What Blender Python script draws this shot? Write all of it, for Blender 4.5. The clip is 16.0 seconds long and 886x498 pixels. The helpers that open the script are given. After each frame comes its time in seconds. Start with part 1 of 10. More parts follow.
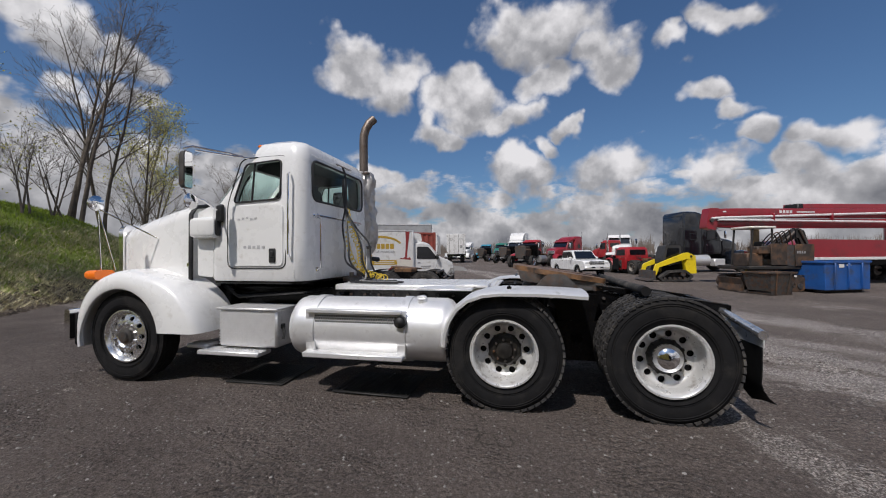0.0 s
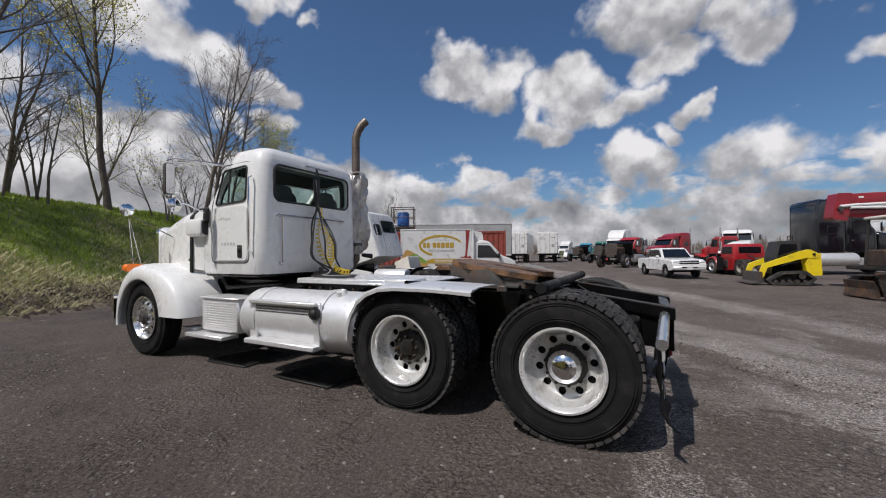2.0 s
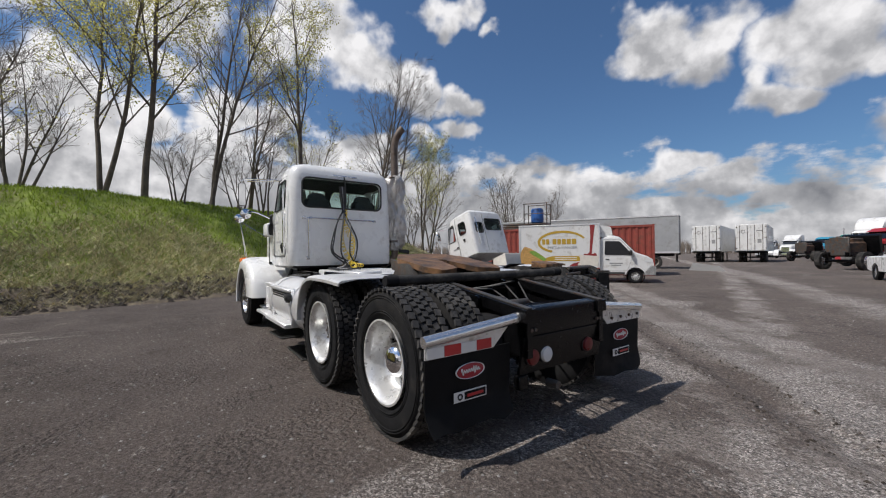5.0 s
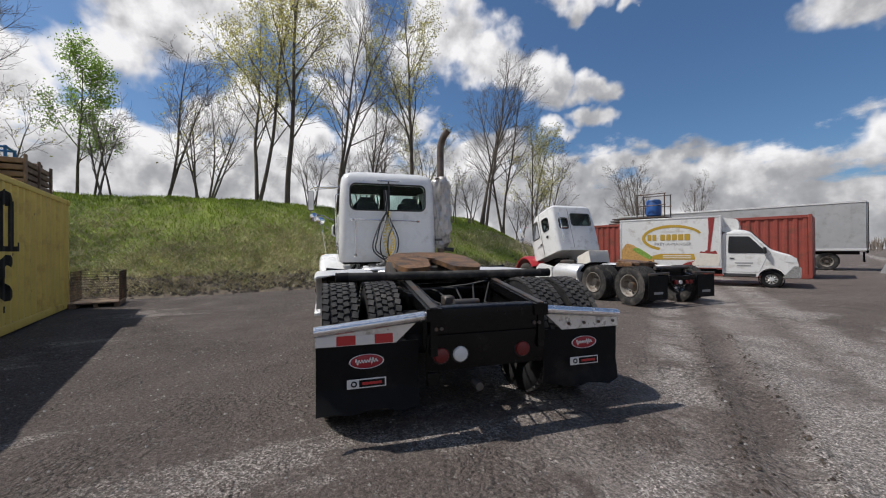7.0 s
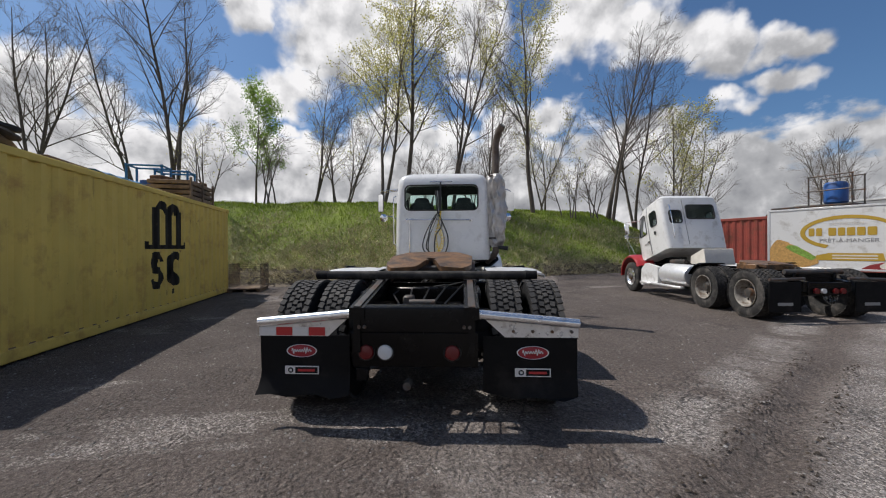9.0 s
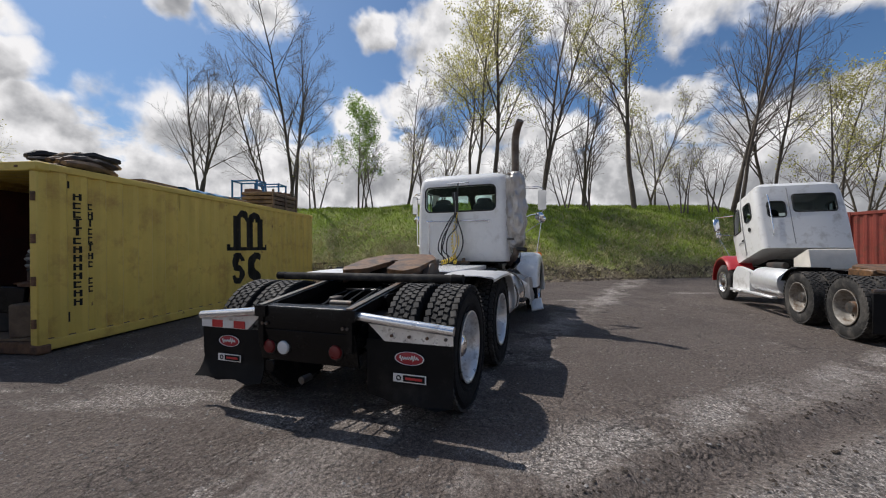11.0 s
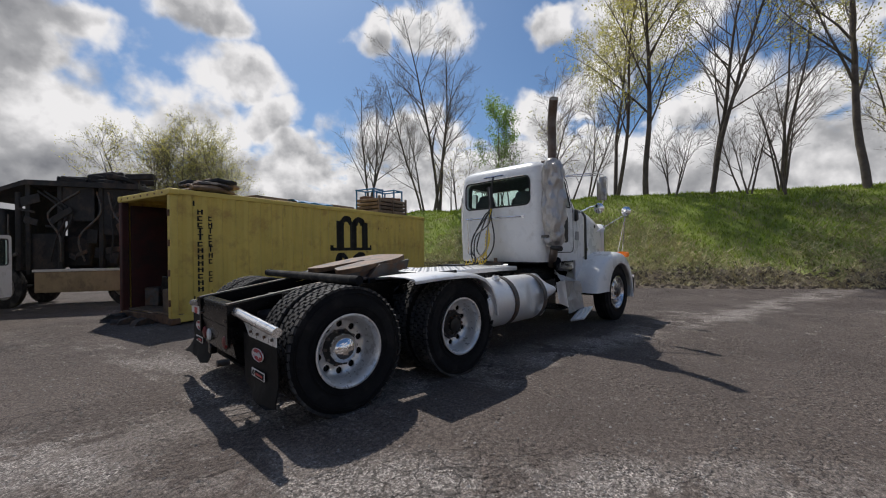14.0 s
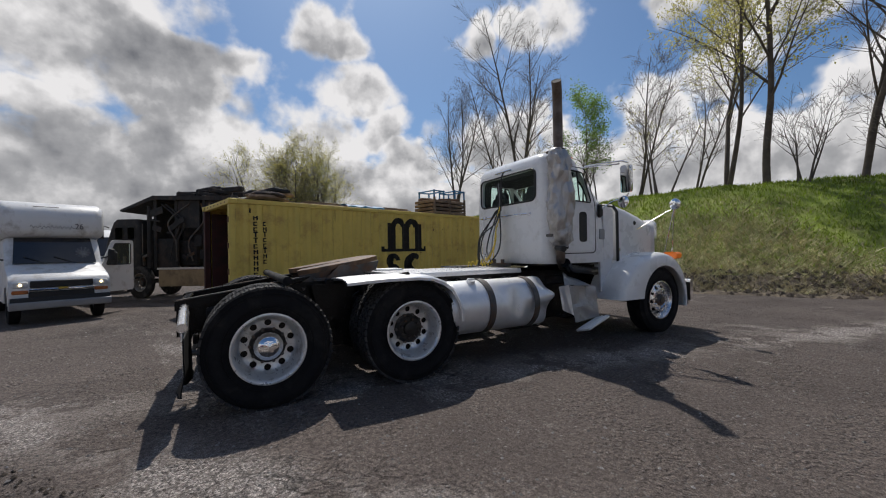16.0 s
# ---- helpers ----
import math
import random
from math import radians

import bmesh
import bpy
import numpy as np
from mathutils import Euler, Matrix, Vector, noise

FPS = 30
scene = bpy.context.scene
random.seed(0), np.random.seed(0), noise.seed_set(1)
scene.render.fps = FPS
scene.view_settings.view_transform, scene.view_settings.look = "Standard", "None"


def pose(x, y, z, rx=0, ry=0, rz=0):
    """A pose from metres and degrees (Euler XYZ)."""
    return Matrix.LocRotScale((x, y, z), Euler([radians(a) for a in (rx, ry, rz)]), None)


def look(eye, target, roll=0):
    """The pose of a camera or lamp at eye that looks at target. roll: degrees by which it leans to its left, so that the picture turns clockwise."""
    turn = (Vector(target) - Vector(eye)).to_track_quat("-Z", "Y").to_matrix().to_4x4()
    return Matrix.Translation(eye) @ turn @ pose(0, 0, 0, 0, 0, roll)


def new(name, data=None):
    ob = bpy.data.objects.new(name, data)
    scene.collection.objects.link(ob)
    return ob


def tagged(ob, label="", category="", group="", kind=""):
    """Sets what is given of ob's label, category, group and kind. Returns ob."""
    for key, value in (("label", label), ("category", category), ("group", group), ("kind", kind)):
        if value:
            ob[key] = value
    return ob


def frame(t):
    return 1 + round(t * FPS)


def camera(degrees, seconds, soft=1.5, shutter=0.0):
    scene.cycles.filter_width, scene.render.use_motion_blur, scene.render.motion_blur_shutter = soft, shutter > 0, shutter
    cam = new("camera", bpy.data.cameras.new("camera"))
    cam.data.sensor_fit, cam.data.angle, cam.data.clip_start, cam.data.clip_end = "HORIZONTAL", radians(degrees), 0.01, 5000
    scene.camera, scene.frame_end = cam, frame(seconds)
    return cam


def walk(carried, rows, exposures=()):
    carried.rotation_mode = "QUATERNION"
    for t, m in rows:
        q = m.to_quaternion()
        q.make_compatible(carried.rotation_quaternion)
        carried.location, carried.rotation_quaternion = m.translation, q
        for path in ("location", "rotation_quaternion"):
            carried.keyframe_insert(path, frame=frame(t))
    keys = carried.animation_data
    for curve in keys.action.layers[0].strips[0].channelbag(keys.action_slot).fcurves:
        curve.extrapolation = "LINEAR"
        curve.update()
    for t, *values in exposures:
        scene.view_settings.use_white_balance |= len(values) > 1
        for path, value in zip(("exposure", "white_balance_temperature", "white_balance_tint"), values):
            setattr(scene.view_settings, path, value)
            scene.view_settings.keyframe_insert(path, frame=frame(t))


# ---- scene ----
cam = camera(97.7, 16.0, soft=1.1)
# seconds, eye in metres, tilt, lean and turn in degrees
PATH = [
    (0.0, -0.060, -0.083, 1.390, 90.65, 0.41, -0.59),
    (0.5, 0.383, -0.029, 1.372, 90.68, 0.46, 3.34),
    (1.0, 0.828, 0.032, 1.354, 90.71, 0.50, 7.19),
    (1.5, 1.271, 0.111, 1.336, 90.74, 0.55, 10.94),
    (2.0, 1.703, 0.214, 1.319, 90.78, 0.58, 14.70),
    (2.5, 2.117, 0.338, 1.303, 90.80, 0.61, 18.68),
    (3.0, 2.508, 0.481, 1.288, 90.80, 0.62, 22.99),
    (3.5, 2.881, 0.641, 1.276, 90.80, 0.62, 27.53),
    (4.0, 3.240, 0.820, 1.267, 90.78, 0.61, 32.08),
    (4.5, 3.584, 1.016, 1.262, 90.76, 0.58, 36.52),
    (5.0, 3.911, 1.230, 1.261, 90.73, 0.54, 40.86),
    (5.5, 4.218, 1.462, 1.263, 90.67, 0.50, 45.22),
    (6.0, 4.499, 1.712, 1.267, 90.58, 0.45, 49.75),
    (6.5, 4.752, 1.983, 1.272, 90.47, 0.41, 54.57),
    (7.0, 4.973, 2.274, 1.279, 90.32, 0.37, 59.65),
    (7.5, 5.160, 2.591, 1.286, 90.17, 0.33, 64.80),
    (8.0, 5.313, 2.931, 1.294, 90.03, 0.29, 69.96),
    (8.5, 5.433, 3.294, 1.303, 89.91, 0.27, 75.12),
    (9.0, 5.525, 3.683, 1.312, 89.87, 0.26, 79.96),
    (9.5, 5.590, 4.097, 1.321, 89.87, 0.28, 84.41),
    (10.0, 5.626, 4.528, 1.328, 89.88, 0.32, 88.61),
    (10.5, 5.627, 4.964, 1.334, 89.88, 0.37, 92.72),
    (11.0, 5.591, 5.396, 1.337, 89.89, 0.43, 96.86),
    (11.5, 5.513, 5.815, 1.338, 89.90, 0.50, 101.10),
    (12.0, 5.393, 6.214, 1.336, 89.91, 0.56, 105.43),
    (12.5, 5.233, 6.589, 1.333, 89.93, 0.62, 109.79),
    (13.0, 5.035, 6.935, 1.328, 89.96, 0.68, 114.10),
    (13.5, 4.808, 7.255, 1.323, 90.00, 0.73, 118.30),
    (14.0, 4.557, 7.551, 1.317, 90.04, 0.79, 122.40),
    (14.5, 4.290, 7.827, 1.311, 90.11, 0.85, 126.47),
    (15.0, 4.008, 8.091, 1.306, 90.19, 0.91, 130.45),
    (15.5, 3.713, 8.353, 1.302, 90.28, 0.96, 134.21),
    (16.0, 3.413, 8.616, 1.297, 90.37, 1.01, 137.79),
]
walk(cam, [(t, pose(x, y, z, rx, ry, rz)) for t, x, y, z, rx, ry, rz in PATH],
     [(0.0, -0.32, 6260, 14), (3.0, -0.20, 6280, 13), (7.0, -0.06, 6300, 12), (12.0, -0.11, 6320, 12), (16.0, -0.25, 6350, 12)])


# ---- world and sun ----
SUN_DIR = Vector((-0.295, -0.478, 0.828)).normalized()
FAIR_CLOUDS = [  # turn, height and size in degrees, of the cumulus heads over the yard
    (-10, 29, 5), (-17, 29, 7.5), (-24, 25, 5.5), (-15, 24, 4.5), (13, 26, 5), (6, 24, 6.5), (-5, 21, 7), (-10, 19, 4.5), (-35, 18, 3),
    (-38, 16, 2.5), (-37, 26, 3), (-32, 24, 3), (-19, 17, 2.5), (-16, 15, 2.5), (0, 17, 4), (-25, 11, 6.5), (-12, 11, 5.5),
    (9, 11, 4), (-36, 10, 4), (-40, 13, 3), (-47, 11, 4), (-44, 8, 4), (39, 22, 4), (44, 23, 4), (34, 29, 2.5)]
BANK_CLOUDS = [  # those over the bank and behind the container
    (95, 27, 9), (102, 20, 6.5), (78, 30, 9.5), (60, 29, 9), (52, 25, 6.5), (44, 21, 4), (39, 18, 3), (78, 15, 6), (65, 13,
    5), (86, 17, 7), (95, 13, 6), (151, 22, 7), (147, 17, 5.5), (144, 13, 5.5), (131, 15, 8), (123, 12, 5), (123, 30, 6),
    (154, 29, 6.5), (182, 23, 7.5), (171, 15, 10), (156, 15, 8), (185, 16, 6.5), (184, 25, 16), (198, 20, 16), (166, 12, 9),
    (124, 30, 5), (131, 28, 4.5), (105, 29, 4), (126, 18, 5), (133, 15, 4.5), (120, 15, 4), (101, 15, 3), (92, 17, 4), (94, 26, 4), (81, 15,
    5), (75, 22, 4), (40, 31, 4), (33, 28, 1.5), (44, 22, 4.5), (50, 25, 5.5), (123, 18, 4), (91, 28, 8), (43, 17, 3), (68, 18, 6), (109,
    18, 5.5)]


RAIN_CLOUDS = [(181, 6, 17), (172, 22, 9), (166, 6, 10), (202, 8, 18), (222, 20, 20)]


def build_world():
    w = bpy.data.worlds.new("sky")
    scene.world = w
    w.use_nodes = True
    nt = w.node_tree
    nt.nodes.clear()
    N = nt.nodes.new

    def link(a, b):
        nt.links.new(a, b)

    def math_node(op, a, b=None, c=None, clamp=False):
        m = N("ShaderNodeMath")
        m.operation, m.use_clamp = op, clamp
        for i, x in enumerate((a, b, c)):
            if x is None:
                continue
            if isinstance(x, (int, float)):
                m.inputs[i].default_value = x
            else:
                link(x, m.inputs[i])
        return m.outputs[0]

    def vec_node(op, a, b=None):
        m = N("ShaderNodeVectorMath")
        m.operation = op
        for i, x in enumerate((a, b)):
            if x is None:
                continue
            if isinstance(x, tuple):
                m.inputs[i].default_value = x
            else:
                link(x, m.inputs[i])
        return m

    def noise_node(vec, scale, detail, rough=0.55):
        n = N("ShaderNodeTexNoise")
        n.inputs["Scale"].default_value, n.inputs["Detail"].default_value = scale, detail
        n.inputs["Roughness"].default_value = rough
        link(vec, n.inputs["Vector"])
        return n.outputs["Fac"]

    sky = N("ShaderNodeTexSky")
    sky.sky_type, sky.sun_disc = "NISHITA", False
    sky.sun_elevation = math.asin(SUN_DIR.z)
    sky.sun_rotation = math.atan2(SUN_DIR.x, SUN_DIR.y)
    sky.air_density, sky.dust_density, sky.ozone_density = 1.0, 1.2, 3.5
    co = N("ShaderNodeTexCoord").outputs["Generated"]
    sep = N("ShaderNodeSeparateXYZ")
    link(co, sep.inputs[0])
    up = sep.outputs[2]
    # cumulus heads: soft flattened balls, broken up by noise
    wob = vec_node("SCALE", vec_node("SUBTRACT", N_color(nt, co, 7.0, 4), (0.5, 0.5, 0.5)).outputs[0])
    wob.inputs["Scale"].default_value = 0.20
    bent = vec_node("ADD", co, wob.outputs[0]).outputs[0]
    field, crest = None, None
    for turn, high, size in FAIR_CLOUDS + BANK_CLOUDS:
        a, e = radians(turn), radians(high)
        c = (-math.sin(a) * math.cos(e), math.cos(a) * math.cos(e), math.sin(e))
        d = vec_node("MULTIPLY", vec_node("SUBTRACT", bent, c).outputs[0], (1, 1, 1.55)).outputs[0]
        r = math_node("DIVIDE", vec_node("LENGTH", d).outputs["Value"], radians(size) * 0.93)
        b = math_node("SUBTRACT", 1.0, r)
        hump = math_node("MULTIPLY_ADD", math_node("SUBTRACT", up, math.sin(e)), 0.55 / radians(size), b)
        field = b if field is None else math_node("MAXIMUM", field, b)
        crest = hump if crest is None else math_node("MAXIMUM", crest, hump)
    # how far up its own cloud a point lies: flat grey bases, bright heads
    rise = math_node("MINIMUM", math_node("MAXIMUM", math_node("SUBTRACT", crest, field), -0.30), 0.40)
    gloom = None
    for turn, high, size in RAIN_CLOUDS:
        a, e = radians(turn), radians(high)
        c = (-math.sin(a) * math.cos(e), math.cos(a) * math.cos(e), math.sin(e))
        d = vec_node("MULTIPLY", vec_node("SUBTRACT", bent, c).outputs[0], (1, 1, 1.55)).outputs[0]
        b = math_node("SUBTRACT", 1.0, math_node("POWER", math_node("DIVIDE", vec_node("LENGTH", d).outputs["Value"], radians(size) * 1.02), 2.0))
        gloom = b if gloom is None else math_node("MAXIMUM", gloom, b)
    gloom = math_node("MAXIMUM", gloom, -0.7)
    field = math_node("MAXIMUM", math_node("MAXIMUM", field, -0.7), gloom)
    # small clouds that crowd together towards the horizon
    den = math_node("ADD", math_node("MAXIMUM", up, 0.0), 0.30)
    plane = N("ShaderNodeCombineXYZ")
    link(math_node("DIVIDE", sep.outputs[0], den), plane.inputs[0])
    link(math_node("DIVIDE", sep.outputs[1], den), plane.inputs[1])
    far = noise_node(plane.outputs[0], 3.2, 8, 0.55)
    low = N("ShaderNodeMapRange")
    low.inputs["From Min"].default_value, low.inputs["From Max"].default_value = 0.02, 0.31
    low.inputs["To Min"].default_value, low.inputs["To Max"].default_value = 1.25, -0.68
    link(up, low.inputs["Value"])
    # unseen clouds added overhead, which whiten the reflections and the fill light
    top = N("ShaderNodeMapRange")
    top.inputs["From Min"].default_value, top.inputs["From Max"].default_value = 0.60, 0.80
    top.inputs["To Min"].default_value, top.inputs["To Max"].default_value = 0.0, 0.75
    link(up, top.inputs["Value"])
    far = math_node("ADD", math_node("MULTIPLY", math_node("SUBTRACT", far, 0.5), 3.2), math_node("ADD", low.outputs[0], top.outputs[0]))
    # the cover is fuller over the bank than over the yard
    full = N("ShaderNodeMapRange")
    full.inputs["From Min"].default_value, full.inputs["From Max"].default_value = 0.26, 0.56
    full.inputs["To Min"].default_value, full.inputs["To Max"].default_value = 1.0, 0.0
    link(up, full.inputs["Value"])
    far = math_node("MULTIPLY_ADD", math_node("MAXIMUM", math_node("MULTIPLY", sep.outputs[0], -1.0), 0.0), full.outputs[0], far)
    # unseen cloud added to the east, so that the fill light is less blue
    far = math_node("MULTIPLY_ADD", math_node("MAXIMUM", math_node("SUBTRACT", sep.outputs[0], 0.70), 0.0), 4.0, far)
    fine = noise_node(co, 11.0, 9, 0.52)
    fine = math_node("MULTIPLY", math_node("SUBTRACT", fine, 0.5), 1.55)
    dens = math_node("ADD", math_node("MAXIMUM", field, math_node("SUBTRACT", far, 0.25)), fine)
    mask = N("ShaderNodeMapRange")
    mask.interpolation_type = "SMOOTHSTEP"
    mask.inputs["From Min"].default_value, mask.inputs["From Max"].default_value = -0.10, 0.40
    link(dens, mask.inputs["Value"])
    # lit tops and rims, grey bases
    high = vec_node("ADD", co, tuple(0.030 * x + y for x, y in zip(SUN_DIR, (0, 0, 0.035)))).outputs[0]
    puff = math_node("SUBTRACT", noise_node(co, 10.5, 5, 0.5), noise_node(high, 10.5, 5, 0.5))
    near = vec_node("ADD", co, tuple(0.011 * x + y for x, y in zip(SUN_DIR, (0, 0, 0.014)))).outputs[0]
    small = math_node("SUBTRACT", noise_node(co, 27.0, 4, 0.5), noise_node(near, 27.0, 4, 0.5))
    relief = math_node("MULTIPLY_ADD", puff, 1.25, math_node("MULTIPLY_ADD", small, 0.5, math_node("MULTIPLY", rise, 0.55)))
    toward = vec_node("DOT_PRODUCT", co, tuple(SUN_DIR)).outputs["Value"]
    core = math_node("ADD", math_node("MAXIMUM", field, math_node("SUBTRACT", far, 0.25)), math_node("MULTIPLY", math_node("SUBTRACT", noise_node(co, 5.0, 4, 0.5), 0.5), 1.2))
    shade = math_node("MULTIPLY_ADD", math_node("MAXIMUM", math_node("SUBTRACT", toward, 0.62), 0.0), 1.9, 0.10)
    thick = math_node("MULTIPLY", math_node("MINIMUM", math_node("MAXIMUM", math_node("SUBTRACT", core, 0.12), 0.0), 0.75), shade)
    lit = N("ShaderNodeMapRange")
    lit.inputs["From Min"].default_value, lit.inputs["From Max"].default_value = -0.1, 0.80
    lit.inputs["To Min"].default_value, lit.inputs["To Max"].default_value = 0.75, 1.0
    link(toward, lit.inputs["Value"])
    thick = math_node("ADD", thick, math_node("MULTIPLY", math_node("MAXIMUM", gloom, 0.0), 0.36))
    bright = math_node("SUBTRACT", math_node("ADD", lit.outputs[0], relief), thick)
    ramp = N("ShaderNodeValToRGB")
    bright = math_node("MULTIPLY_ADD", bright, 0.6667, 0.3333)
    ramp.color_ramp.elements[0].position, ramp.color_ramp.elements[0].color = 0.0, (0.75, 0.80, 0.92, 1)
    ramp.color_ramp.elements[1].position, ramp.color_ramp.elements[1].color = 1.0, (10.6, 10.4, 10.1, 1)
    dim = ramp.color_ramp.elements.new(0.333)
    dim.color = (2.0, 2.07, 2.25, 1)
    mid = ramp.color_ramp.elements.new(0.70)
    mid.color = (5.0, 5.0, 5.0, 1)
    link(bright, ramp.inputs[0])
    mix = N("ShaderNodeMix")
    mix.data_type = "RGBA"
    link(mask.outputs[0], mix.inputs["Factor"])
    tint = N("ShaderNodeMix")
    tint.data_type, tint.blend_type = "RGBA", "MULTIPLY"
    tint.inputs["Factor"].default_value = 1.0
    link(sky.outputs[0], tint.inputs["A"])
    tint.inputs["B"].default_value = SKY_TINT
    link(tint.outputs["Result"], mix.inputs["A"])
    link(ramp.outputs[0], mix.inputs["B"])
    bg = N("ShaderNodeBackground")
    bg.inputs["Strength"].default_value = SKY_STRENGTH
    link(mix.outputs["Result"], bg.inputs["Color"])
    out = N("ShaderNodeOutputWorld")
    link(bg.outputs[0], out.inputs["Surface"])


def N_color(nt, vec, scale, detail):
    n = nt.nodes.new("ShaderNodeTexNoise")
    n.inputs["Scale"].default_value, n.inputs["Detail"].default_value = scale, detail
    nt.links.new(vec, n.inputs["Vector"])
    return n.outputs["Color"]


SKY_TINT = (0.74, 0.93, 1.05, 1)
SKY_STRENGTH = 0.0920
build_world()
sun_data = bpy.data.lights.new("sun", "SUN")
sun_data.energy, sun_data.angle, sun_data.color = 4.35, radians(0.6), (1.0, 0.94, 0.84)
new("sun", sun_data).matrix_world = look(SUN_DIR * 100, (0, 0, 0))
scene.view_settings.exposure = 0.0


# ---- materials ----
def mat(name, color, rough=0.6, metal=0.0, vary=0.15, scale=6.0, bump=0.0, bump_scale=60.0, dirt=None, dirt_amount=0.3,
        dirt_scale=2.2, coat=0.0, rough_vary=0.1, per_object=0.0, per_island=0.0):
    """A surface of one base colour with variation at two scales, dirt or rust patches, and fine relief."""
    m = bpy.data.materials.new(name)
    m.use_nodes = True
    nt = m.node_tree
    bs = nt.nodes["Principled BSDF"]
    L = nt.links.new
    co = nt.nodes.new("ShaderNodeTexCoord").outputs["Object"]

    def noise_tex(sc, det=6, rg=0.6):
        n = nt.nodes.new("ShaderNodeTexNoise")
        n.inputs["Scale"].default_value, n.inputs["Detail"].default_value, n.inputs["Roughness"].default_value = sc, det, rg
        L(co, n.inputs["Vector"])
        return n.outputs["Fac"]

    def ramp(fac, p0, p1, c0, c1):
        r = nt.nodes.new("ShaderNodeValToRGB")
        r.color_ramp.elements[0].position, r.color_ramp.elements[1].position = p0, p1
        r.color_ramp.elements[0].color, r.color_ramp.elements[1].color = (*c0, 1), (*c1, 1)
        L(fac, r.inputs[0])
        return r.outputs[0]

    lo = [max(0.0, c * (1 - vary)) for c in color]
    hi = [min(1.0, c * (1 + vary)) for c in color]
    col = ramp(noise_tex(scale), 0.3, 0.7, lo, hi)
    if dirt:
        fac = ramp(noise_tex(dirt_scale, 9, 0.68), 0.62 - 0.35 * dirt_amount, 0.80 - 0.30 * dirt_amount, (0, 0, 0), (1, 1, 1))
        mx = nt.nodes.new("ShaderNodeMix")
        mx.data_type = "RGBA"
        L(fac, mx.inputs["Factor"])
        L(col, mx.inputs["A"])
        mx.inputs["B"].default_value = (*dirt, 1)
        col = mx.outputs["Result"]
    for amount, source in ((per_object, "o"), (per_island, "i")):
        if amount:
            rnd = nt.nodes.new("ShaderNodeObjectInfo").outputs["Random"] if source == "o" else nt.nodes.new("ShaderNodeNewGeometry").outputs["Random Per Island"]
            hsv = nt.nodes.new("ShaderNodeHueSaturation")
            mr = nt.nodes.new("ShaderNodeMapRange")
            mr.inputs["To Min"].default_value, mr.inputs["To Max"].default_value = 1 - amount, 1 + amount
            L(rnd, mr.inputs["Value"])
            L(mr.outputs[0], hsv.inputs["Value"])
            L(col, hsv.inputs["Color"])
            col = hsv.outputs["Color"]
    L(col, bs.inputs["Base Color"])
    bs.inputs["Metallic"].default_value = metal
    rr = nt.nodes.new("ShaderNodeMapRange")
    rr.inputs["To Min"].default_value, rr.inputs["To Max"].default_value = max(0.03, rough - rough_vary), min(1.0, rough + rough_vary)
    L(noise_tex(scale * 2.3, 4), rr.inputs["Value"])
    L(rr.outputs[0], bs.inputs["Roughness"])
    bs.inputs["Coat Weight"].default_value = coat
    bs.inputs["Coat Roughness"].default_value = 0.12
    if bump:
        b = nt.nodes.new("ShaderNodeBump")
        b.inputs["Strength"].default_value, b.inputs["Distance"].default_value = 1.0, bump
        L(noise_tex(bump_scale, 5), b.inputs["Height"])
        L(b.outputs[0], bs.inputs["Normal"])
    return m


def leafy(m, share=0.55):
    """Lets light through thin leaves."""
    nt = m.node_tree
    bs = nt.nodes["Principled BSDF"]
    tr = nt.nodes.new("ShaderNodeBsdfTranslucent")
    nt.links.new(bs.inputs["Base Color"].links[0].from_socket, tr.inputs["Color"])
    mx = nt.nodes.new("ShaderNodeMixShader")
    mx.inputs[0].default_value = share
    nt.links.new(bs.outputs[0], mx.inputs[1])
    nt.links.new(tr.outputs[0], mx.inputs[2])
    nt.links.new(mx.outputs[0], nt.nodes["Material Output"].inputs["Surface"])
    return m


def glass(name, color=(0.75, 0.88, 0.84), rough=0.0):
    m = bpy.data.materials.new(name)
    m.use_nodes = True
    bs = m.node_tree.nodes["Principled BSDF"]
    bs.inputs["Base Color"].default_value = (*color, 1)
    bs.inputs["Transmission Weight"].default_value = 1.0
    bs.inputs["Roughness"].default_value = rough
    bs.inputs["IOR"].default_value = 1.12
    return m


def glow(name, color, strength, base=(0.3, 0.02, 0.02)):
    m = bpy.data.materials.new(name)
    m.use_nodes = True
    bs = m.node_tree.nodes["Principled BSDF"]
    bs.inputs["Base Color"].default_value = (*base, 1)
    bs.inputs["Emission Color"].default_value = (*color, 1)
    bs.inputs["Emission Strength"].default_value = strength
    bs.inputs["Roughness"].default_value = 0.2
    return m


M_WHITE = mat("white_truck_paint", (0.78, 0.78, 0.77), 0.28, coat=0.5, vary=0.03, scale=1.5, dirt=(0.55, 0.53, 0.49), dirt_amount=0.12, dirt_scale=5)
M_WHITE2 = mat("white_weathered_paint", (0.70, 0.70, 0.69), 0.4, coat=0.2, vary=0.05, scale=1.5, dirt=(0.42, 0.40, 0.37), dirt_amount=0.3, dirt_scale=3)
M_BLACK = mat("black_chassis_paint", (0.004, 0.004, 0.0045), 0.24, vary=0.4, scale=9, dirt=(0.014, 0.013, 0.012), dirt_amount=0.12, dirt_scale=6, bump=0.002)
M_RUBBER = mat("tyre_rubber", (0.011, 0.011, 0.012), 0.85, vary=0.25, scale=8, dirt=(0.030, 0.028, 0.026), dirt_amount=0.3, dirt_scale=5, bump=0.002, bump_scale=120)
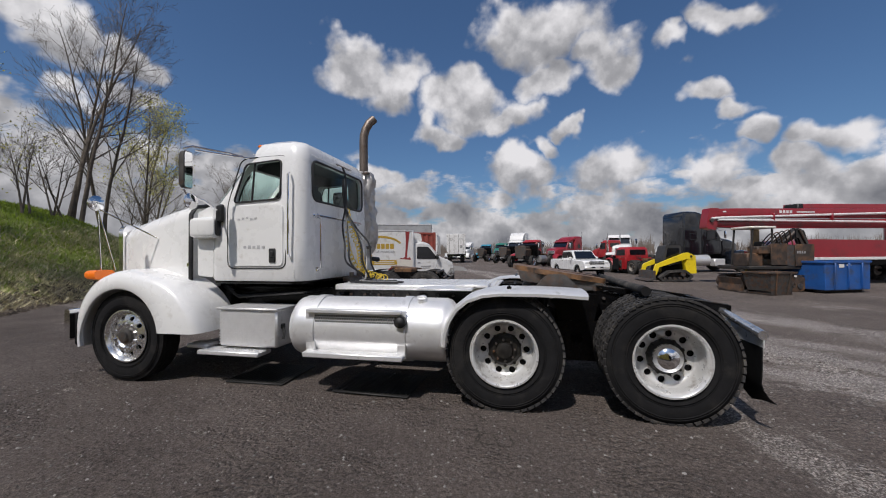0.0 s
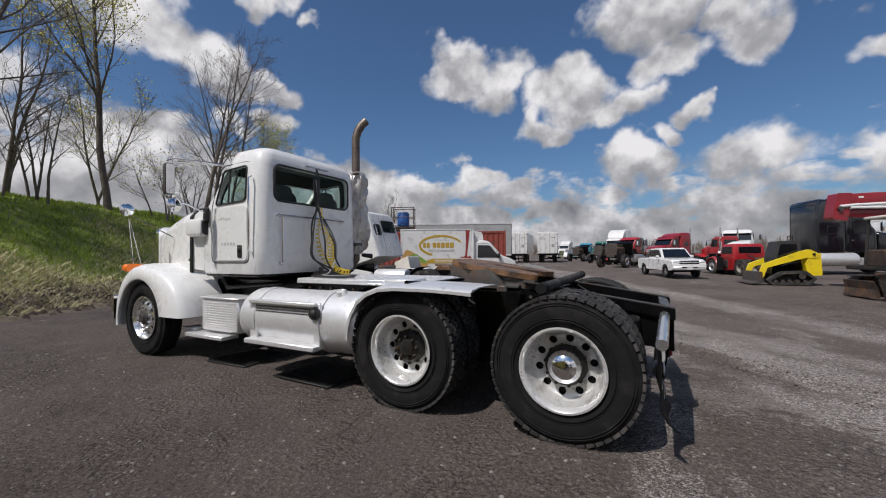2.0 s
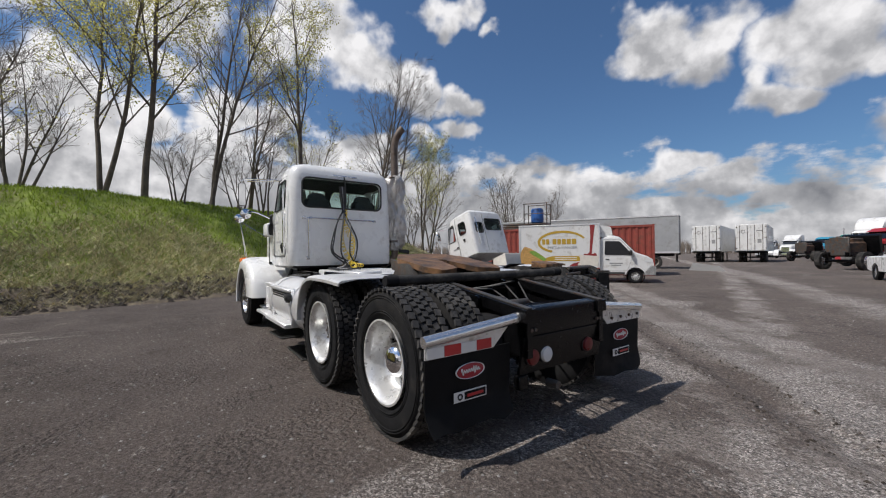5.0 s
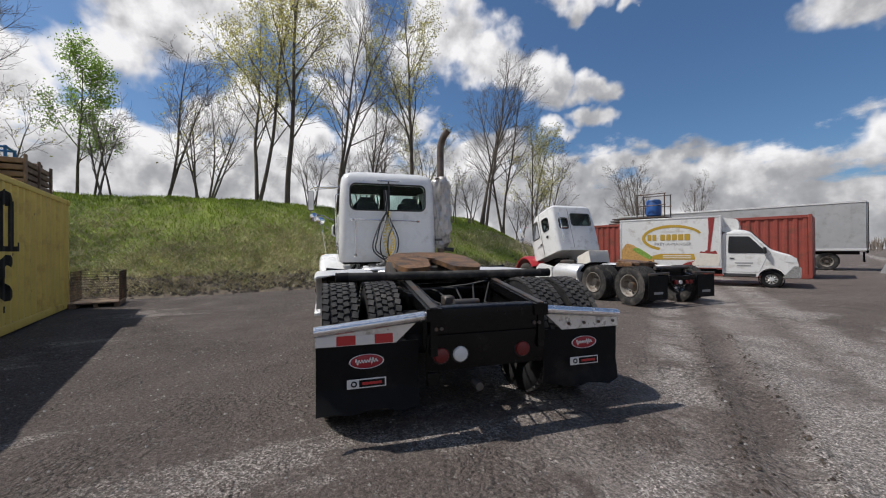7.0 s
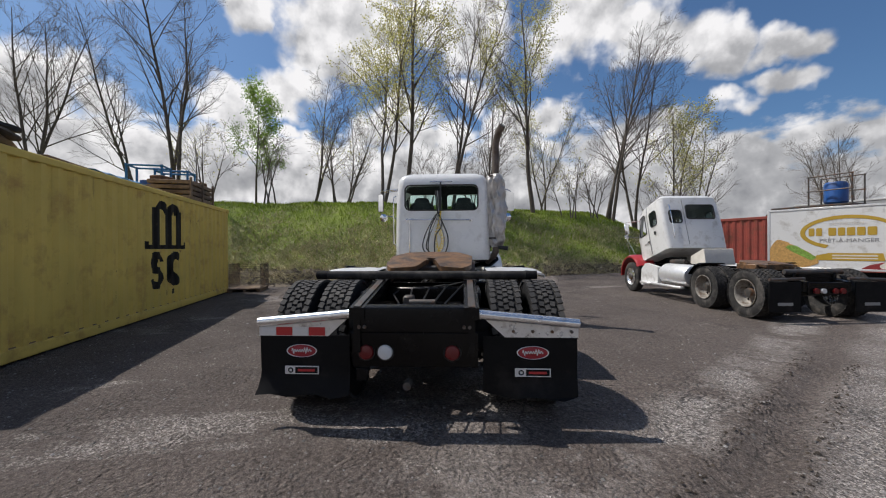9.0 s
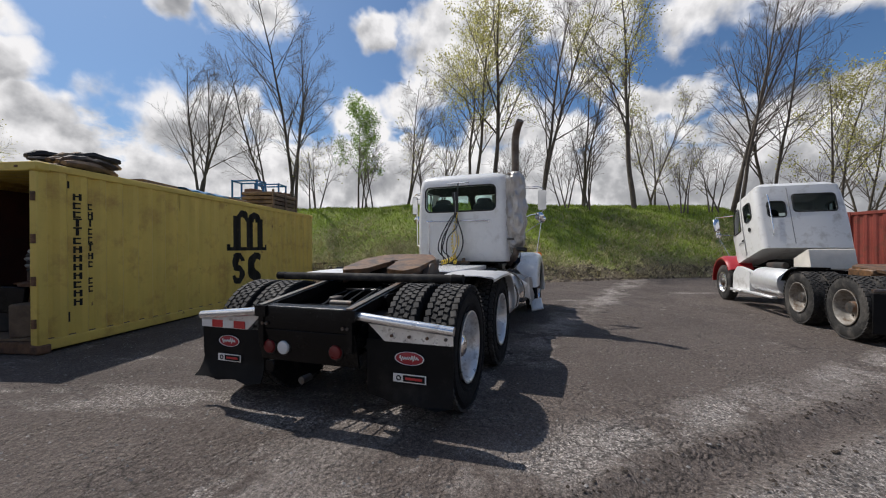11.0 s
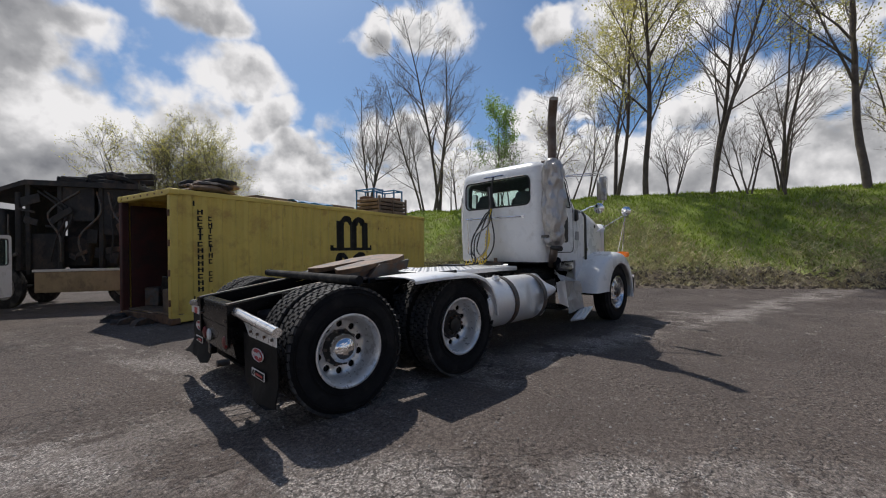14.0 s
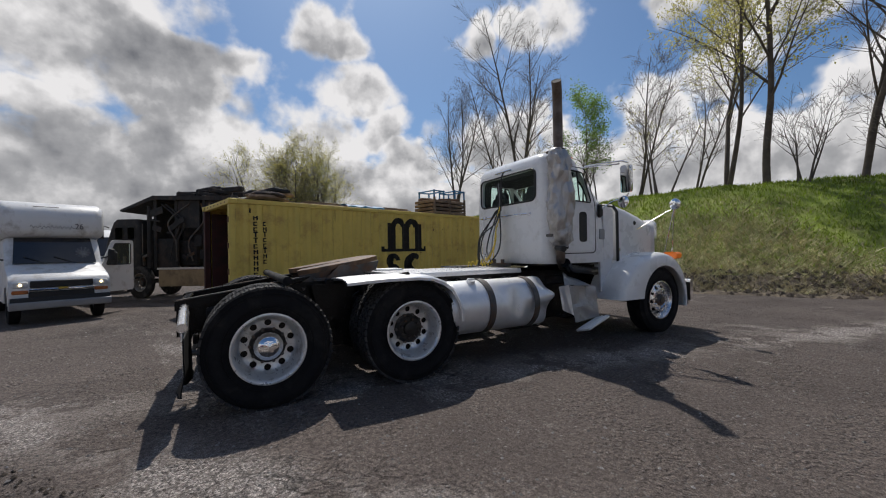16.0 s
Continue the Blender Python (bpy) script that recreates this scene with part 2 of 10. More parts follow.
M_TREAD = mat("scuffed_tread_rubber", (0.024, 0.023, 0.023), 0.8, vary=0.3, scale=9, dirt=(0.085, 0.078, 0.070), dirt_amount=0.4, dirt_scale=7, bump=0.002, bump_scale=120)
M_RUBBER_OLD = mat("dusty_tyre_rubber", (0.035, 0.034, 0.033), 0.88, vary=0.25, scale=6, dirt=(0.11, 0.10, 0.09), dirt_amount=0.4, dirt_scale=5, bump=0.002, bump_scale=120)
M_FLAP = mat("mud_flap_rubber", (0.004, 0.004, 0.0045), 0.7, vary=0.3, scale=5, dirt=(0.025, 0.022, 0.02), dirt_amount=0.2)
M_ALU = mat("brushed_aluminium", (0.80, 0.80, 0.80), 0.38, metal=0.55, vary=0.08, scale=7, dirt=(0.50, 0.49, 0.48), dirt_amount=0.12, dirt_scale=7, bump=0.001, bump_scale=90)
M_POLISHED = mat("polished_aluminium_rim", (0.80, 0.80, 0.80), 0.24, metal=0.9, vary=0.08, scale=9, dirt=(0.35, 0.32, 0.29), dirt_amount=0.25, dirt_scale=9)
M_HUB = mat("greasy_black_hub", (0.022, 0.020, 0.018), 0.45, metal=0.3, vary=0.4, scale=14, dirt=(0.06, 0.045, 0.03), dirt_amount=0.18, dirt_scale=16)
M_RIMWHITE = mat("silver_white_rim_paint", (0.74, 0.74, 0.73), 0.30, metal=0.5, vary=0.08, scale=8, dirt=(0.30, 0.27, 0.24), dirt_amount=0.25, dirt_scale=9)
for m_dark in (M_BLACK, M_RUBBER, M_RUBBER_OLD, M_FLAP):
    m_dark.node_tree.nodes["Principled BSDF"].inputs["Specular IOR Level"].default_value = 0.22
M_CHROME = mat("chrome", (0.85, 0.85, 0.86), 0.10, metal=1.0, vary=0.03, rough_vary=0.05)
M_STEEL = mat("worn_dark_steel", (0.10, 0.095, 0.09), 0.55, metal=0.6, vary=0.3, scale=8, dirt=(0.16, 0.08, 0.04), dirt_amount=0.4, dirt_scale=6, bump=0.003)
M_RUST = mat("rusty_steel", (0.16, 0.085, 0.045), 0.85, vary=0.35, scale=7, dirt=(0.06, 0.035, 0.025), dirt_amount=0.5, dirt_scale=4, bump=0.006, bump_scale=40)
M_RUSTPLATE = mat("greasy_rust_plate", (0.187, 0.097, 0.043), 0.5, vary=0.45, scale=10, dirt=(0.03, 0.022, 0.018), dirt_amount=0.55, dirt_scale=6, bump=0.003)
M_FOIL = mat("crumpled_foil_wrap", (0.46, 0.44, 0.42), 0.36, metal=0.6, vary=0.15, scale=5, dirt=(0.24, 0.22, 0.20), dirt_amount=0.3, dirt_scale=4, bump=0.006, bump_scale=24)
M_SHEET = mat("grey_torn_sheet_metal", (0.34, 0.34, 0.34), 0.42, metal=0.6, vary=0.2, scale=5, dirt=(0.16, 0.15, 0.14), dirt_amount=0.35, dirt_scale=5)
M_STACK = mat("burnt_exhaust_steel", (0.16, 0.13, 0.11), 0.5, metal=0.7, vary=0.3, scale=6, dirt=(0.09, 0.06, 0.04), dirt_amount=0.4, dirt_scale=4)
M_TRIM = mat("black_rubber_trim", (0.012, 0.012, 0.012), 0.55, vary=0.3)
M_VINYL = mat("dark_grey_vinyl", (0.035, 0.035, 0.037), 0.7, vary=0.2, bump=0.002)
M_HOSE = mat("black_hose_rubber", (0.015, 0.015, 0.016), 0.5, vary=0.3, scale=20)
M_YELLOW = mat("yellow_hose_plastic", (0.72, 0.52, 0.04), 0.4, vary=0.12, scale=20, dirt=(0.3, 0.22, 0.06), dirt_amount=0.25)
M_AMBER = glow("amber_lens", (1.0, 0.25, 0.02), 0.15, (0.75, 0.16, 0.01))
M_REDLENS = mat("red_lamp_lens", (0.13, 0.006, 0.008), 0.3, vary=0.1)
M_CLEARLENS = mat("clear_lamp_lens", (0.65, 0.66, 0.66), 0.15, vary=0.06)
M_AMBERDULL = mat("dull_amber_plastic", (0.42, 0.13, 0.03), 0.3, vary=0.15, scale=20)
M_HEADLIGHT = glow("lit_headlamp", (1.0, 0.75, 0.35), 4.0, (0.8, 0.7, 0.5))
M_REFL_RED = mat("red_reflective_tape", (0.48, 0.03, 0.03), 0.4, vary=0.06)
M_REFL_WHITE = mat("white_reflective_tape", (0.72, 0.71, 0.69), 0.4, vary=0.06)
M_BADGE = mat("red_badge_enamel", (0.33, 0.02, 0.03), 0.4, vary=0.08)
M_GLASS = glass("tinted_glass")
M_GLASS_DARK = glass("dark_glass", (0.30, 0.36, 0.36))
M_MIRROR = mat("mirror_silver", (0.9, 0.9, 0.9), 0.03, metal=1.0, vary=0.0, rough_vary=0.0)
M_RED = mat("red_truck_paint", (0.36, 0.018, 0.022), 0.32, coat=0.4, vary=0.1, scale=2, dirt=(0.16, 0.03, 0.03), dirt_amount=0.2)
M_DARKRED = mat("maroon_crane_paint", (0.26, 0.012, 0.022), 0.32, coat=0.4, vary=0.1, scale=2, dirt=(0.12, 0.03, 0.03), dirt_amount=0.25)
M_BLACKPAINT = mat("glossy_black_paint", (0.006, 0.007, 0.010), 0.14, coat=0.8, vary=0.2)
M_MACHYELLOW = mat("machine_yellow_paint", (0.80, 0.60, 0.015), 0.4, vary=0.06, scale=3, dirt=(0.35, 0.25, 0.05), dirt_amount=0.18)
M_BLUE = mat("blue_bin_paint", (0.015, 0.085, 0.30), 0.45, vary=0.15, scale=3, dirt=(0.05, 0.06, 0.09), dirt_amount=0.3)
M_GREEN = mat("green_truck_paint", (0.02, 0.16, 0.12), 0.4, vary=0.1)
M_TEAL = mat("teal_truck_paint", (0.03, 0.22, 0.34), 0.4, vary=0.1)
M_CONT = mat("yellow_container_paint", (0.63, 0.475, 0.105), 0.55, vary=0.10, scale=1.2, dirt=(0.40, 0.24, 0.06), dirt_amount=0.30, dirt_scale=1.8, bump=0.002)


def scraped_paint(m, rust=(0.10, 0.045, 0.020)):
    """Upright rust runs and small scrapes over painted steel."""
    nt = m.node_tree
    L = nt.links.new
    bs = nt.nodes["Principled BSDF"]
    col = bs.inputs["Base Color"].links[0].from_socket
    co = nt.nodes.new("ShaderNodeTexCoord").outputs["Object"]
    for scale, lo, hi, most in (((9, 9, 1.1), 0.63, 0.72, 0.55), ((7, 7, 5), 0.66, 0.70, 0.85)):
        mp = nt.nodes.new("ShaderNodeMapping")
        mp.inputs["Scale"].default_value = scale
        L(co, mp.inputs["Vector"])
        n = nt.nodes.new("ShaderNodeTexNoise")
        n.inputs["Scale"].default_value, n.inputs["Detail"].default_value, n.inputs["Roughness"].default_value = 0.55, 8, 0.68
        L(mp.outputs[0], n.inputs["Vector"])
        mr = nt.nodes.new("ShaderNodeMapRange")
        mr.inputs["From Min"].default_value, mr.inputs["From Max"].default_value, mr.inputs["To Max"].default_value = lo, hi, most
        L(n.outputs["Fac"], mr.inputs["Value"])
        mx = nt.nodes.new("ShaderNodeMix")
        mx.data_type = "RGBA"
        L(mr.outputs[0], mx.inputs["Factor"])
        L(col, mx.inputs["A"])
        mx.inputs["B"].default_value = (*rust, 1)
        col = mx.outputs["Result"]
    L(col, bs.inputs["Base Color"])


scraped_paint(M_CONT)
M_CONT_LOGO = mat("black_container_lettering", (0.014, 0.013, 0.010), 0.95, vary=0.2, dirt=(0.10, 0.08, 0.03), dirt_amount=0.12, dirt_scale=8)
M_REDCONT = mat("oxide_red_container_paint", (0.26, 0.05, 0.035), 0.6, vary=0.15, scale=2, dirt=(0.14, 0.05, 0.03), dirt_amount=0.35)
M_GREYBOX = mat("grey_trailer_skin", (0.42, 0.43, 0.44), 0.4, metal=0.3, vary=0.08, scale=1.2, dirt=(0.30, 0.29, 0.28), dirt_amount=0.3)
M_WOOD = mat("weathered_timber", (0.20, 0.14, 0.09), 0.85, vary=0.3, scale=5, dirt=(0.09, 0.06, 0.045), dirt_amount=0.4, bump=0.004, per_object=0.25)
M_LEDGE = mat("yellow_brown_ledge_board", (0.34, 0.25, 0.14), 0.8, vary=0.2, scale=3, dirt=(0.15, 0.11, 0.07), dirt_amount=0.35)
M_DARKRUST = mat("dark_greasy_rust", (0.045, 0.033, 0.026), 0.7, vary=0.4, scale=5, dirt=(0.15, 0.075, 0.035), dirt_amount=0.42, dirt_scale=2.6, bump=0.006, bump_scale=30)
# a far darker red than the red container paint
M_INNERRED = mat("very_dark_red", (0.060, 0.016, 0.013), 0.75, vary=0.3, scale=2, dirt=(0.03, 0.015, 0.012), dirt_amount=0.4)
M_BURNT = mat("charred_black_metal", (0.018, 0.017, 0.016), 0.75, vary=0.4, scale=4, dirt=(0.06, 0.04, 0.03), dirt_amount=0.35, dirt_scale=3, bump=0.008, bump_scale=14)
M_TARP = mat("blue_tarp", (0.03, 0.16, 0.34), 0.5, vary=0.2)
M_GOLD = mat("gold_print", (0.45, 0.29, 0.03), 0.5, vary=0.05)
M_GREYPRINT = mat("grey_print", (0.28, 0.28, 0.28), 0.5, vary=0.05)
M_DARKPRINT = mat("dark_print", (0.06, 0.06, 0.07), 0.5, vary=0.05)
M_CREAM = mat("cream_print", (0.66, 0.62, 0.55), 0.5, vary=0.08, scale=9)
M_BREAD = mat("bread_print", (0.50, 0.29, 0.09), 0.6, vary=0.3, scale=14)
M_LETTUCE = mat("lettuce_print", (0.20, 0.34, 0.05), 0.6, vary=0.4, scale=20)
M_COFFEE = mat("dark_red_print", (0.26, 0.03, 0.03), 0.5, vary=0.25, scale=9)
M_BARK = mat("grey_brown_bark", (0.12, 0.10, 0.082), 0.9, vary=0.35, scale=3, bump=0.02, bump_scale=12)
M_TWIG = mat("twig_bark", (0.19, 0.16, 0.135), 0.9, vary=0.25, scale=2)
M_BUD = leafy(mat("spring_buds", (0.50, 0.47, 0.15), 0.8, vary=0.3, scale=2, per_island=0.3))
M_LEAF = leafy(mat("young_leaves", (0.22, 0.34, 0.06), 0.7, vary=0.3, scale=2, per_island=0.35))
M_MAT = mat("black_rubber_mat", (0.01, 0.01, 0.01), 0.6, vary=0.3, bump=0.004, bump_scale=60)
M_STONE = mat("gravel_stones", (0.20, 0.19, 0.18), 0.9, vary=0.25, scale=9, per_island=0.5)


# ---- mesh tools ----
class Geo:
    """Collects vertices and faces for one mesh."""

    def __init__(self):
        self.v, self.f = [], []

    def add(self, verts, faces):
        o = len(self.v)
        self.v += [tuple(p) for p in verts]
        self.f += [tuple(i + o for i in q) for q in faces]
        return self

    def box(self, c, s, bev=0.0, rot=None):
        hx, hy, hz = s[0] / 2, s[1] / 2, s[2] / 2
        vs, fs = [], []
        sg = [(a, b, d) for a in (-1, 1) for b in (-1, 1) for d in (-1, 1)]
        if bev <= 0:
            vs = [(a * hx, b * hy, d * hz) for a, b, d in sg]
            fs = [(0, 1, 3, 2), (4, 6, 7, 5), (0, 4, 5, 1), (2, 3, 7, 6), (0, 2, 6, 4), (1, 5, 7, 3)]
        else:
            b0 = min(bev, hx * 0.9, hy * 0.9, hz * 0.9)
            for a, b, d in sg:
                vs += [(a * hx, b * (hy - b0), d * (hz - b0)), (a * (hx - b0), b * hy, d * (hz - b0)), (a * (hx - b0), b * (hy - b0), d * hz)]
            I = {k: i for i, k in enumerate(sg)}
            for ax in range(3):
                u, w = [k for k in range(3) if k != ax]
                for s1 in (-1, 1):
                    q = []
                    for su, sw in ((-1, -1), (1, -1), (1, 1), (-1, 1)):
                        k = [0, 0, 0]
                        k[ax], k[u], k[w] = s1, su, sw
                        q.append(I[tuple(k)] * 3 + ax)
                    fs.append(tuple(q))
                for su in (-1, 1):
                    for sw in (-1, 1):
                        k0, k1 = [0, 0, 0], [0, 0, 0]
                        k0[ax], k1[ax] = -1, 1
                        k0[u] = k1[u] = su
                        k0[w] = k1[w] = sw
                        i0, i1 = I[tuple(k0)] * 3, I[tuple(k1)] * 3
                        fs.append((i0 + u, i1 + u, i1 + w, i0 + w))
            for i in range(8):
                fs.append((i * 3, i * 3 + 1, i * 3 + 2))
        c = Vector(c)
        vs = [(rot @ Vector(p) if rot else Vector(p)) + c for p in vs]
        return self.add(vs, fs)

    def cyl(self, p0, p1, r0, r1=None, n=16, cap=True):
        r1 = r0 if r1 is None else r1
        p0, p1 = Vector(p0), Vector(p1)
        d = (p1 - p0).normalized()
        a = d.orthogonal().normalized()
        b = d.cross(a)
        vs = []
        for p, r in ((p0, r0), (p1, r1)):
            vs += [p + (a * math.cos(2 * math.pi * i / n) + b * math.sin(2 * math.pi * i / n)) * r for i in range(n)]
        fs = [(i, (i + 1) % n, n + (i + 1) % n, n + i) for i in range(n)]
        if cap:
            fs += [tuple(range(n))[::-1], tuple(range(n, 2 * n))]
        return self.add(vs, fs)

    def tube(self, pts, r, n=8, cap=True, closed=False):
        pts = [Vector(p) for p in pts]
        m = len(pts)
        rs = r if isinstance(r, (list, tuple)) else [r] * m
        vs, fs = [], []
        a = None
        for i, p in enumerate(pts):
            if closed:
                d = pts[(i + 1) % m] - pts[i - 1]
            else:
                d = pts[min(i + 1, m - 1)] - pts[max(i - 1, 0)]
            d = d.normalized() if d.length > 1e-9 else Vector((0, 0, 1))
            a = d.orthogonal().normalized() if a is None else (a - d * a.dot(d)).normalized()
            b = d.cross(a)
            vs += [p + (a * math.cos(2 * math.pi * k / n) + b * math.sin(2 * math.pi * k / n)) * rs[i] for k in range(n)]
        for i in range(m if closed else m - 1):
            j = (i + 1) % m
            fs += [(i * n + k, i * n + (k + 1) % n, j * n + (k + 1) % n, j * n + k) for k in range(n)]
        if cap and not closed:
            fs += [tuple(range(n))[::-1], tuple(range((m - 1) * n, m * n))]
        return self.add(vs, fs)

    def lathe(self, prof, axis="y", c=(0, 0, 0), n=32, close=False):
        """prof: (radius, height along the axis)."""
        vs, fs = [], []
        for r, h in prof:
            for i in range(n):
                ca, sa = math.cos(2 * math.pi * i / n) * r, math.sin(2 * math.pi * i / n) * r
                p = {"x": (h, ca, sa), "y": (ca, h, sa), "z": (ca, sa, h)}[axis]
                vs.append((p[0] + c[0], p[1] + c[1], p[2] + c[2]))
        m = len(prof)
        for j in range(m if close else m - 1):
            k = (j + 1) % m
            fs += [(j * n + i, j * n + (i + 1) % n, k * n + (i + 1) % n, k * n + i) for i in range(n)]
        if not close:
            if prof[0][0] > 1e-6:
                fs.append(tuple(range(n))[::-1])
            if prof[-1][0] > 1e-6:
                fs.append(tuple(range((m - 1) * n, m * n)))
        return self.add(vs, fs)

    def prism(self, poly, axis, lo, hi):
        n = len(poly)
        def put(a, b, h):
            return {"x": (h, a, b), "y": (a, h, b), "z": (a, b, h)}[axis]
        vs = [put(a, b, lo) for a, b in poly] + [put(a, b, hi) for a, b in poly]
        fs = [(i, (i + 1) % n, n + (i + 1) % n, n + i) for i in range(n)]
        fs += [tuple(range(n))[::-1], tuple(range(n, 2 * n))]
        return self.add(vs, fs)

    def loft(self, rings, cap=True, closed=False):
        n, m = len(rings[0]), len(rings)
        vs = [p for r in rings for p in r]
        fs = []
        for j in range(m if closed else m - 1):
            k = (j + 1) % m
            fs += [(j * n + i, j * n + (i + 1) % n, k * n + (i + 1) % n, k * n + i) for i in range(n)]
        if cap and not closed:
            fs += [tuple(range(n))[::-1], tuple(range((m - 1) * n, m * n))]
        return self.add(vs, fs)

    def torus(self, c, R, r, axis="y", n=24, k=8):
        pts = []
        for i in range(n):
            a = 2 * math.pi * i / n
            ca, sa = math.cos(a) * R, math.sin(a) * R
            p = {"x": (0, ca, sa), "y": (ca, 0, sa), "z": (ca, sa, 0)}[axis]
            pts.append((p[0] + c[0], p[1] + c[1], p[2] + c[2]))
        return self.tube(pts, r, k, closed=True)

    def warp(self, fn):
        self.v = [tuple(fn(Vector(p))) for p in self.v]
        return self

    def move(self, m):
        return self.warp(lambda p: m @ p)

    def mesh(self, name, material=None, angle=38):
        me = bpy.data.meshes.new(name)
        me.from_pydata(self.v, [], self.f)
        bm = bmesh.new()
        bm.from_mesh(me)
        bmesh.ops.recalc_face_normals(bm, faces=bm.faces)
        bm.to_mesh(me)
        bm.free()
        if angle:
            me.shade_smooth()
            me.set_sharp_from_angle(angle=radians(angle))
        if material:
            me.materials.append(material)
        return me


def part(name, geo, material, parent=None, label="", angle=38):
    """One mesh object under a thing or a part."""
    me = geo.mesh(name, material, angle) if isinstance(geo, Geo) else geo
    ob = new(name, me)
    if parent is not None:
        ob.parent = parent
    if label:
        ob["label"] = label
    return ob


def pieces(name, geos, material, parent=None, label="", angle=38):
    """Alike small parts, each a mesh of its own; the last one is given back."""
    ob = None
    for g in geos:
        ob = part(name, g, material, parent, label, angle)
    return ob


def thing(name, label, category, m=None, group="", kind=""):
    ob = new(name)
    ob.empty_display_size = 0.2
    if m is not None:
        ob.matrix_world = m
    return tagged(ob, label, category, group, kind)


def solid(name, geo, material, label, category, m=None, group="", kind="", angle=38):
    """A thing that is one mesh."""
    ob = new(name, geo.mesh(name, material, angle))
    if m is not None:
        ob.matrix_world = m
    return tagged(ob, label, category, group, kind)


def rrect(a0, a1, b0, b1, r, seg=4):
    out = []
    for ca, cb, st in ((a1 - r, b1 - r, 0), (a0 + r, b1 - r, 90), (a0 + r, b0 + r, 180), (a1 - r, b0 + r, 270)):
        for i in range(seg + 1):
            t = radians(st + 90 * i / seg)
            out.append((ca + r * math.cos(t), cb + r * math.sin(t)))
    return out


def round_poly(pts, r, seg=3):
    """Rounds the corners of a polygon."""
    out = []
    n = len(pts)
    for i in range(n):
        p, a, b = Vector(pts[i]), Vector(pts[i - 1]), Vector(pts[(i + 1) % n])
        da, db = (a - p), (b - p)
        k = min(r, da.length * 0.45, db.length * 0.45)
        s, e = p + da.normalized() * k, p + db.normalized() * k
        for j in range(seg + 1):
            t = j / seg
            out.append(tuple((1 - t) ** 2 * s + 2 * t * (1 - t) * p + t * t * e))
    return out


def carve(geo, cutters, name, material, angle=38):
    """The solid less the cutters, as a mesh."""
    base = new("base", geo.mesh("base", material, 0))
    tools = []
    for c in cutters:
        t = new("tool", c.mesh("tool", None, 0))
        md = base.modifiers.new("cut", "BOOLEAN")
        md.operation, md.object, md.solver = "DIFFERENCE", t, "EXACT"
        tools.append(t)
    dg = bpy.context.evaluated_depsgraph_get()
    dg.update()
    me = bpy.data.meshes.new_from_object(base.evaluated_get(dg))
    for o in (base, *tools):
        d = o.data
        bpy.data.objects.remove(o)
        bpy.data.meshes.remove(d)
    me.name = name
    me.materials.clear()
    me.materials.append(material)
    me.shade_smooth()
    me.set_sharp_from_angle(angle=radians(angle))
    return me


def letters(name, text, size, material, m, parent, squeeze=1.0, depth=0.002):
    """Built-in font lettering, turned into a mesh: it reads along +x in its own xy plane."""
    cu = bpy.data.curves.new(name, "FONT")
    cu.body, cu.size, cu.extrude, cu.align_x = text, size, depth, "CENTER"
    tmp = new(name, cu)
    dg = bpy.context.evaluated_depsgraph_get()
    dg.update()
    me = bpy.data.meshes.new_from_object(tmp.evaluated_get(dg))
    bpy.data.objects.remove(tmp)
    bpy.data.curves.remove(cu)
    me.materials.clear()
    me.materials.append(material)
    ob = part(name, me, material, parent)
    ob.matrix_local = m @ Matrix.Diagonal((squeeze, 1, 1, 1))
    return ob


# ---- the ground and the embankment ----
def smooth(a, b, x):
    t = max(0.0, min(1.0, (x - a) / (b - a)))
    return t * t * (3 - 2 * t)


def toe_x(y):
    return -8.9 - 2.0 * smooth(3, 13, y) - 2.0 * smooth(14, 26, y) + 0.35 * noise.noise((0, y * 0.35, 3.1))


def bank_height(x, y):
    """Height of the grassy bank over the yard."""
    d = toe_x(y) - x
    if d <= 0:
        return -0.15
    top = 3.85 * smooth(30, 18, y) * (1 - 0.55 * smooth(-12, -34, y)) + 0.25 * noise.noise((x * 0.12, y * 0.12, 0))
    h = 0.32 * smooth(0, 1.2, d) + max(0.0, top - 0.32) * smooth(0.2, 8.6, d) ** 0.88
    h *= 1 - 0.5 * smooth(12, 40, d)
    h += 0.07 * noise.noise((x * 1.1, y * 1.1, 5)) + 0.10 * noise.noise((x * 0.45, y * 0.45, 7)) * smooth(0, 3, d)
    return h


def ground_height(x, y):
    near = math.exp(-((x - 2) ** 2 + (y - 4) ** 2) / 500)
    h = 0.018 * max(0.0, min(12.0, y - 9.5)) + 0.012 * noise.noise((x * 0.7, y * 0.7, 1)) * near
    # wheel rut pushed up beside the walk
    rx = 3.0 + (y - 6.95) * -0.58
    d = (x - rx) * 0.865
    if 3.5 < y < 9.3:
        w = smooth(3.5, 5, y) * smooth(9.3, 8.2, y)
        h += w * (0.038 * (math.exp(-((d - 0.20) / 0.07) ** 2) + math.exp(-((d + 0.20) / 0.07) ** 2)) * (0.6 + 1.1 * noise.noise((x * 4, y * 4, 2))) - 0.040 * math.exp(-(d / 0.12) ** 2))
    return h


def axis_steps(lo, hi, fine_lo, fine_hi, step):
    a = list(np.arange(fine_lo, fine_hi + 1e-6, step))
    x, s = fine_hi, step
    while x < hi:
        s *= 1.25
        x += s
        a.append(min(x, hi))
    x, s = fine_lo, step
    while x > lo:
        s *= 1.25
        x -= s
        a.insert(0, max(x, lo))
    return a


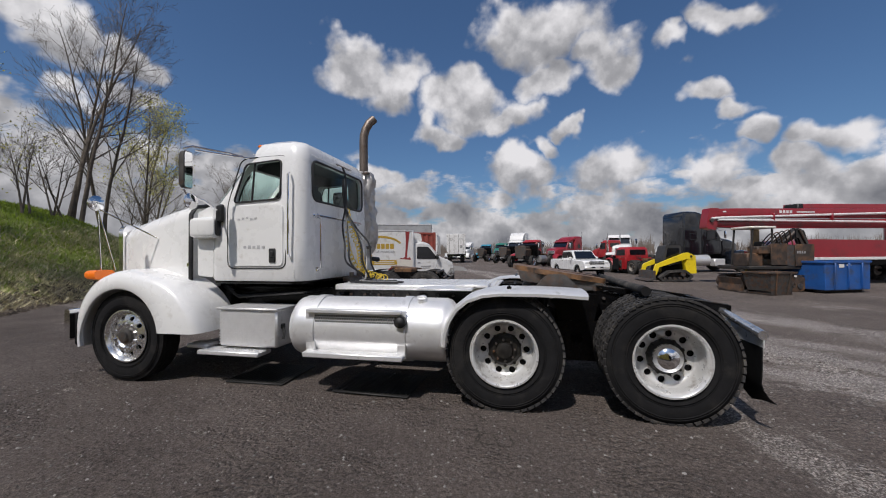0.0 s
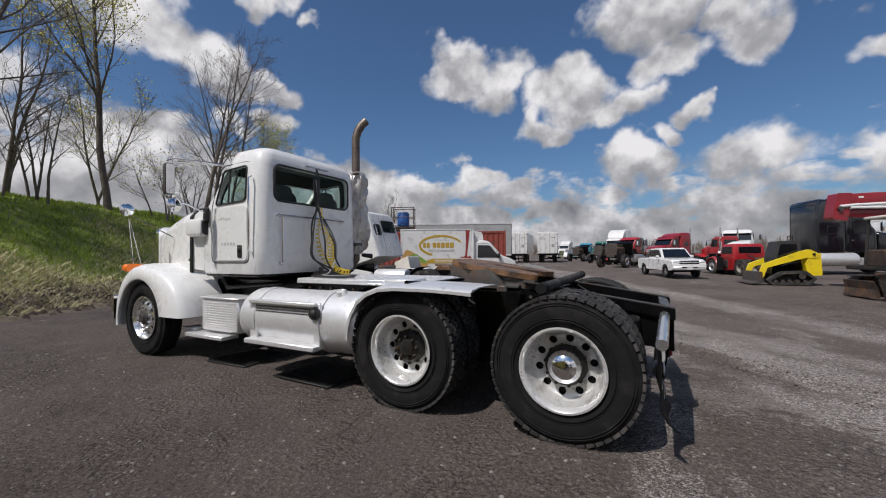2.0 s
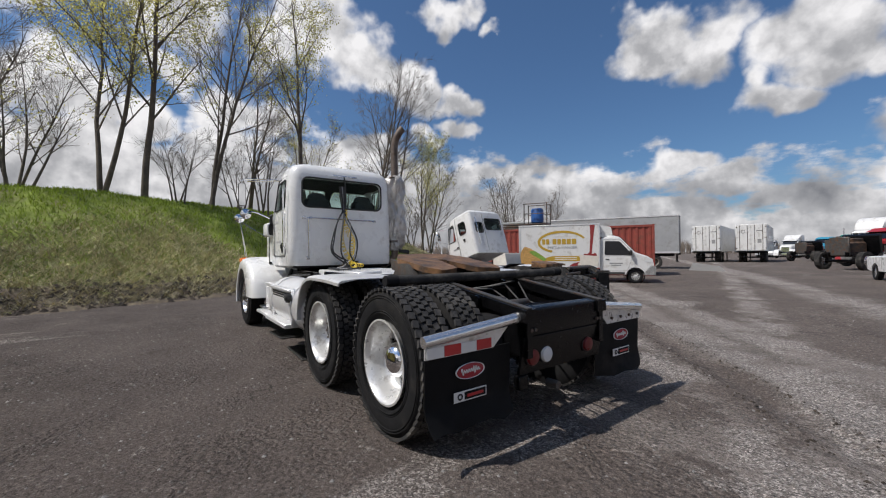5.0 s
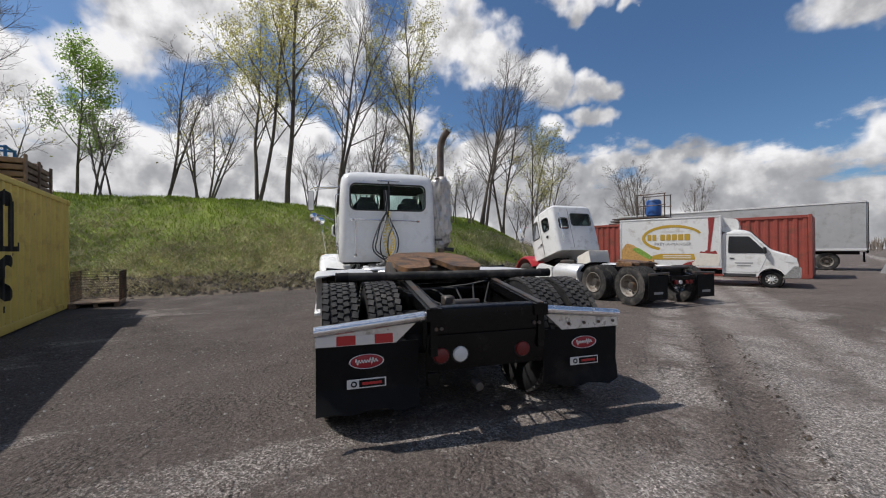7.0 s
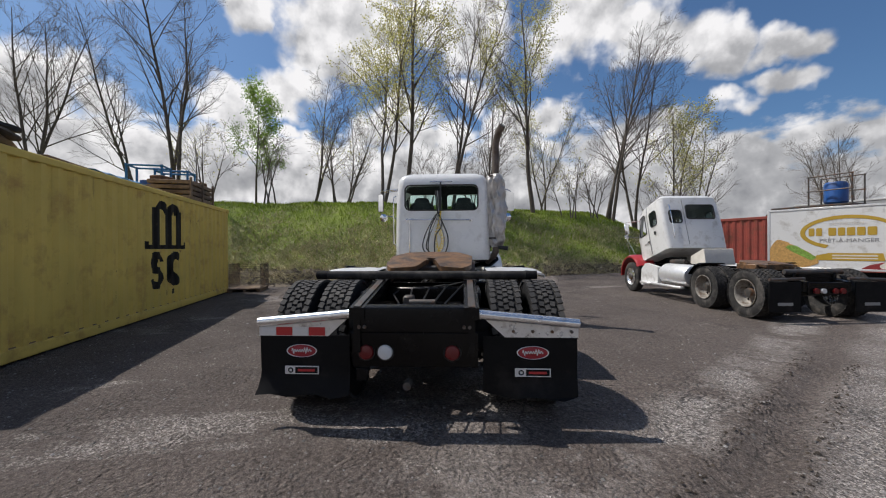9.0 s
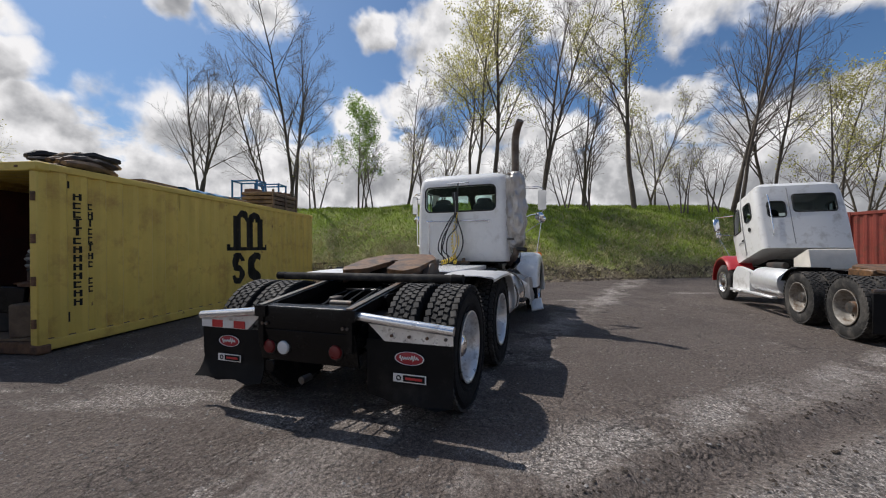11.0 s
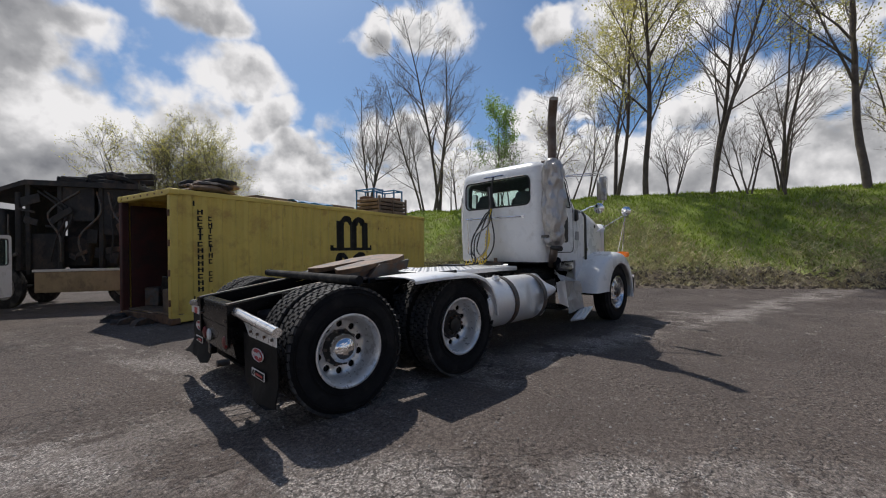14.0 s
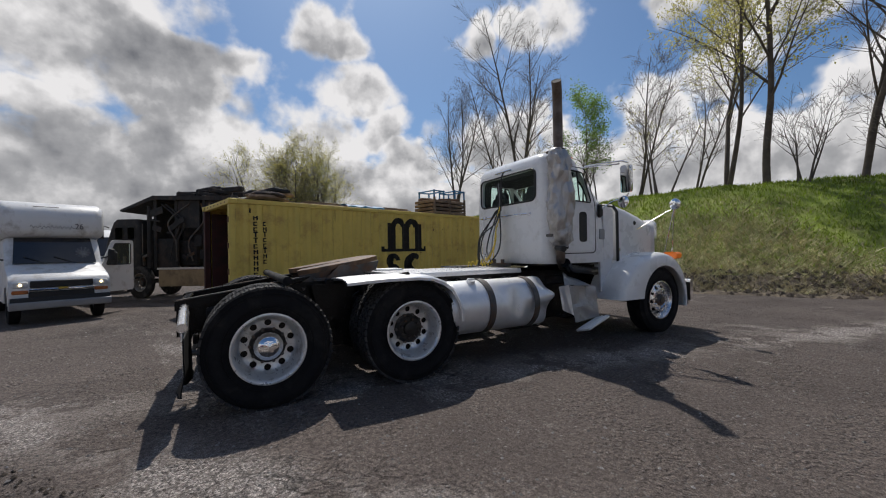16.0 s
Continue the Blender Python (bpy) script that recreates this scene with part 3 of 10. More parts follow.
def ground_material():
    m = bpy.data.materials.new("yard_asphalt_and_gravel")
    m.use_nodes = True
    nt = m.node_tree
    bs = nt.nodes["Principled BSDF"]
    L = nt.links.new
    co = nt.nodes.new("ShaderNodeTexCoord").outputs["Object"]

    def noise_tex(sc, det, rg=0.6, vec=co):
        n = nt.nodes.new("ShaderNodeTexNoise")
        n.inputs["Scale"].default_value, n.inputs["Detail"].default_value, n.inputs["Roughness"].default_value = sc, det, rg
        L(vec, n.inputs["Vector"])
        return n.outputs["Fac"]

    def ramp(fac, *stops):
        r = nt.nodes.new("ShaderNodeValToRGB")
        while len(r.color_ramp.elements) < len(stops):
            r.color_ramp.elements.new(0.5)
        for e, (p, c) in zip(r.color_ramp.elements, stops):
            e.position, e.color = p, (*c, 1) if len(c) == 3 else c
        L(fac, r.inputs[0])
        return r.outputs[0]

    def mix(fac, a, b, blend="MIX"):
        x = nt.nodes.new("ShaderNodeMix")
        x.data_type, x.blend_type = "RGBA", blend
        if isinstance(fac, float):
            x.inputs["Factor"].default_value = fac
        else:
            L(fac, x.inputs["Factor"])
        for k, s in (("A", a), ("B", b)):
            if isinstance(s, tuple):
                x.inputs[k].default_value = (*s, 1)
            else:
                L(s, x.inputs[k])
        return x.outputs["Result"]

    W = lambda v: (v, v, v)
    asphalt = ramp(noise_tex(0.8, 9, 0.65), (0.28, (0.066, 0.054, 0.049)), (0.74, (0.130, 0.108, 0.097)))
    dirt = ramp(noise_tex(0.55, 9, 0.62), (0.25, (0.086, 0.070, 0.061)), (0.75, (0.168, 0.139, 0.123)))
    # the asphalt wears away to packed dirt towards the open yard
    sx = nt.nodes.new("ShaderNodeSeparateXYZ")
    L(co, sx.inputs[0])
    dot = nt.nodes.new("ShaderNodeVectorMath")
    dot.operation = "DOT_PRODUCT"
    L(co, dot.inputs[0])
    dot.inputs[1].default_value = (0.16, 0.09, 0)
    edge = nt.nodes.new("ShaderNodeMath")
    edge.operation = "MULTIPLY_ADD"
    L(noise_tex(0.35, 8, 0.6), edge.inputs[0])
    edge.inputs[1].default_value = 2.2
    L(dot.outputs["Value"], edge.inputs[2])
    base = mix(ramp(edge.outputs[0], (0.0, W(0.0)), (1.0, W(1.0))), asphalt, dirt)
    rr = base.node.inputs["Factor"].links[0].from_node
    rr.color_ramp.elements[0].position, rr.color_ramp.elements[1].position = 0.0, 1.0
    scaled = nt.nodes.new("ShaderNodeMapRange")
    scaled.inputs["From Min"].default_value, scaled.inputs["From Max"].default_value = 1.15, 2.0
    L(edge.outputs[0], scaled.inputs["Value"])
    L(scaled.outputs[0], rr.inputs[0])
    # clusters of loose pale gravel, streaked along the lanes
    mp = nt.nodes.new("ShaderNodeMapping")
    mp.inputs["Rotation"].default_value = (0, 0, radians(-32))
    mp.inputs["Scale"].default_value = (0.55, 0.20, 1)
    L(co, mp.inputs["Vector"])
    worn = ramp(noise_tex(1.0, 11, 0.72, mp.outputs[0]), (0.565, W(0.0)), (0.62, W(0.75)))
    loose = ramp(noise_tex(1.7, 10, 0.74), (0.600, W(0.0)), (0.65, W(0.65)))
    both = mix(1.0, worn, loose, "ADD")

    def lane(nx, ny, at, half, patchy):
        """A worn strip along a line of the yard, broken up by noise."""
        dt = nt.nodes.new("ShaderNodeVectorMath")
        dt.operation = "DOT_PRODUCT"
        L(co, dt.inputs[0])
        dt.inputs[1].default_value = (nx, ny, 0)
        wob = nt.nodes.new("ShaderNodeMath")
        wob.operation = "MULTIPLY_ADD"
        L(noise_tex(0.9, 5, 0.6), wob.inputs[0])
        wob.inputs[1].default_value = half * 1.6
        L(dt.outputs["Value"], wob.inputs[2])
        cmp = nt.nodes.new("ShaderNodeMath")
        cmp.operation = "SUBTRACT"
        L(wob.outputs[0], cmp.inputs[0])
        cmp.inputs[1].default_value = at + half * 0.8
        ab = nt.nodes.new("ShaderNodeMath")
        ab.operation = "ABSOLUTE"
        L(cmp.outputs[0], ab.inputs[0])
        mr = nt.nodes.new("ShaderNodeMapRange")
        mr.inputs["From Min"].default_value, mr.inputs["From Max"].default_value = half, half * 0.3
        L(ab.outputs[0], mr.inputs["Value"])
        return mix(1.0, ramp(mr.outputs[0], (0.0, W(0.0)), (1.0, W(1.0))), ramp(noise_tex(1.3, 10, 0.75), (0.49 - patchy, W(0.0)), (0.54 - patchy, W(1.0))), "MULTIPLY")

    for nx, ny, at, half, patchy in ((0.865, 0.502, 6.62, 0.48, 0.20), (0.865, 0.502, 7.45, 0.45, 0.12), (0.865, 0.502, 5.55, 0.35, 0.05), (0.97, 0.24, 8.3, 0.7, 0.12), (0.99, 0.12, 4.9, 0.4, 0.05), (0.45, 0.89, 5.2, 0.5, 0.04)):
        strip = lane(nx, ny, at, half, patchy)
        both = mix(1.0, both, strip, "ADD")
        base = mix(mix(1.0, strip, W(0.6), "MULTIPLY"), base, (0.250, 0.219, 0.198))
    # gravel lies in islands with torn edges, packed dirt between them
    islands = ramp(noise_tex(0.75, 12, 0.70), (0.455, W(0.12)), (0.50, W(1.0)))
    both = mix(1.0, both, islands, "MULTIPLY")
    vo = nt.nodes.new("ShaderNodeTexVoronoi")
    vo.inputs["Scale"].default_value = 88.0
    L(co, vo.inputs["Vector"])
    sepc = nt.nodes.new("ShaderNodeSeparateColor")
    L(vo.outputs["Color"], sepc.inputs[0])
    pebble = ramp(sepc.outputs[0], (0.10, (0.115, 0.103, 0.094)), (0.95, (0.48, 0.435, 0.40)))
    fewer = ramp(sepc.outputs[1], (0.22, W(0.0)), (0.38, W(1.0)))
    base = mix(mix(1.0, both, fewer, "MULTIPLY"), base, pebble)
    # single pale chips everywhere
    vo2 = nt.nodes.new("ShaderNodeTexVoronoi")
    vo2.inputs["Scale"].default_value = 40.0
    L(co, vo2.inputs["Vector"])
    sep2 = nt.nodes.new("ShaderNodeSeparateColor")
    L(vo2.outputs["Color"], sep2.inputs[0])
    chip = mix(1.0, ramp(sep2.outputs[0], (0.76, W(0.0)), (0.82, W(0.62))), ramp(vo2.outputs["Distance"], (0.25, W(1.0)), (0.45, W(0.0))), "MULTIPLY")
    base = mix(chip, base, ramp(sep2.outputs[1], (0.0, (0.10, 0.093, 0.085)), (1.0, (0.26, 0.245, 0.23))))
    # fine cracks in cells, here and there
    bend = nt.nodes.new("ShaderNodeVectorMath")
    bend.operation = "MULTIPLY_ADD"
    wn = nt.nodes.new("ShaderNodeTexNoise")
    wn.inputs["Scale"].default_value, wn.inputs["Detail"].default_value = 3.0, 4
    L(co, wn.inputs["Vector"])
    L(wn.outputs["Color"], bend.inputs[0])
    bend.inputs[1].default_value = (0.25, 0.25, 0.25)
    L(co, bend.inputs[2])
    vc = nt.nodes.new("ShaderNodeTexVoronoi")
    vc.feature = "DISTANCE_TO_EDGE"
    vc.inputs["Scale"].default_value = 5.5
    L(bend.outputs[0], vc.inputs["Vector"])
    crack = mix(1.0, ramp(vc.outputs["Distance"], (0.015, W(1.0)), (0.06, W(0.0))), ramp(noise_tex(0.5, 5, 0.6), (0.52, W(0.0)), (0.60, W(0.6))), "MULTIPLY")
    base = mix(crack, base, (0.030, 0.027, 0.024))
    # dark oil and damp stains
    oil = ramp(noise_tex(0.42, 6, 0.55), (0.62, W(0.0)), (0.76, W(0.65)))
    base = mix(oil, base, (0.026, 0.024, 0.022))
    grain = ramp(noise_tex(130, 3), (0.3, W(0.40)), (0.7, W(1.60)))
    base = mix(1.0, base, grain, "MULTIPLY")
    coarse = ramp(noise_tex(34, 4, 0.7), (0.32, W(0.52)), (0.68, W(1.48)))
    base = mix(1.0, base, coarse, "MULTIPLY")
    L(base, bs.inputs["Base Color"])
    bs.inputs["Roughness"].default_value = 0.9
    bs.inputs["Specular IOR Level"].default_value = 0.25
    b1 = nt.nodes.new("ShaderNodeBump")
    b1.inputs["Distance"].default_value = 0.018
    L(noise_tex(70, 5, 0.7), b1.inputs["Height"])
    b2 = nt.nodes.new("ShaderNodeBump")
    b2.inputs["Distance"].default_value = 0.06
    L(noise_tex(4.5, 6, 0.65), b2.inputs["Height"])
    L(b1.outputs[0], b2.inputs["Normal"])
    b3 = nt.nodes.new("ShaderNodeBump")
    b3.inputs["Distance"].default_value = 0.034
    vb = nt.nodes.new("ShaderNodeTexVoronoi")
    vb.inputs["Scale"].default_value = 26.0
    L(bend.outputs[0], vb.inputs["Vector"])
    L(mix(1.0, ramp(vb.outputs["Distance"], (0.0, W(1.0)), (0.8, W(0.0))), ramp(noise_tex(1.1, 4, 0.6), (0.46, W(0.0)), (0.56, W(0.6))), "MULTIPLY"), b3.inputs["Height"])
    L(b2.outputs[0], b3.inputs["Normal"])
    L(b3.outputs[0], bs.inputs["Normal"])
    return m


def build_ground():
    xs = axis_steps(-700, 700, -5, 8, 0.09)
    ys = axis_steps(-700, 900, -2, 11, 0.09)
    g = Geo()
    nx = len(xs)
    g.v = [(x, y, ground_height(x, y)) for y in ys for x in xs]
    g.f = [(j * nx + i, j * nx + i + 1, (j + 1) * nx + i + 1, (j + 1) * nx + i) for j in range(len(ys) - 1) for i in range(nx - 1)]
    ob = new("ground", g.mesh("ground", ground_material(), 180))
    return tagged(ob, "worn dark asphalt yard with grey gravel and ruts", "ground", kind="structure")


build_ground()


def bank_material():
    m = mat("grassy_bank_soil", (0.175, 0.222, 0.032), 0.95, vary=0.4, scale=1.3, dirt=(0.20, 0.18, 0.075), dirt_amount=0.36, dirt_scale=0.8, bump=0.05, bump_scale=9)
    return m


def build_bank():
    ys = list(np.arange(-45, 42, 0.3))
    ds = list(np.arange(-0.4, 12.5, 0.3)) + list(np.arange(12.5, 70, 4.0))
    g = Geo()
    n = len(ds)
    for y in ys:
        for d in ds:
            x = toe_x(y) - d
            g.v.append((x, y, bank_height(x, y)))
    g.f = [(j * n + i, j * n + i + 1, (j + 1) * n + i + 1, (j + 1) * n + i) for j in range(len(ys) - 1) for i in range(n - 1)]
    ob = new("embankment", g.mesh("embankment", bank_material(), 180))
    return tagged(ob, "grass-covered earth bank rising beside the yard", "embankment", kind="structure")


build_bank()
M_GRASS = leafy(mat("spring_grass", (0.222, 0.300, 0.028), 0.75, vary=0.35, scale=0.5, per_island=0.35), 0.35)
M_STRAW = mat("dead_straw", (0.50, 0.455, 0.28), 0.9, vary=0.3, scale=1, per_island=0.4)
M_SOIL = mat("dark_turned_soil", (0.050, 0.038, 0.028), 0.95, vary=0.35, scale=5, bump=0.02, bump_scale=25, per_island=0.4)


def blades(name, material, count, area, tall, wide, lean, pick, seed, label, category):
    rnd = random.Random(seed)
    g = Geo()
    v, f = g.v, g.f
    made = 0
    while made < count:
        y = rnd.uniform(*area[1])
        d = rnd.uniform(*area[0])
        x = toe_x(y) - d
        if rnd.random() > pick(x, y, d):
            continue
        z = bank_height(x, y)
        h, w = rnd.uniform(*tall), rnd.uniform(*wide)
        a = rnd.uniform(0, 2 * math.pi)
        t = rnd.uniform(0, 2 * math.pi)
        l = h * rnd.uniform(*lean)
        o = len(v)
        ca, sa = math.cos(a) * w, math.sin(a) * w
        v += [(x - ca, y - sa, z - 0.03), (x + ca, y + sa, z - 0.03), (x + math.cos(t) * l, y + math.sin(t) * l, z + h)]
        f.append((o, o + 1, o + 2))
        made += 1
    me = bpy.data.meshes.new(name)
    me.from_pydata(v, [], f)
    me.materials.append(material)
    return tagged(new(name, me), label, category, kind="stuff")


def straw_patch(x, y, d):
    return max(0.0, min(1.0, 0.32 + 1.5 * noise.noise((x * 0.28, y * 0.28, 11)) - 0.26 * (d - 3) + 0.50 * math.exp(-((y - 2.5) / 4.0) ** 2)))


blades("grass", M_GRASS, 90000, ((1.2, 13), (-12, 34)), (0.05, 0.17), (0.010, 0.030), (0.2, 0.9),
       lambda x, y, d: 1.0 - 0.75 * straw_patch(x, y, d), 3, "fresh green spring grass covering the bank", "grass")
blades("dead_grass", M_STRAW, 90000, ((0.2, 8), (-12, 34)), (0.05, 0.19), (0.009, 0.021), (0.7, 2.6),
       lambda x, y, d: straw_patch(x, y, d) * smooth(8.5, 3, d), 4, "dry straw lying over the lower bank", "dead grass")


def soil_strip():
    """Bare turned soil along the foot of the bank, with a ragged upper edge."""
    ys = list(np.arange(-12, 34, 0.16))
    g = Geo()
    n = 9
    for y in ys:
        top = 1.25 + 0.7 * noise.noise((0, y * 0.5, 8)) + 0.35 * noise.noise((0, y * 1.9, 4))
        for i in range(n):
            d = -0.25 + (top + 0.25) * i / (n - 1)
            x = toe_x(y) - d
            lift = 0.03 + 0.07 * noise.noise((x * 2.3, y * 2.3, 6)) if 0 < i < n - 1 else -0.05
            g.v.append((x, y, max(0.0, bank_height(x, y)) + max(lift, -0.05)))
    g.f = [(j * n + i, j * n + i + 1, (j + 1) * n + i + 1, (j + 1) * n + i) for j in range(len(ys) - 1) for i in range(n - 1)]
    m = mat("bare_brown_soil", (0.105, 0.082, 0.060), 0.95, vary=0.45, scale=3.5, dirt=(0.21, 0.175, 0.11), dirt_amount=0.45, dirt_scale=5, bump=0.03, bump_scale=22)
    tagged(new("soil_strip", g.mesh("soil_strip", m, 180)), "bare brown soil along the foot of the bank", "soil", kind="structure")


soil_strip()


def rubble(name, material, count, where, size, seed, label, category, flat=0.6):
    rnd = random.Random(seed)
    g = Geo()
    for _ in range(count):
        x, y, z = where(rnd)
        s = rnd.uniform(*size) * rnd.uniform(0.6, 1.2)
        o = len(g.v)
        k = 6
        top = [(x + math.cos(6.283 * i / k) * s * rnd.uniform(0.5, 1), y + math.sin(6.283 * i / k) * s * rnd.uniform(0.5, 1), z - 0.2 * s + s * flat * rnd.uniform(0, 0.5)) for i in range(k)]
        g.v += top + [(x + rnd.uniform(-0.2, 0.2) * s, y + rnd.uniform(-0.2, 0.2) * s, z + s * flat), (x, y, z - 0.4 * s)]
        g.f += [(o + i, o + (i + 1) % k, o + k) for i in range(k)] + [(o + (i + 1) % k, o + i, o + k + 1) for i in range(k)]
    me = bpy.data.meshes.new(name)
    me.from_pydata(g.v, [], g.f)
    me.materials.append(material)
    return tagged(new(name, me), label, category, kind="stuff")


def on_toe(rnd):
    y = rnd.uniform(-8, 30)
    d = abs(rnd.gauss(0.5, 0.55)) - 0.1
    x = toe_x(y) - d
    return x, y, max(0.0, bank_height(x, y))


def on_yard(rnd):
    x, y = rnd.uniform(-5, 9), rnd.uniform(-2.5, 12)
    return x, y, ground_height(x, y)


def on_rut(rnd):
    y = rnd.uniform(4.2, 8.9)
    x = 3.0 + (y - 6.95) * -0.58 + rnd.choice((-0.23, 0.23)) + rnd.gauss(0, 0.05)
    return x, y, ground_height(x, y)


rubble("rut_clods", M_SOIL, 420, on_rut, (0.006, 0.020), 18, "dark crumbled dirt pushed up along the wheel rut", "soil")
rubble("soil_clods", M_SOIL, 5200, on_toe, (0.03, 0.16), 8, "dark turned soil and debris along the foot of the bank", "soil")
rubble("gravel", M_STONE, 9000, on_yard, (0.006, 0.019), 9, "small loose grey stones scattered over the asphalt", "gravel")
blades("litter_straw", M_STRAW, 5000, ((-0.5, 1.6), (-10, 30)), (0.01, 0.06), (0.004, 0.010), (1.5, 5.0), lambda x, y, d: 1.0, 14,
       "dry stalks and leaf litter at the edge of the asphalt", "leaf litter")


# ---- trees ----
def tree(name, x, y, tall, seed, stems=1, spread=0.24, leaf=None, leafy=0, label="", dense=1.0, base=None, group="bare trees on the bank", fat=1.0):
    rnd = random.Random(seed)
    z0 = (bank_height(x, y) if base is None else base) - 0.1
    root = thing(name, label, "tree", pose(x, y, z0), group)
    wood, twigs, tips = Geo(), Geo(), []

    def limb(p, d, length, r, level):
        steps = max(3, int(length / (0.9 if level < 2 else 0.55)))
        pts, rs = [p.copy()], [r]
        q, dd = p.copy(), d.copy()
        for i in range(steps):
            dd = (dd + Vector((rnd.gauss(0, 1), rnd.gauss(0, 1), rnd.gauss(0.35, 0.5))) * (0.045 if level == 0 else 0.09)).normalized()
            q = q + dd * (length / steps)
            pts.append(q.copy())
            rs.append(max(0.005, r * (1 - 0.86 * (i + 1) / steps)))
        (wood if level < 2 else twigs).tube(pts, rs, 7 if level == 0 else (5 if level == 1 else 3), cap=False)
        if level >= 3:
            tips.append(pts[-1])
            return
        count = {0: 11, 1: 7, 2: 5}[level] * dense
        start = {0: 0.25, 1: 0.2, 2: 0.15}[level]
        k = int(count * max(1.0, length / {0: 9.0, 1: 3.2, 2: 1.5}[level]))
        for i in range(k):
            f = start + (0.97 - start) * (i + rnd.random()) / k
            a = f * (len(pts) - 1)
            j = min(int(a), len(pts) - 2)
            o = pts[j].lerp(pts[j + 1], a - j)
            along = (pts[j + 1] - pts[j]).normalized()
            side = along.orthogonal().normalized()
            side.rotate(Matrix.Rotation(rnd.uniform(0, 6.283), 3, along))
            ang = radians(rnd.uniform(24, 48))
            nd = (along * math.cos(ang) + side * math.sin(ang)).normalized()
            ln = length * (1 - 0.62 * f) * rnd.uniform(0.32, 0.55)
            if level == 0:
                ln = max(ln, 1.3)
            limb(o, nd, max(0.45, ln), max(0.005, rs[j] * 0.48), level + 1)
        tips.extend(pts[len(pts) // 2:] if level == 2 else [])

    for s in range(stems):
        a = rnd.uniform(0, 6.283)
        lean = spread * (0.25 if stems == 1 else 1.0) * rnd.uniform(0.5, 1.1)
        d = Vector((math.cos(a) * lean, math.sin(a) * lean, 1)).normalized()
        limb(Vector((rnd.uniform(-0.12, 0.12) * stems, rnd.uniform(-0.12, 0.12) * stems, 0)), d, tall * rnd.uniform(0.85, 1.05), (0.0088 * tall + 0.03) * (1 if stems == 1 else 0.8) * fat, 0)
    part("trunk", wood, M_BARK, root, angle=60)
    crown = part("crown", twigs, M_TWIG, root, angle=0)
    if leaf:
        g = Geo()
        for t in rnd.sample(tips, min(len(tips), leafy)) if leafy < len(tips) else tips * (leafy // max(1, len(tips)) + 1):
            c = t + Vector((rnd.gauss(0, 0.14), rnd.gauss(0, 0.14), rnd.gauss(0, 0.14)))
            s = rnd.uniform(0.028, 0.070)
            o = len(g.v)
            u = Vector((rnd.gauss(0, 1), rnd.gauss(0, 1), rnd.gauss(0, 1))).normalized()
            w = u.orthogonal().normalized()
            g.v += [tuple(c - u * s), tuple(c + w * s * 0.6), tuple(c + u * s), tuple(c - w * s * 0.6)]
            g.f.append((o, o + 1, o + 2, o + 3))
        part("foliage", g, leaf, crown, "pale new leaves on the twigs", angle=0)
    return root


BARE = "tall leafless tree with forked grey trunk on bank"
BUDDY = "tall tree with yellow-green spring buds on bank"
for (x, y, tall, seed, stems, leaf, leafy) in (
        (-23.0, -17.0, 13.5, 11, 3, None, 0), (-21.5, -8.2, 14.5, 12, 3, None, 0), (-22.5, -0.3, 8.5, 13, 2, None, 0),
        (-21.8, 4.3, 14.0, 14, 2, M_BUD, 8000), (-21.5, 6.2, 15.0, 15, 1, M_BUD, 6500), (-21.5, 9.3, 14.5, 16, 2, None, 0),
        (-21.5, 15.1, 15.5, 17, 1, M_BUD, 6000), (-21.5, 21.2, 13.5, 18, 3, None, 0), (-22.0, 23.6, 12.5, 19, 2, None, 0),
        (-22.5, 27.5, 11.5, 20, 2, M_BUD, 4500), (-24.5, 31.0, 11.0, 21, 3, None, 0), (-24.0, 12.4, 10.5, 22, 2, None, 0),
        (-25.0, -12.5, 12.0, 24, 2, None, 0), (-26, 1.9, 8, 25, 2, None, 0), (-26, 18.2, 9, 26, 3, M_BUD, 700)):
    tree("tree", x + 3.4, y * 0.9 + 0.2, tall * 0.92, seed, stems, leaf=leaf, leafy=leafy, label=BUDDY if leaf else BARE, dense=1.12)
tree("tree", -20.2, -3.6, 7.4, 31, 1, leaf=M_LEAF, leafy=6500, label="small tree in fresh pale green leaf on bank", fat=0.8)
for (x, y, tall, seed) in ((-22.5, 46, 12, 41), (-24, 49, 11.5, 42), (-20, 52, 10, 43)):
    tree("tree", x, y, tall, seed, 3, label="leafless tree standing beyond the parked trailers", base=0.0, group="bare trees beyond the yard")
for (x, y, tall, seed) in ((-9.8, -27, 11.0, 51), (-8.0, -27.6, 10.0, 52), (-11.6, -26.2, 11.2, 53), (-10.6, -28.4, 11.4, 54), (-13.4, -25.4, 9.6, 55)):
    tree("tree", x, y, tall, seed, 5, leaf=M_BUD, leafy=5000, label="bushy tree with yellow-green buds behind the container", base=0.0, group="budding trees behind the container", spread=0.32, dense=1.15)
# low scrub along the crest
for k, (x, y) in enumerate(((-20.5, 2.0), (-20.8, 7.7), (-21, 12.6), (-20.6, 17.6), (-20.8, 24.8), (-21, -2.4), (-21, -6.2), (-21.5, 11.2), (-21, 19.6))):
    tree("shrub", x + 3.2, y * 0.9, random.Random(k).uniform(2.8, 4.6), 60 + k, 4, leaf=M_BUD if k % 3 == 0 else None, leafy=300, spread=0.34, dense=0.68,
         label="leafless scrub bush on the crest of the bank", group="scrub on the bank")


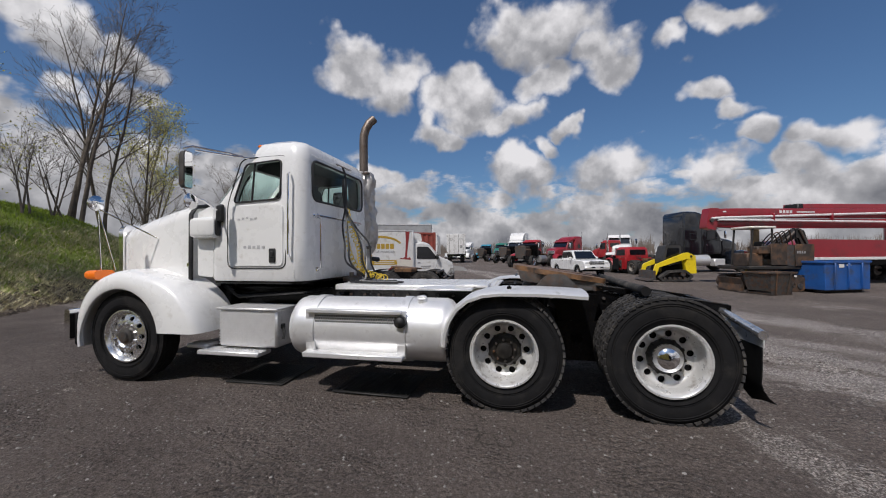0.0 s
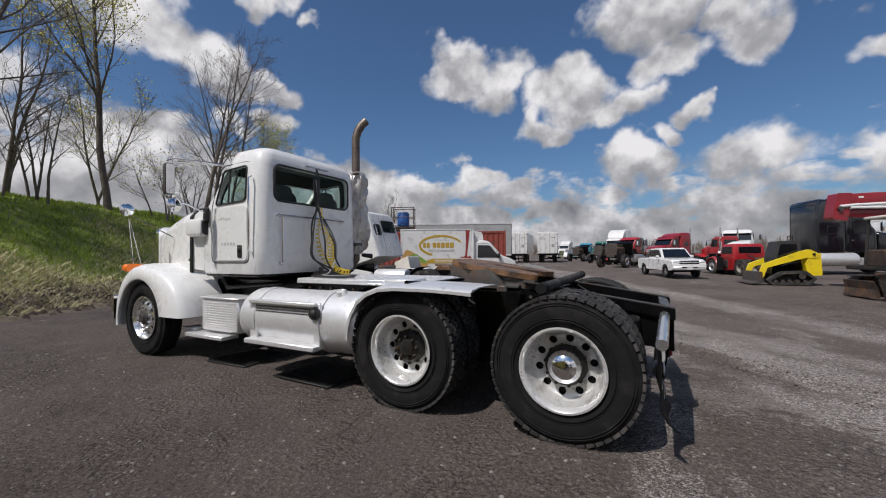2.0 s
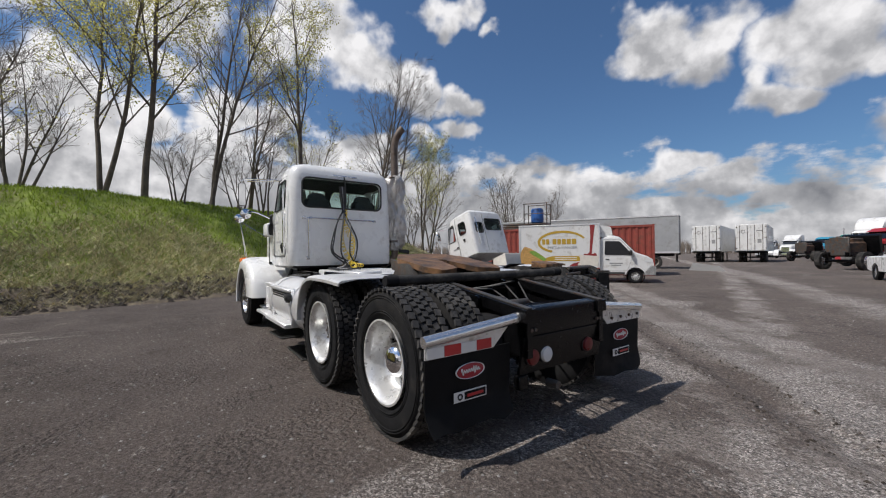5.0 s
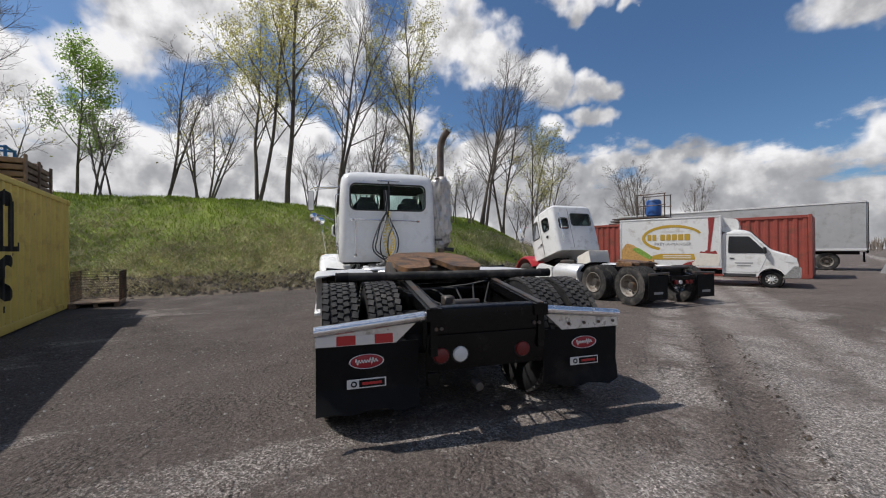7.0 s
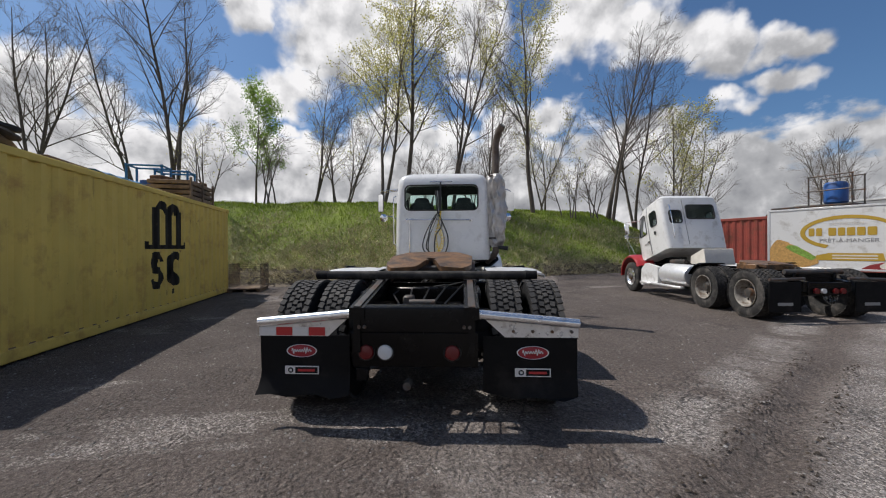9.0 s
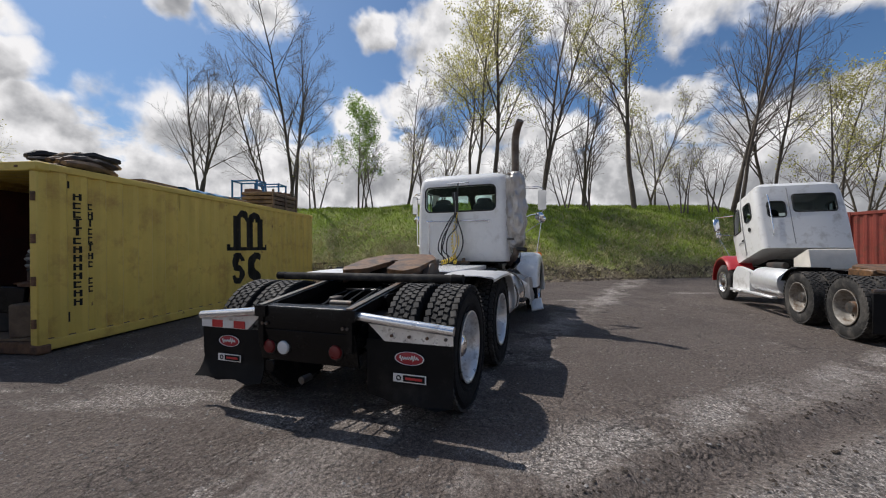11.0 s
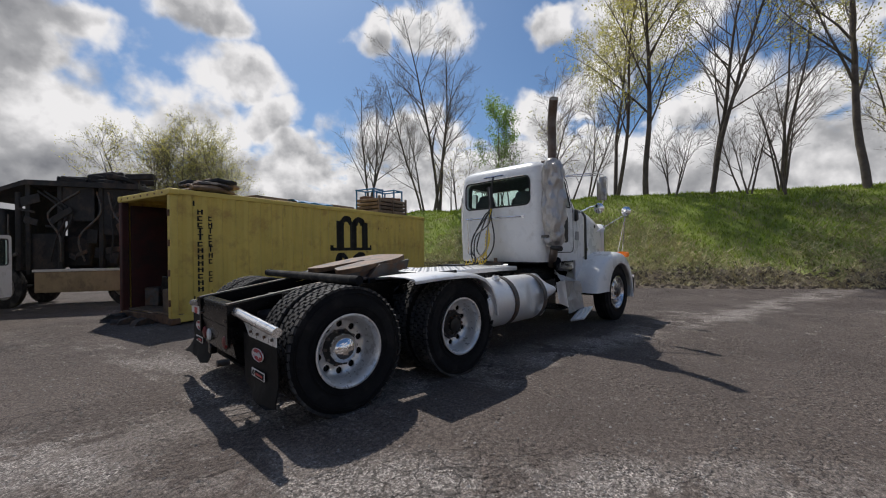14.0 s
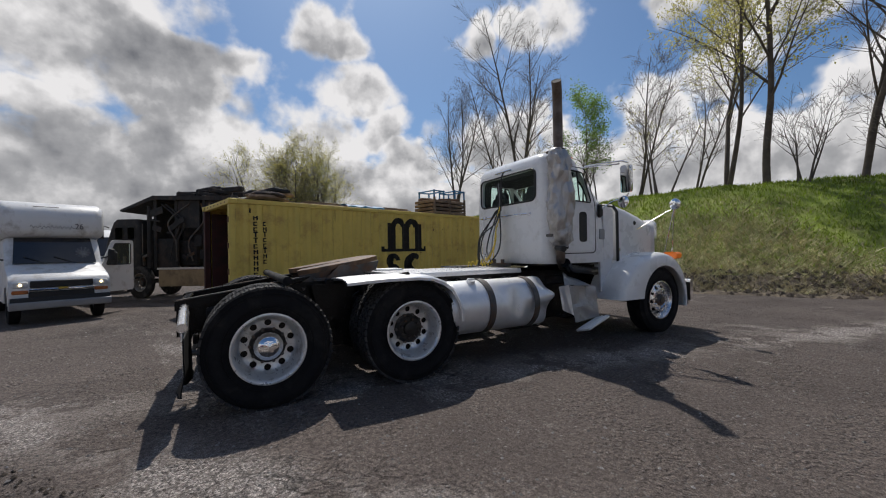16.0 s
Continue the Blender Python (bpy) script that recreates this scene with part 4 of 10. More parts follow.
def far_woods():
    """A thin line of distant leafless woods round the horizon."""
    rnd = random.Random(77)
    g = Geo()
    for _ in range(1500):
        a = rnd.uniform(-75, 60)
        r = rnd.uniform(190, 260)
        x, y = -math.sin(radians(a)) * r, math.cos(radians(a)) * r
        h = rnd.uniform(6, 11) * (0.75 + 0.5 * noise.noise((a * 0.12, 0, 0)))
        for k in range(9):
            b = rnd.uniform(0, 6.283)
            w = h * rnd.uniform(0.06, 0.20)
            dx, dy = math.cos(b) * w, math.sin(b) * w
            o = len(g.v)
            t = 0.16
            z = h * rnd.uniform(0.0, 0.35)
            g.v += [(x - t, y, z), (x + t, y, z), (x + dx, y + dy, h * rnd.uniform(0.8, 1.05))]
            g.f.append((o, o + 1, o + 2))
    me = bpy.data.meshes.new("far_woods")
    me.from_pydata(g.v, [], g.f)
    me.materials.append(M_TWIG)
    tagged(new("far_woods", me), "distant line of leafless grey woods on the horizon", "woods", kind="stuff")


far_woods()


# ---- wheels ----
def ring_holes(radius, hole, n, y0, y1, turn=0.0):
    out = []
    for i in range(n):
        a = 2 * math.pi * (i + turn) / n
        out.append(Geo().cyl((math.cos(a) * radius, y0, math.sin(a) * radius), (math.cos(a) * radius, y1, math.sin(a) * radius), hole, n=12))
    return out


def merged(geos):
    g = Geo()
    for q in geos:
        g.add(q.v, q.f)
    return g


def tyre_geo(R=0.515, W=0.252, rim=0.287):
    h = W / 2
    return Geo().lathe([(rim, h * 0.72), (rim + 0.03, h * 0.86), (rim + 0.085, h * 0.99), (rim + 0.13, h), (R - 0.065, h * 0.97), (R - 0.03, h * 0.90),
                        (R - 0.012, h * 0.82), (R - 0.008, h * 0.5), (R - 0.008, -h * 0.5), (R - 0.012, -h * 0.82), (R - 0.03, -h * 0.90), (R - 0.065, -h * 0.97),
                        (rim + 0.13, -h), (rim + 0.085, -h * 0.99), (rim + 0.03, -h * 0.86), (rim, -h * 0.72)], "y", n=56, close=True)


def tread_geo(R=0.515, W=0.252, n=50):
    g = Geo()
    for i in range(n):
        for k, (yy, wy, lx) in enumerate(((-0.40, 0.17, 0.80), (-0.17, 0.15, 0.66), (0.06 - 0.06, 0.15, 0.66), (0.17, 0.15, 0.66), (0.40, 0.17, 0.80))):
            a = 2 * math.pi * (i + (0.5 if k % 2 else 0.0)) / n
            rot = Matrix.Rotation(-a, 3, "Y") @ Matrix.Rotation(radians(14 if k % 2 else -14), 3, "X")
            L = 2 * math.pi * R / n * lx
            c = Vector((math.cos(a) * (R - 0.006), yy * W, math.sin(a) * (R - 0.006)))
            g.box(c, (0.020, wy * W, L), 0, rot)
    return g


def ribs_geo(R=0.515, W=0.252):
    g = Geo()
    for y, w in ((-0.36, 0.15), (-0.17, 0.13), (0.0, 0.13), (0.17, 0.13), (0.36, 0.15)):
        y0, y1 = (y - w / 2) * W, (y + w / 2) * W
        g.lathe([(R - 0.014, y0), (R, y0 + 0.004), (R, y1 - 0.004), (R - 0.014, y1)], "y", n=56, close=True)
    return g


def sidewall_rings(R=0.515, W=0.252):
    return [Geo().torus((0, sd * W / 2 * 0.985, 0), r, w + 0.001, "y", 56, 5) for sd in (-1, 1) for r, w in ((0.345, 0.003), (0.36, 0.002), (0.452, 0.004), (0.468, 0.003))]


ME_TYRE = tyre_geo().mesh("tyre", M_RUBBER, 30)
ME_TREAD = tread_geo().mesh("tread", M_TREAD, 0)
ME_RIBS = ribs_geo().mesh("tread_ribs", M_RUBBER, 30)
ME_SIDE = [g.mesh("sidewall_ring", M_RUBBER, 60) for g in sidewall_rings()]
ME_TYRE_OLD = tyre_geo().mesh("tyre", M_RUBBER_OLD, 30)
ME_TREAD_OLD = tread_geo(n=40).mesh("tread", M_RUBBER_OLD, 0)
# deep rim of the outer drive wheel: open side towards +y
DISH = [(0.298, 0.118), (0.300, 0.126), (0.286, 0.128), (0.270, 0.112), (0.262, 0.06), (0.252, 0.01), (0.238, -0.035), (0.215, -0.055), (0.150, -0.060), (0.136, -0.046),
        (0.02, -0.046), (0.02, -0.066), (0.21, -0.072), (0.25, -0.055), (0.268, 0.0), (0.275, 0.06), (0.285, 0.105)]
ME_DISH = carve(Geo().lathe(DISH, "y", n=48, close=True), [merged(ring_holes(0.196, 0.029, 10, -0.12, 0.02))], "rim", M_RIMWHITE, 40)
FACE = [(0.298, 0.112), (0.300, 0.122), (0.286, 0.124), (0.266, 0.100), (0.255, 0.075), (0.24, 0.075), (0.205, 0.098), (0.165, 0.110), (0.140, 0.112), (0.125, 0.098), (0.02, 0.098),
        (0.02, 0.080), (0.16, 0.088), (0.23, 0.055), (0.262, 0.055), (0.280, 0.085)]
ME_FACE = carve(Geo().lathe(FACE, "y", n=48, close=True), [merged(ring_holes(0.203, 0.027, 10, 0.0, 0.2))], "rim", M_POLISHED, 40)
ME_HOLLOW = Geo().lathe([(0.275, -0.10), (0.275, -0.085), (0.05, -0.085), (0.05, -0.10)], "y", n=32, close=True).mesh("brake_drum", M_BLACK, 40)


def nuts_geo(radius, y, n=10, size=0.017, high=0.03):
    out = []
    for i in range(n):
        a = 2 * math.pi * (i + 0.5) / n
        c = (math.cos(a) * radius, y, math.sin(a) * radius)
        out.append(Geo().cyl(c, (c[0], y + high, c[2]), size, size * 0.8, 6))
    return out


def drive_wheel(parent, x, y, s, cap, rim_mesh=None, tyre=None, tread=None, nutmat=None):
    """Outer drive wheel; s: 1 opens to +y, -1 to -y."""
    w = part("tyre", tyre or ME_TYRE, None, parent)
    w.matrix_local = pose(x, y, 0.507, 0, random.uniform(0, 300), 0) @ Matrix.Diagonal((1, s, 1, 1))
    part("tread", tread or ME_TREAD, None, w)
    pieces("sidewall_ring", ME_SIDE[4:], None, w)
    part("rim", rim_mesh or ME_DISH, None, w, "silver-white steel rim with round hand holes")
    part("brake_drum", ME_HOLLOW, None, w)
    hub = Geo().lathe([(0.150, -0.055), (0.146, -0.030), (0.128, -0.020), (0.118, -0.010), (0.0, -0.005)], "y", n=32)
    part("hub", hub, M_HUB, w)
    pieces("lug_nut", nuts_geo(0.143, -0.048), nutmat or M_HUB, w, angle=0)
    if cap:
        part("hub_cap", Geo().lathe([(0.118, -0.02), (0.122, 0.010), (0.113, 0.040), (0.082, 0.070), (0.041, 0.086), (0.0, 0.090)], "y", n=32), M_CHROME, w, "domed chrome hub cap")
    else:
        part("axle_flange", merged([Geo().lathe([(0.075, -0.01), (0.07, 0.020), (0.03, 0.032), (0.0, 0.034)], "y", n=20)]), M_HUB, w, "greasy black axle flange")
        pieces("flange_bolt", nuts_geo(0.095, -0.008, 8, 0.012, 0.028), M_STEEL, w)
    return w


def inner_wheel(parent, x, y, s, tyre=None, tread=None):
    w = part("tyre", tyre or ME_TYRE, None, parent)
    w.matrix_local = pose(x, y, 0.507, 0, random.uniform(0, 300), 0) @ Matrix.Diagonal((1, s, 1, 1))
    part("tread", tread or ME_TREAD, None, w)
    part("brake_drum", ME_HOLLOW, None, w)
    return w


def steer_wheel(parent, x, y, s, turn=0.0, tyre=None):
    w = part("tyre", tyre or ME_TYRE, None, parent)
    w.matrix_local = pose(x, y, 0.50, 0, random.uniform(0, 300), 0) @ Matrix.Diagonal((0.97, s, 0.97, 1))
    part("tread_ribs", ME_RIBS, None, w)
    pieces("sidewall_ring", ME_SIDE[4:], None, w)
    part("rim", ME_FACE, None, w, "polished aluminium rim with round hand holes")
    part("brake_drum", ME_HOLLOW, None, w)
    pieces("lug_nut", nuts_geo(0.146, 0.108), M_CHROME, w, angle=0)
    part("hub", Geo().lathe([(0.095, 0.09), (0.088, 0.125), (0.06, 0.135), (0.055, 0.155), (0.0, 0.16)], "y", n=24), M_STEEL, w)
    return w


# ---- the day-cab tractor ----
TRUCK = pose(0.755, 4.42, 0, 0, 0, 167)
truck = thing("tractor_truck", "white conventional day-cab tractor truck with black chassis, parked on asphalt", "truck", TRUCK)


def cab_ring(z, x0, x1, w, r=0.16):
    return [(a, b, z) for a, b in rrect(x0, x1, -w, w, r, 5)]


CAB_OUT = [cab_ring(1.10, 2.20, 3.44, 0.915), cab_ring(1.14, 2.18, 3.46, 0.93), cab_ring(1.5, 2.18, 3.45, 0.935), cab_ring(2.02, 2.18, 3.38, 0.925),
           cab_ring(2.40, 2.185, 3.06, 0.905), cab_ring(2.55, 2.19, 2.94, 0.893), cab_ring(2.66, 2.205, 2.90, 0.875), cab_ring(2.735, 2.25, 2.87, 0.83), cab_ring(2.785, 2.34, 2.80, 0.72), cab_ring(2.805, 2.46, 2.70, 0.55, 0.1)]
CAB_IN = [cab_ring(1.16, 2.235, 3.40, 0.875), cab_ring(2.02, 2.235, 3.33, 0.872), cab_ring(2.40, 2.24, 3.00, 0.855), cab_ring(2.55, 2.245, 2.88, 0.84), cab_ring(2.65, 2.30, 2.80, 0.78)]
SIDE_WIN = round_poly([(2.47, 2.06), (3.08, 2.03), (3.02, 2.22), (2.93, 2.49), (2.47, 2.52)], 0.05, 3)
REAR_WIN = rrect(-0.68, 0.72, 2.07, 2.53, 0.10, 4)
PEEP = rrect(2.80, 2.96, 1.42, 1.88, 0.05, 3)


# the cab's true width, depth and height over the drawing
CAB_FIT = Matrix.Translation((0.049, 0.012, 0.075)) @ Matrix.Diagonal((0.95, 0.92, 0.932, 1))


def build_cab():
    cut = [Geo().loft(CAB_IN), Geo().prism(SIDE_WIN, "y", 0.7, 1.1), Geo().prism(SIDE_WIN, "y", -1.1, -0.7), Geo().prism(REAR_WIN, "x", 2.0, 2.4),
           Geo().prism(rrect(0.06, 0.78, 2.08, 2.46, 0.06, 3), "x", 2.8, 3.7), Geo().prism(rrect(-0.78, -0.06, 2.08, 2.46, 0.06, 3), "x", 2.8, 3.7)]
    cab = part("cab_shell", carve(Geo().loft(CAB_OUT), cut, "cab_shell", M_WHITE, 32), None, truck)
    cab.matrix_local = CAB_FIT
    lining = carve(Geo().loft([cab_ring(z, x0, x1, w) for z, x0, x1, w in ((1.17, 2.24, 3.395, 0.870), (2.02, 2.24, 3.325, 0.867), (2.40, 2.245, 2.995, 0.850), (2.54, 2.25, 2.875, 0.835), (2.64, 2.305, 2.795, 0.775))]),
                   [Geo().loft([cab_ring(z, x0, x1, w) for z, x0, x1, w in ((1.20, 2.26, 3.375, 0.850), (2.02, 2.26, 3.305, 0.847), (2.40, 2.265, 2.975, 0.830), (2.52, 2.27, 2.855, 0.815), (2.615, 2.325, 2.775, 0.755))])] + cut[1:], "cab_lining", M_VINYL, 32)
    part("cab_lining", lining, None, cab, "dark grey cab lining")
    # panes and seals
    pane = part("rear_pane", Geo().prism(rrect(-0.69, 0.73, 2.06, 2.54, 0.10, 4), "x", 2.205, 2.211), M_GLASS, cab)
    pane.visible_shadow = False
    part("rear_window_seal", Geo().tube([(2.176, a, b) for a, b in rrect(-0.69, 0.73, 2.06, 2.54, 0.10, 5)], 0.014, 6, closed=True), M_TRIM, cab)
    for s in (1, -1):
        p = part("side_pane", Geo().prism(round_poly([(2.46, 2.05), (3.09, 2.02), (3.03, 2.22), (2.94, 2.50), (2.46, 2.53)], 0.05, 3), "y", s * 0.887, s * 0.892), M_GLASS, cab)
        p.visible_shadow = False
        part("side_window_seal", Geo().tube([(a, s * (0.936 - 0.06 * (b - 2.0)), b) for a, b in SIDE_WIN], 0.011, 6, closed=True), M_TRIM, cab)
        part("vent_bar", Geo().tube([(2.86, s * 0.90, 2.05), (2.83, s * 0.885, 2.50)], 0.012, 6), M_TRIM, cab)
        w = part("windscreen_pane", Geo().add([(3.40, s * 0.05, 2.06), (3.40, s * 0.80, 2.06), (3.02, s * 0.80, 2.48), (3.02, s * 0.05, 2.48), (3.394, s * 0.05, 2.055), (3.394, s * 0.80, 2.055), (3.014, s * 0.80, 2.475), (3.014, s * 0.05, 2.475)],
                                              [(0, 1, 2, 3), (4, 5, 6, 7), (0, 1, 5, 4), (1, 2, 6, 5), (2, 3, 7, 6), (3, 0, 4, 7)]), M_GLASS, cab)
        w.visible_shadow = False
        # door: a raised panel outline with its seam
        outline = round_poly([(2.40, 1.25), (3.16, 1.25), (3.17, 2.0), (3.02, 2.52), (2.95, 2.565), (2.40, 2.575)], 0.09, 4)
        def out_y(b):
            return 0.937 - 0.004 - max(0.0, b - 1.5) * 0.018 - max(0.0, b - 2.02) * 0.055
        part("door_seam", Geo().tube([(a, s * out_y(b), b) for a, b in outline], 0.008, 5, closed=True), M_TRIM, cab)
        door = part("door_panel", Geo().prism(round_poly([(2.43, 1.28), (3.13, 1.28), (3.135, 1.99), (2.43, 1.99)], 0.07, 4), "y", s * 0.925, s * 0.944), M_WHITE, cab)
        if s > 0:
            part("door_handle", Geo().box((2.56, s * 0.95, 1.40), (0.085, 0.02, 0.165), 0.012).box((2.56, s * 0.965, 1.42), (0.05, 0.02, 0.07), 0.01), M_TRIM, door, "black recessed door handle")
        else:
            part("lower_peep_window", Geo().prism(PEEP, "y", s * 0.943, s * 0.950), M_TRIM, door, "black lower window in the door")
            part("door_handle", Geo().box((2.52, s * 0.95, 1.40), (0.085, 0.02, 0.165), 0.012), M_TRIM, door)
        # chrome grab handle behind the door and hinge
        part("door_grab_handle", Geo().tube([(2.345, s * 0.93, 2.36), (2.335, s * 0.985, 2.33), (2.33, s * 0.99, 1.9), (2.335, s * 0.985, 1.42), (2.345, s * 0.93, 1.38)], 0.012, 8), M_CHROME, cab)
    # drip rail rivets and roof edge bead
    pieces("roof_rivet", [Geo().cyl((2.19, y, 2.60), (2.175, y, 2.602), 0.007, n=6) for y in np.arange(-0.72, 0.73, 0.08)] +
                               [Geo().cyl((x, s * 0.86, 2.61), (x, s * 0.885, 2.612), 0.007, n=6) for s in (1, -1) for x in np.arange(2.36, 2.9, 0.07)] +
                               [Geo().cyl((2.30, s * 0.90, z), (2.30, s * 0.94, z), 0.006, n=6) for s in (1, -1) for z in (1.17, 1.2, 1.23)], M_WHITE, cab, angle=0)
    part("marker_lamp", Geo().box((2.84, 0.42, 2.77), (0.09, 0.06, 0.05), 0.018), M_AMBER, cab, "amber roof marker lamp")
    for y in (0.0, 0.75, -0.42, -0.75):
        part("marker_lamp", Geo().box((2.84, y, 2.735 if abs(y) > 0.7 else 2.77), (0.09, 0.06, 0.04), 0.018), M_AMBER, cab)
    # rear grab rails
    rail = merged([Geo().tube([(2.18, 0.70, 1.88), (2.135, 0.70, 1.88), (2.125, 0.66, 1.875), (2.125, -0.5, 1.865), (2.135, -0.55, 1.86), (2.18, -0.55, 1.86)], 0.012, 8),
                   Geo().tube([(2.18, 0.64, 1.86), (2.13, 0.64, 1.85), (2.13, 0.64, 1.25), (2.18, 0.64, 1.22)], 0.012, 8)] +
                  [Geo().box((2.175, y, z), (0.012, 0.06, 0.05), 0.004) for y, z in ((0.70, 1.88), (0.64, 1.23), (-0.55, 1.86), (0.60, 1.88))])
    part("rear_grab_rail", rail, M_CHROME, cab)
    part("roof_work_bar", merged([Geo().cyl((2.13, -0.20, 2.60), (2.13, 0.24, 2.60), 0.012, n=8), Geo().box((2.16, -0.14, 2.60), (0.05, 0.03, 0.03)), Geo().box((2.16, 0.18, 2.60), (0.05, 0.03, 0.03))]), M_CHROME, cab)
    # inside
    for y in (0.42, -0.42):
        seat = part("seat_back", Geo().loft([[(2.42 - 0.1 * k / 4, y + a, 1.55 + b + 0.0) for a, b in rrect(-0.24 + 0.03 * abs(k - 2), 0.24 - 0.03 * abs(k - 2), 0.0, 0.68, 0.1, 3)] for k in range(5)]), M_VINYL, cab, "dark grey high-backed cab seat")
        part("headrest", Geo().loft([[(2.44 - 0.025 * k, y + a, 2.12 + b) for a, b in rrect(-0.15, 0.15, 0.0, 0.20, 0.08, 3)] for k in range(4)]), M_VINYL, seat)
        part("seat_cushion", Geo().box((2.62, y, 1.52), (0.5, 0.48, 0.16), 0.05), M_VINYL, seat)
    part("dashboard", Geo().prism(round_poly([(3.02, 1.5), (3.38, 1.5), (3.36, 2.0), (3.05, 1.94)], 0.06), "y", -0.85, 0.85), M_VINYL, cab)
    part("steering_wheel", Geo().torus((0, 0, 0), 0.22, 0.016, "z", 28, 8).cyl((0, 0, -0.3), (0, 0, 0), 0.03, n=8).box((0, 0, 0), (0.42, 0.03, 0.012)).move(pose(2.98, 0.42, 1.98, 0, -38, 0)), M_TRIM, cab)
    # cowl between bonnet and cab, and cab floor
    part("cab_floor", Geo().box((2.82, 0, 1.09), (1.2, 1.72, 0.06), 0.02), M_BLACK, cab)
    pieces("cowl_side", [Geo().prism(round_poly([(3.38, 1.14), (3.60, 1.16), (3.60, 1.93), (3.44, 2.0), (3.38, 1.98)], 0.03), "y", s * 0.72, s * 0.91) for s in (1, -1)], M_WHITE, cab)
    part("lower_cab_skirt", Geo().prism(round_poly([(3.30, 0.62), (3.58, 0.62), (3.58, 1.16), (3.30, 1.16)], 0.03), "y", -0.90, -0.86), M_WHITE2, cab)
    for s in (1, -1):
        part("cowl_air_intake", Geo().loft([[(x, s * (0.93 + a), 1.74 + b) for a, b in rrect(-0.06 * k, 0.10 * k, -0.125 * k, 0.125 * k, 0.05 * k, 4)] for x, k in ((3.28, 0.86), (3.30, 1.0), (3.56, 1.0), (3.61, 0.9), (3.63, 0.6))]), M_WHITE, cab) if s > 0 else None
        if s > 0:
            part("intake_mouth", Geo().loft([[(x, s * (0.95 + a), 1.74 + b) for a, b in rrect(-0.05, 0.05, -0.10, 0.10, 0.04, 4)] for x in (3.26, 3.285)]), M_TRIM, cab)
        else:
            part("cowl_vent_badge", Geo().prism(rrect(3.24, 3.36, 1.46, 1.62, 0.02), "y", -0.945, -0.935), M_GREYPRINT, cab)
        part("mirror_foot", Geo().loft([[(x, s * 0.945, z) for x, z in rrect(3.20, 3.29, 1.80, 2.02, 0.03, 3)], [(x, s * 0.985, z) for x, z in rrect(3.21, 3.28, 1.82, 2.0, 0.03, 3)]]), M_TRIM, cab)
    return cab


cab_body = build_cab()


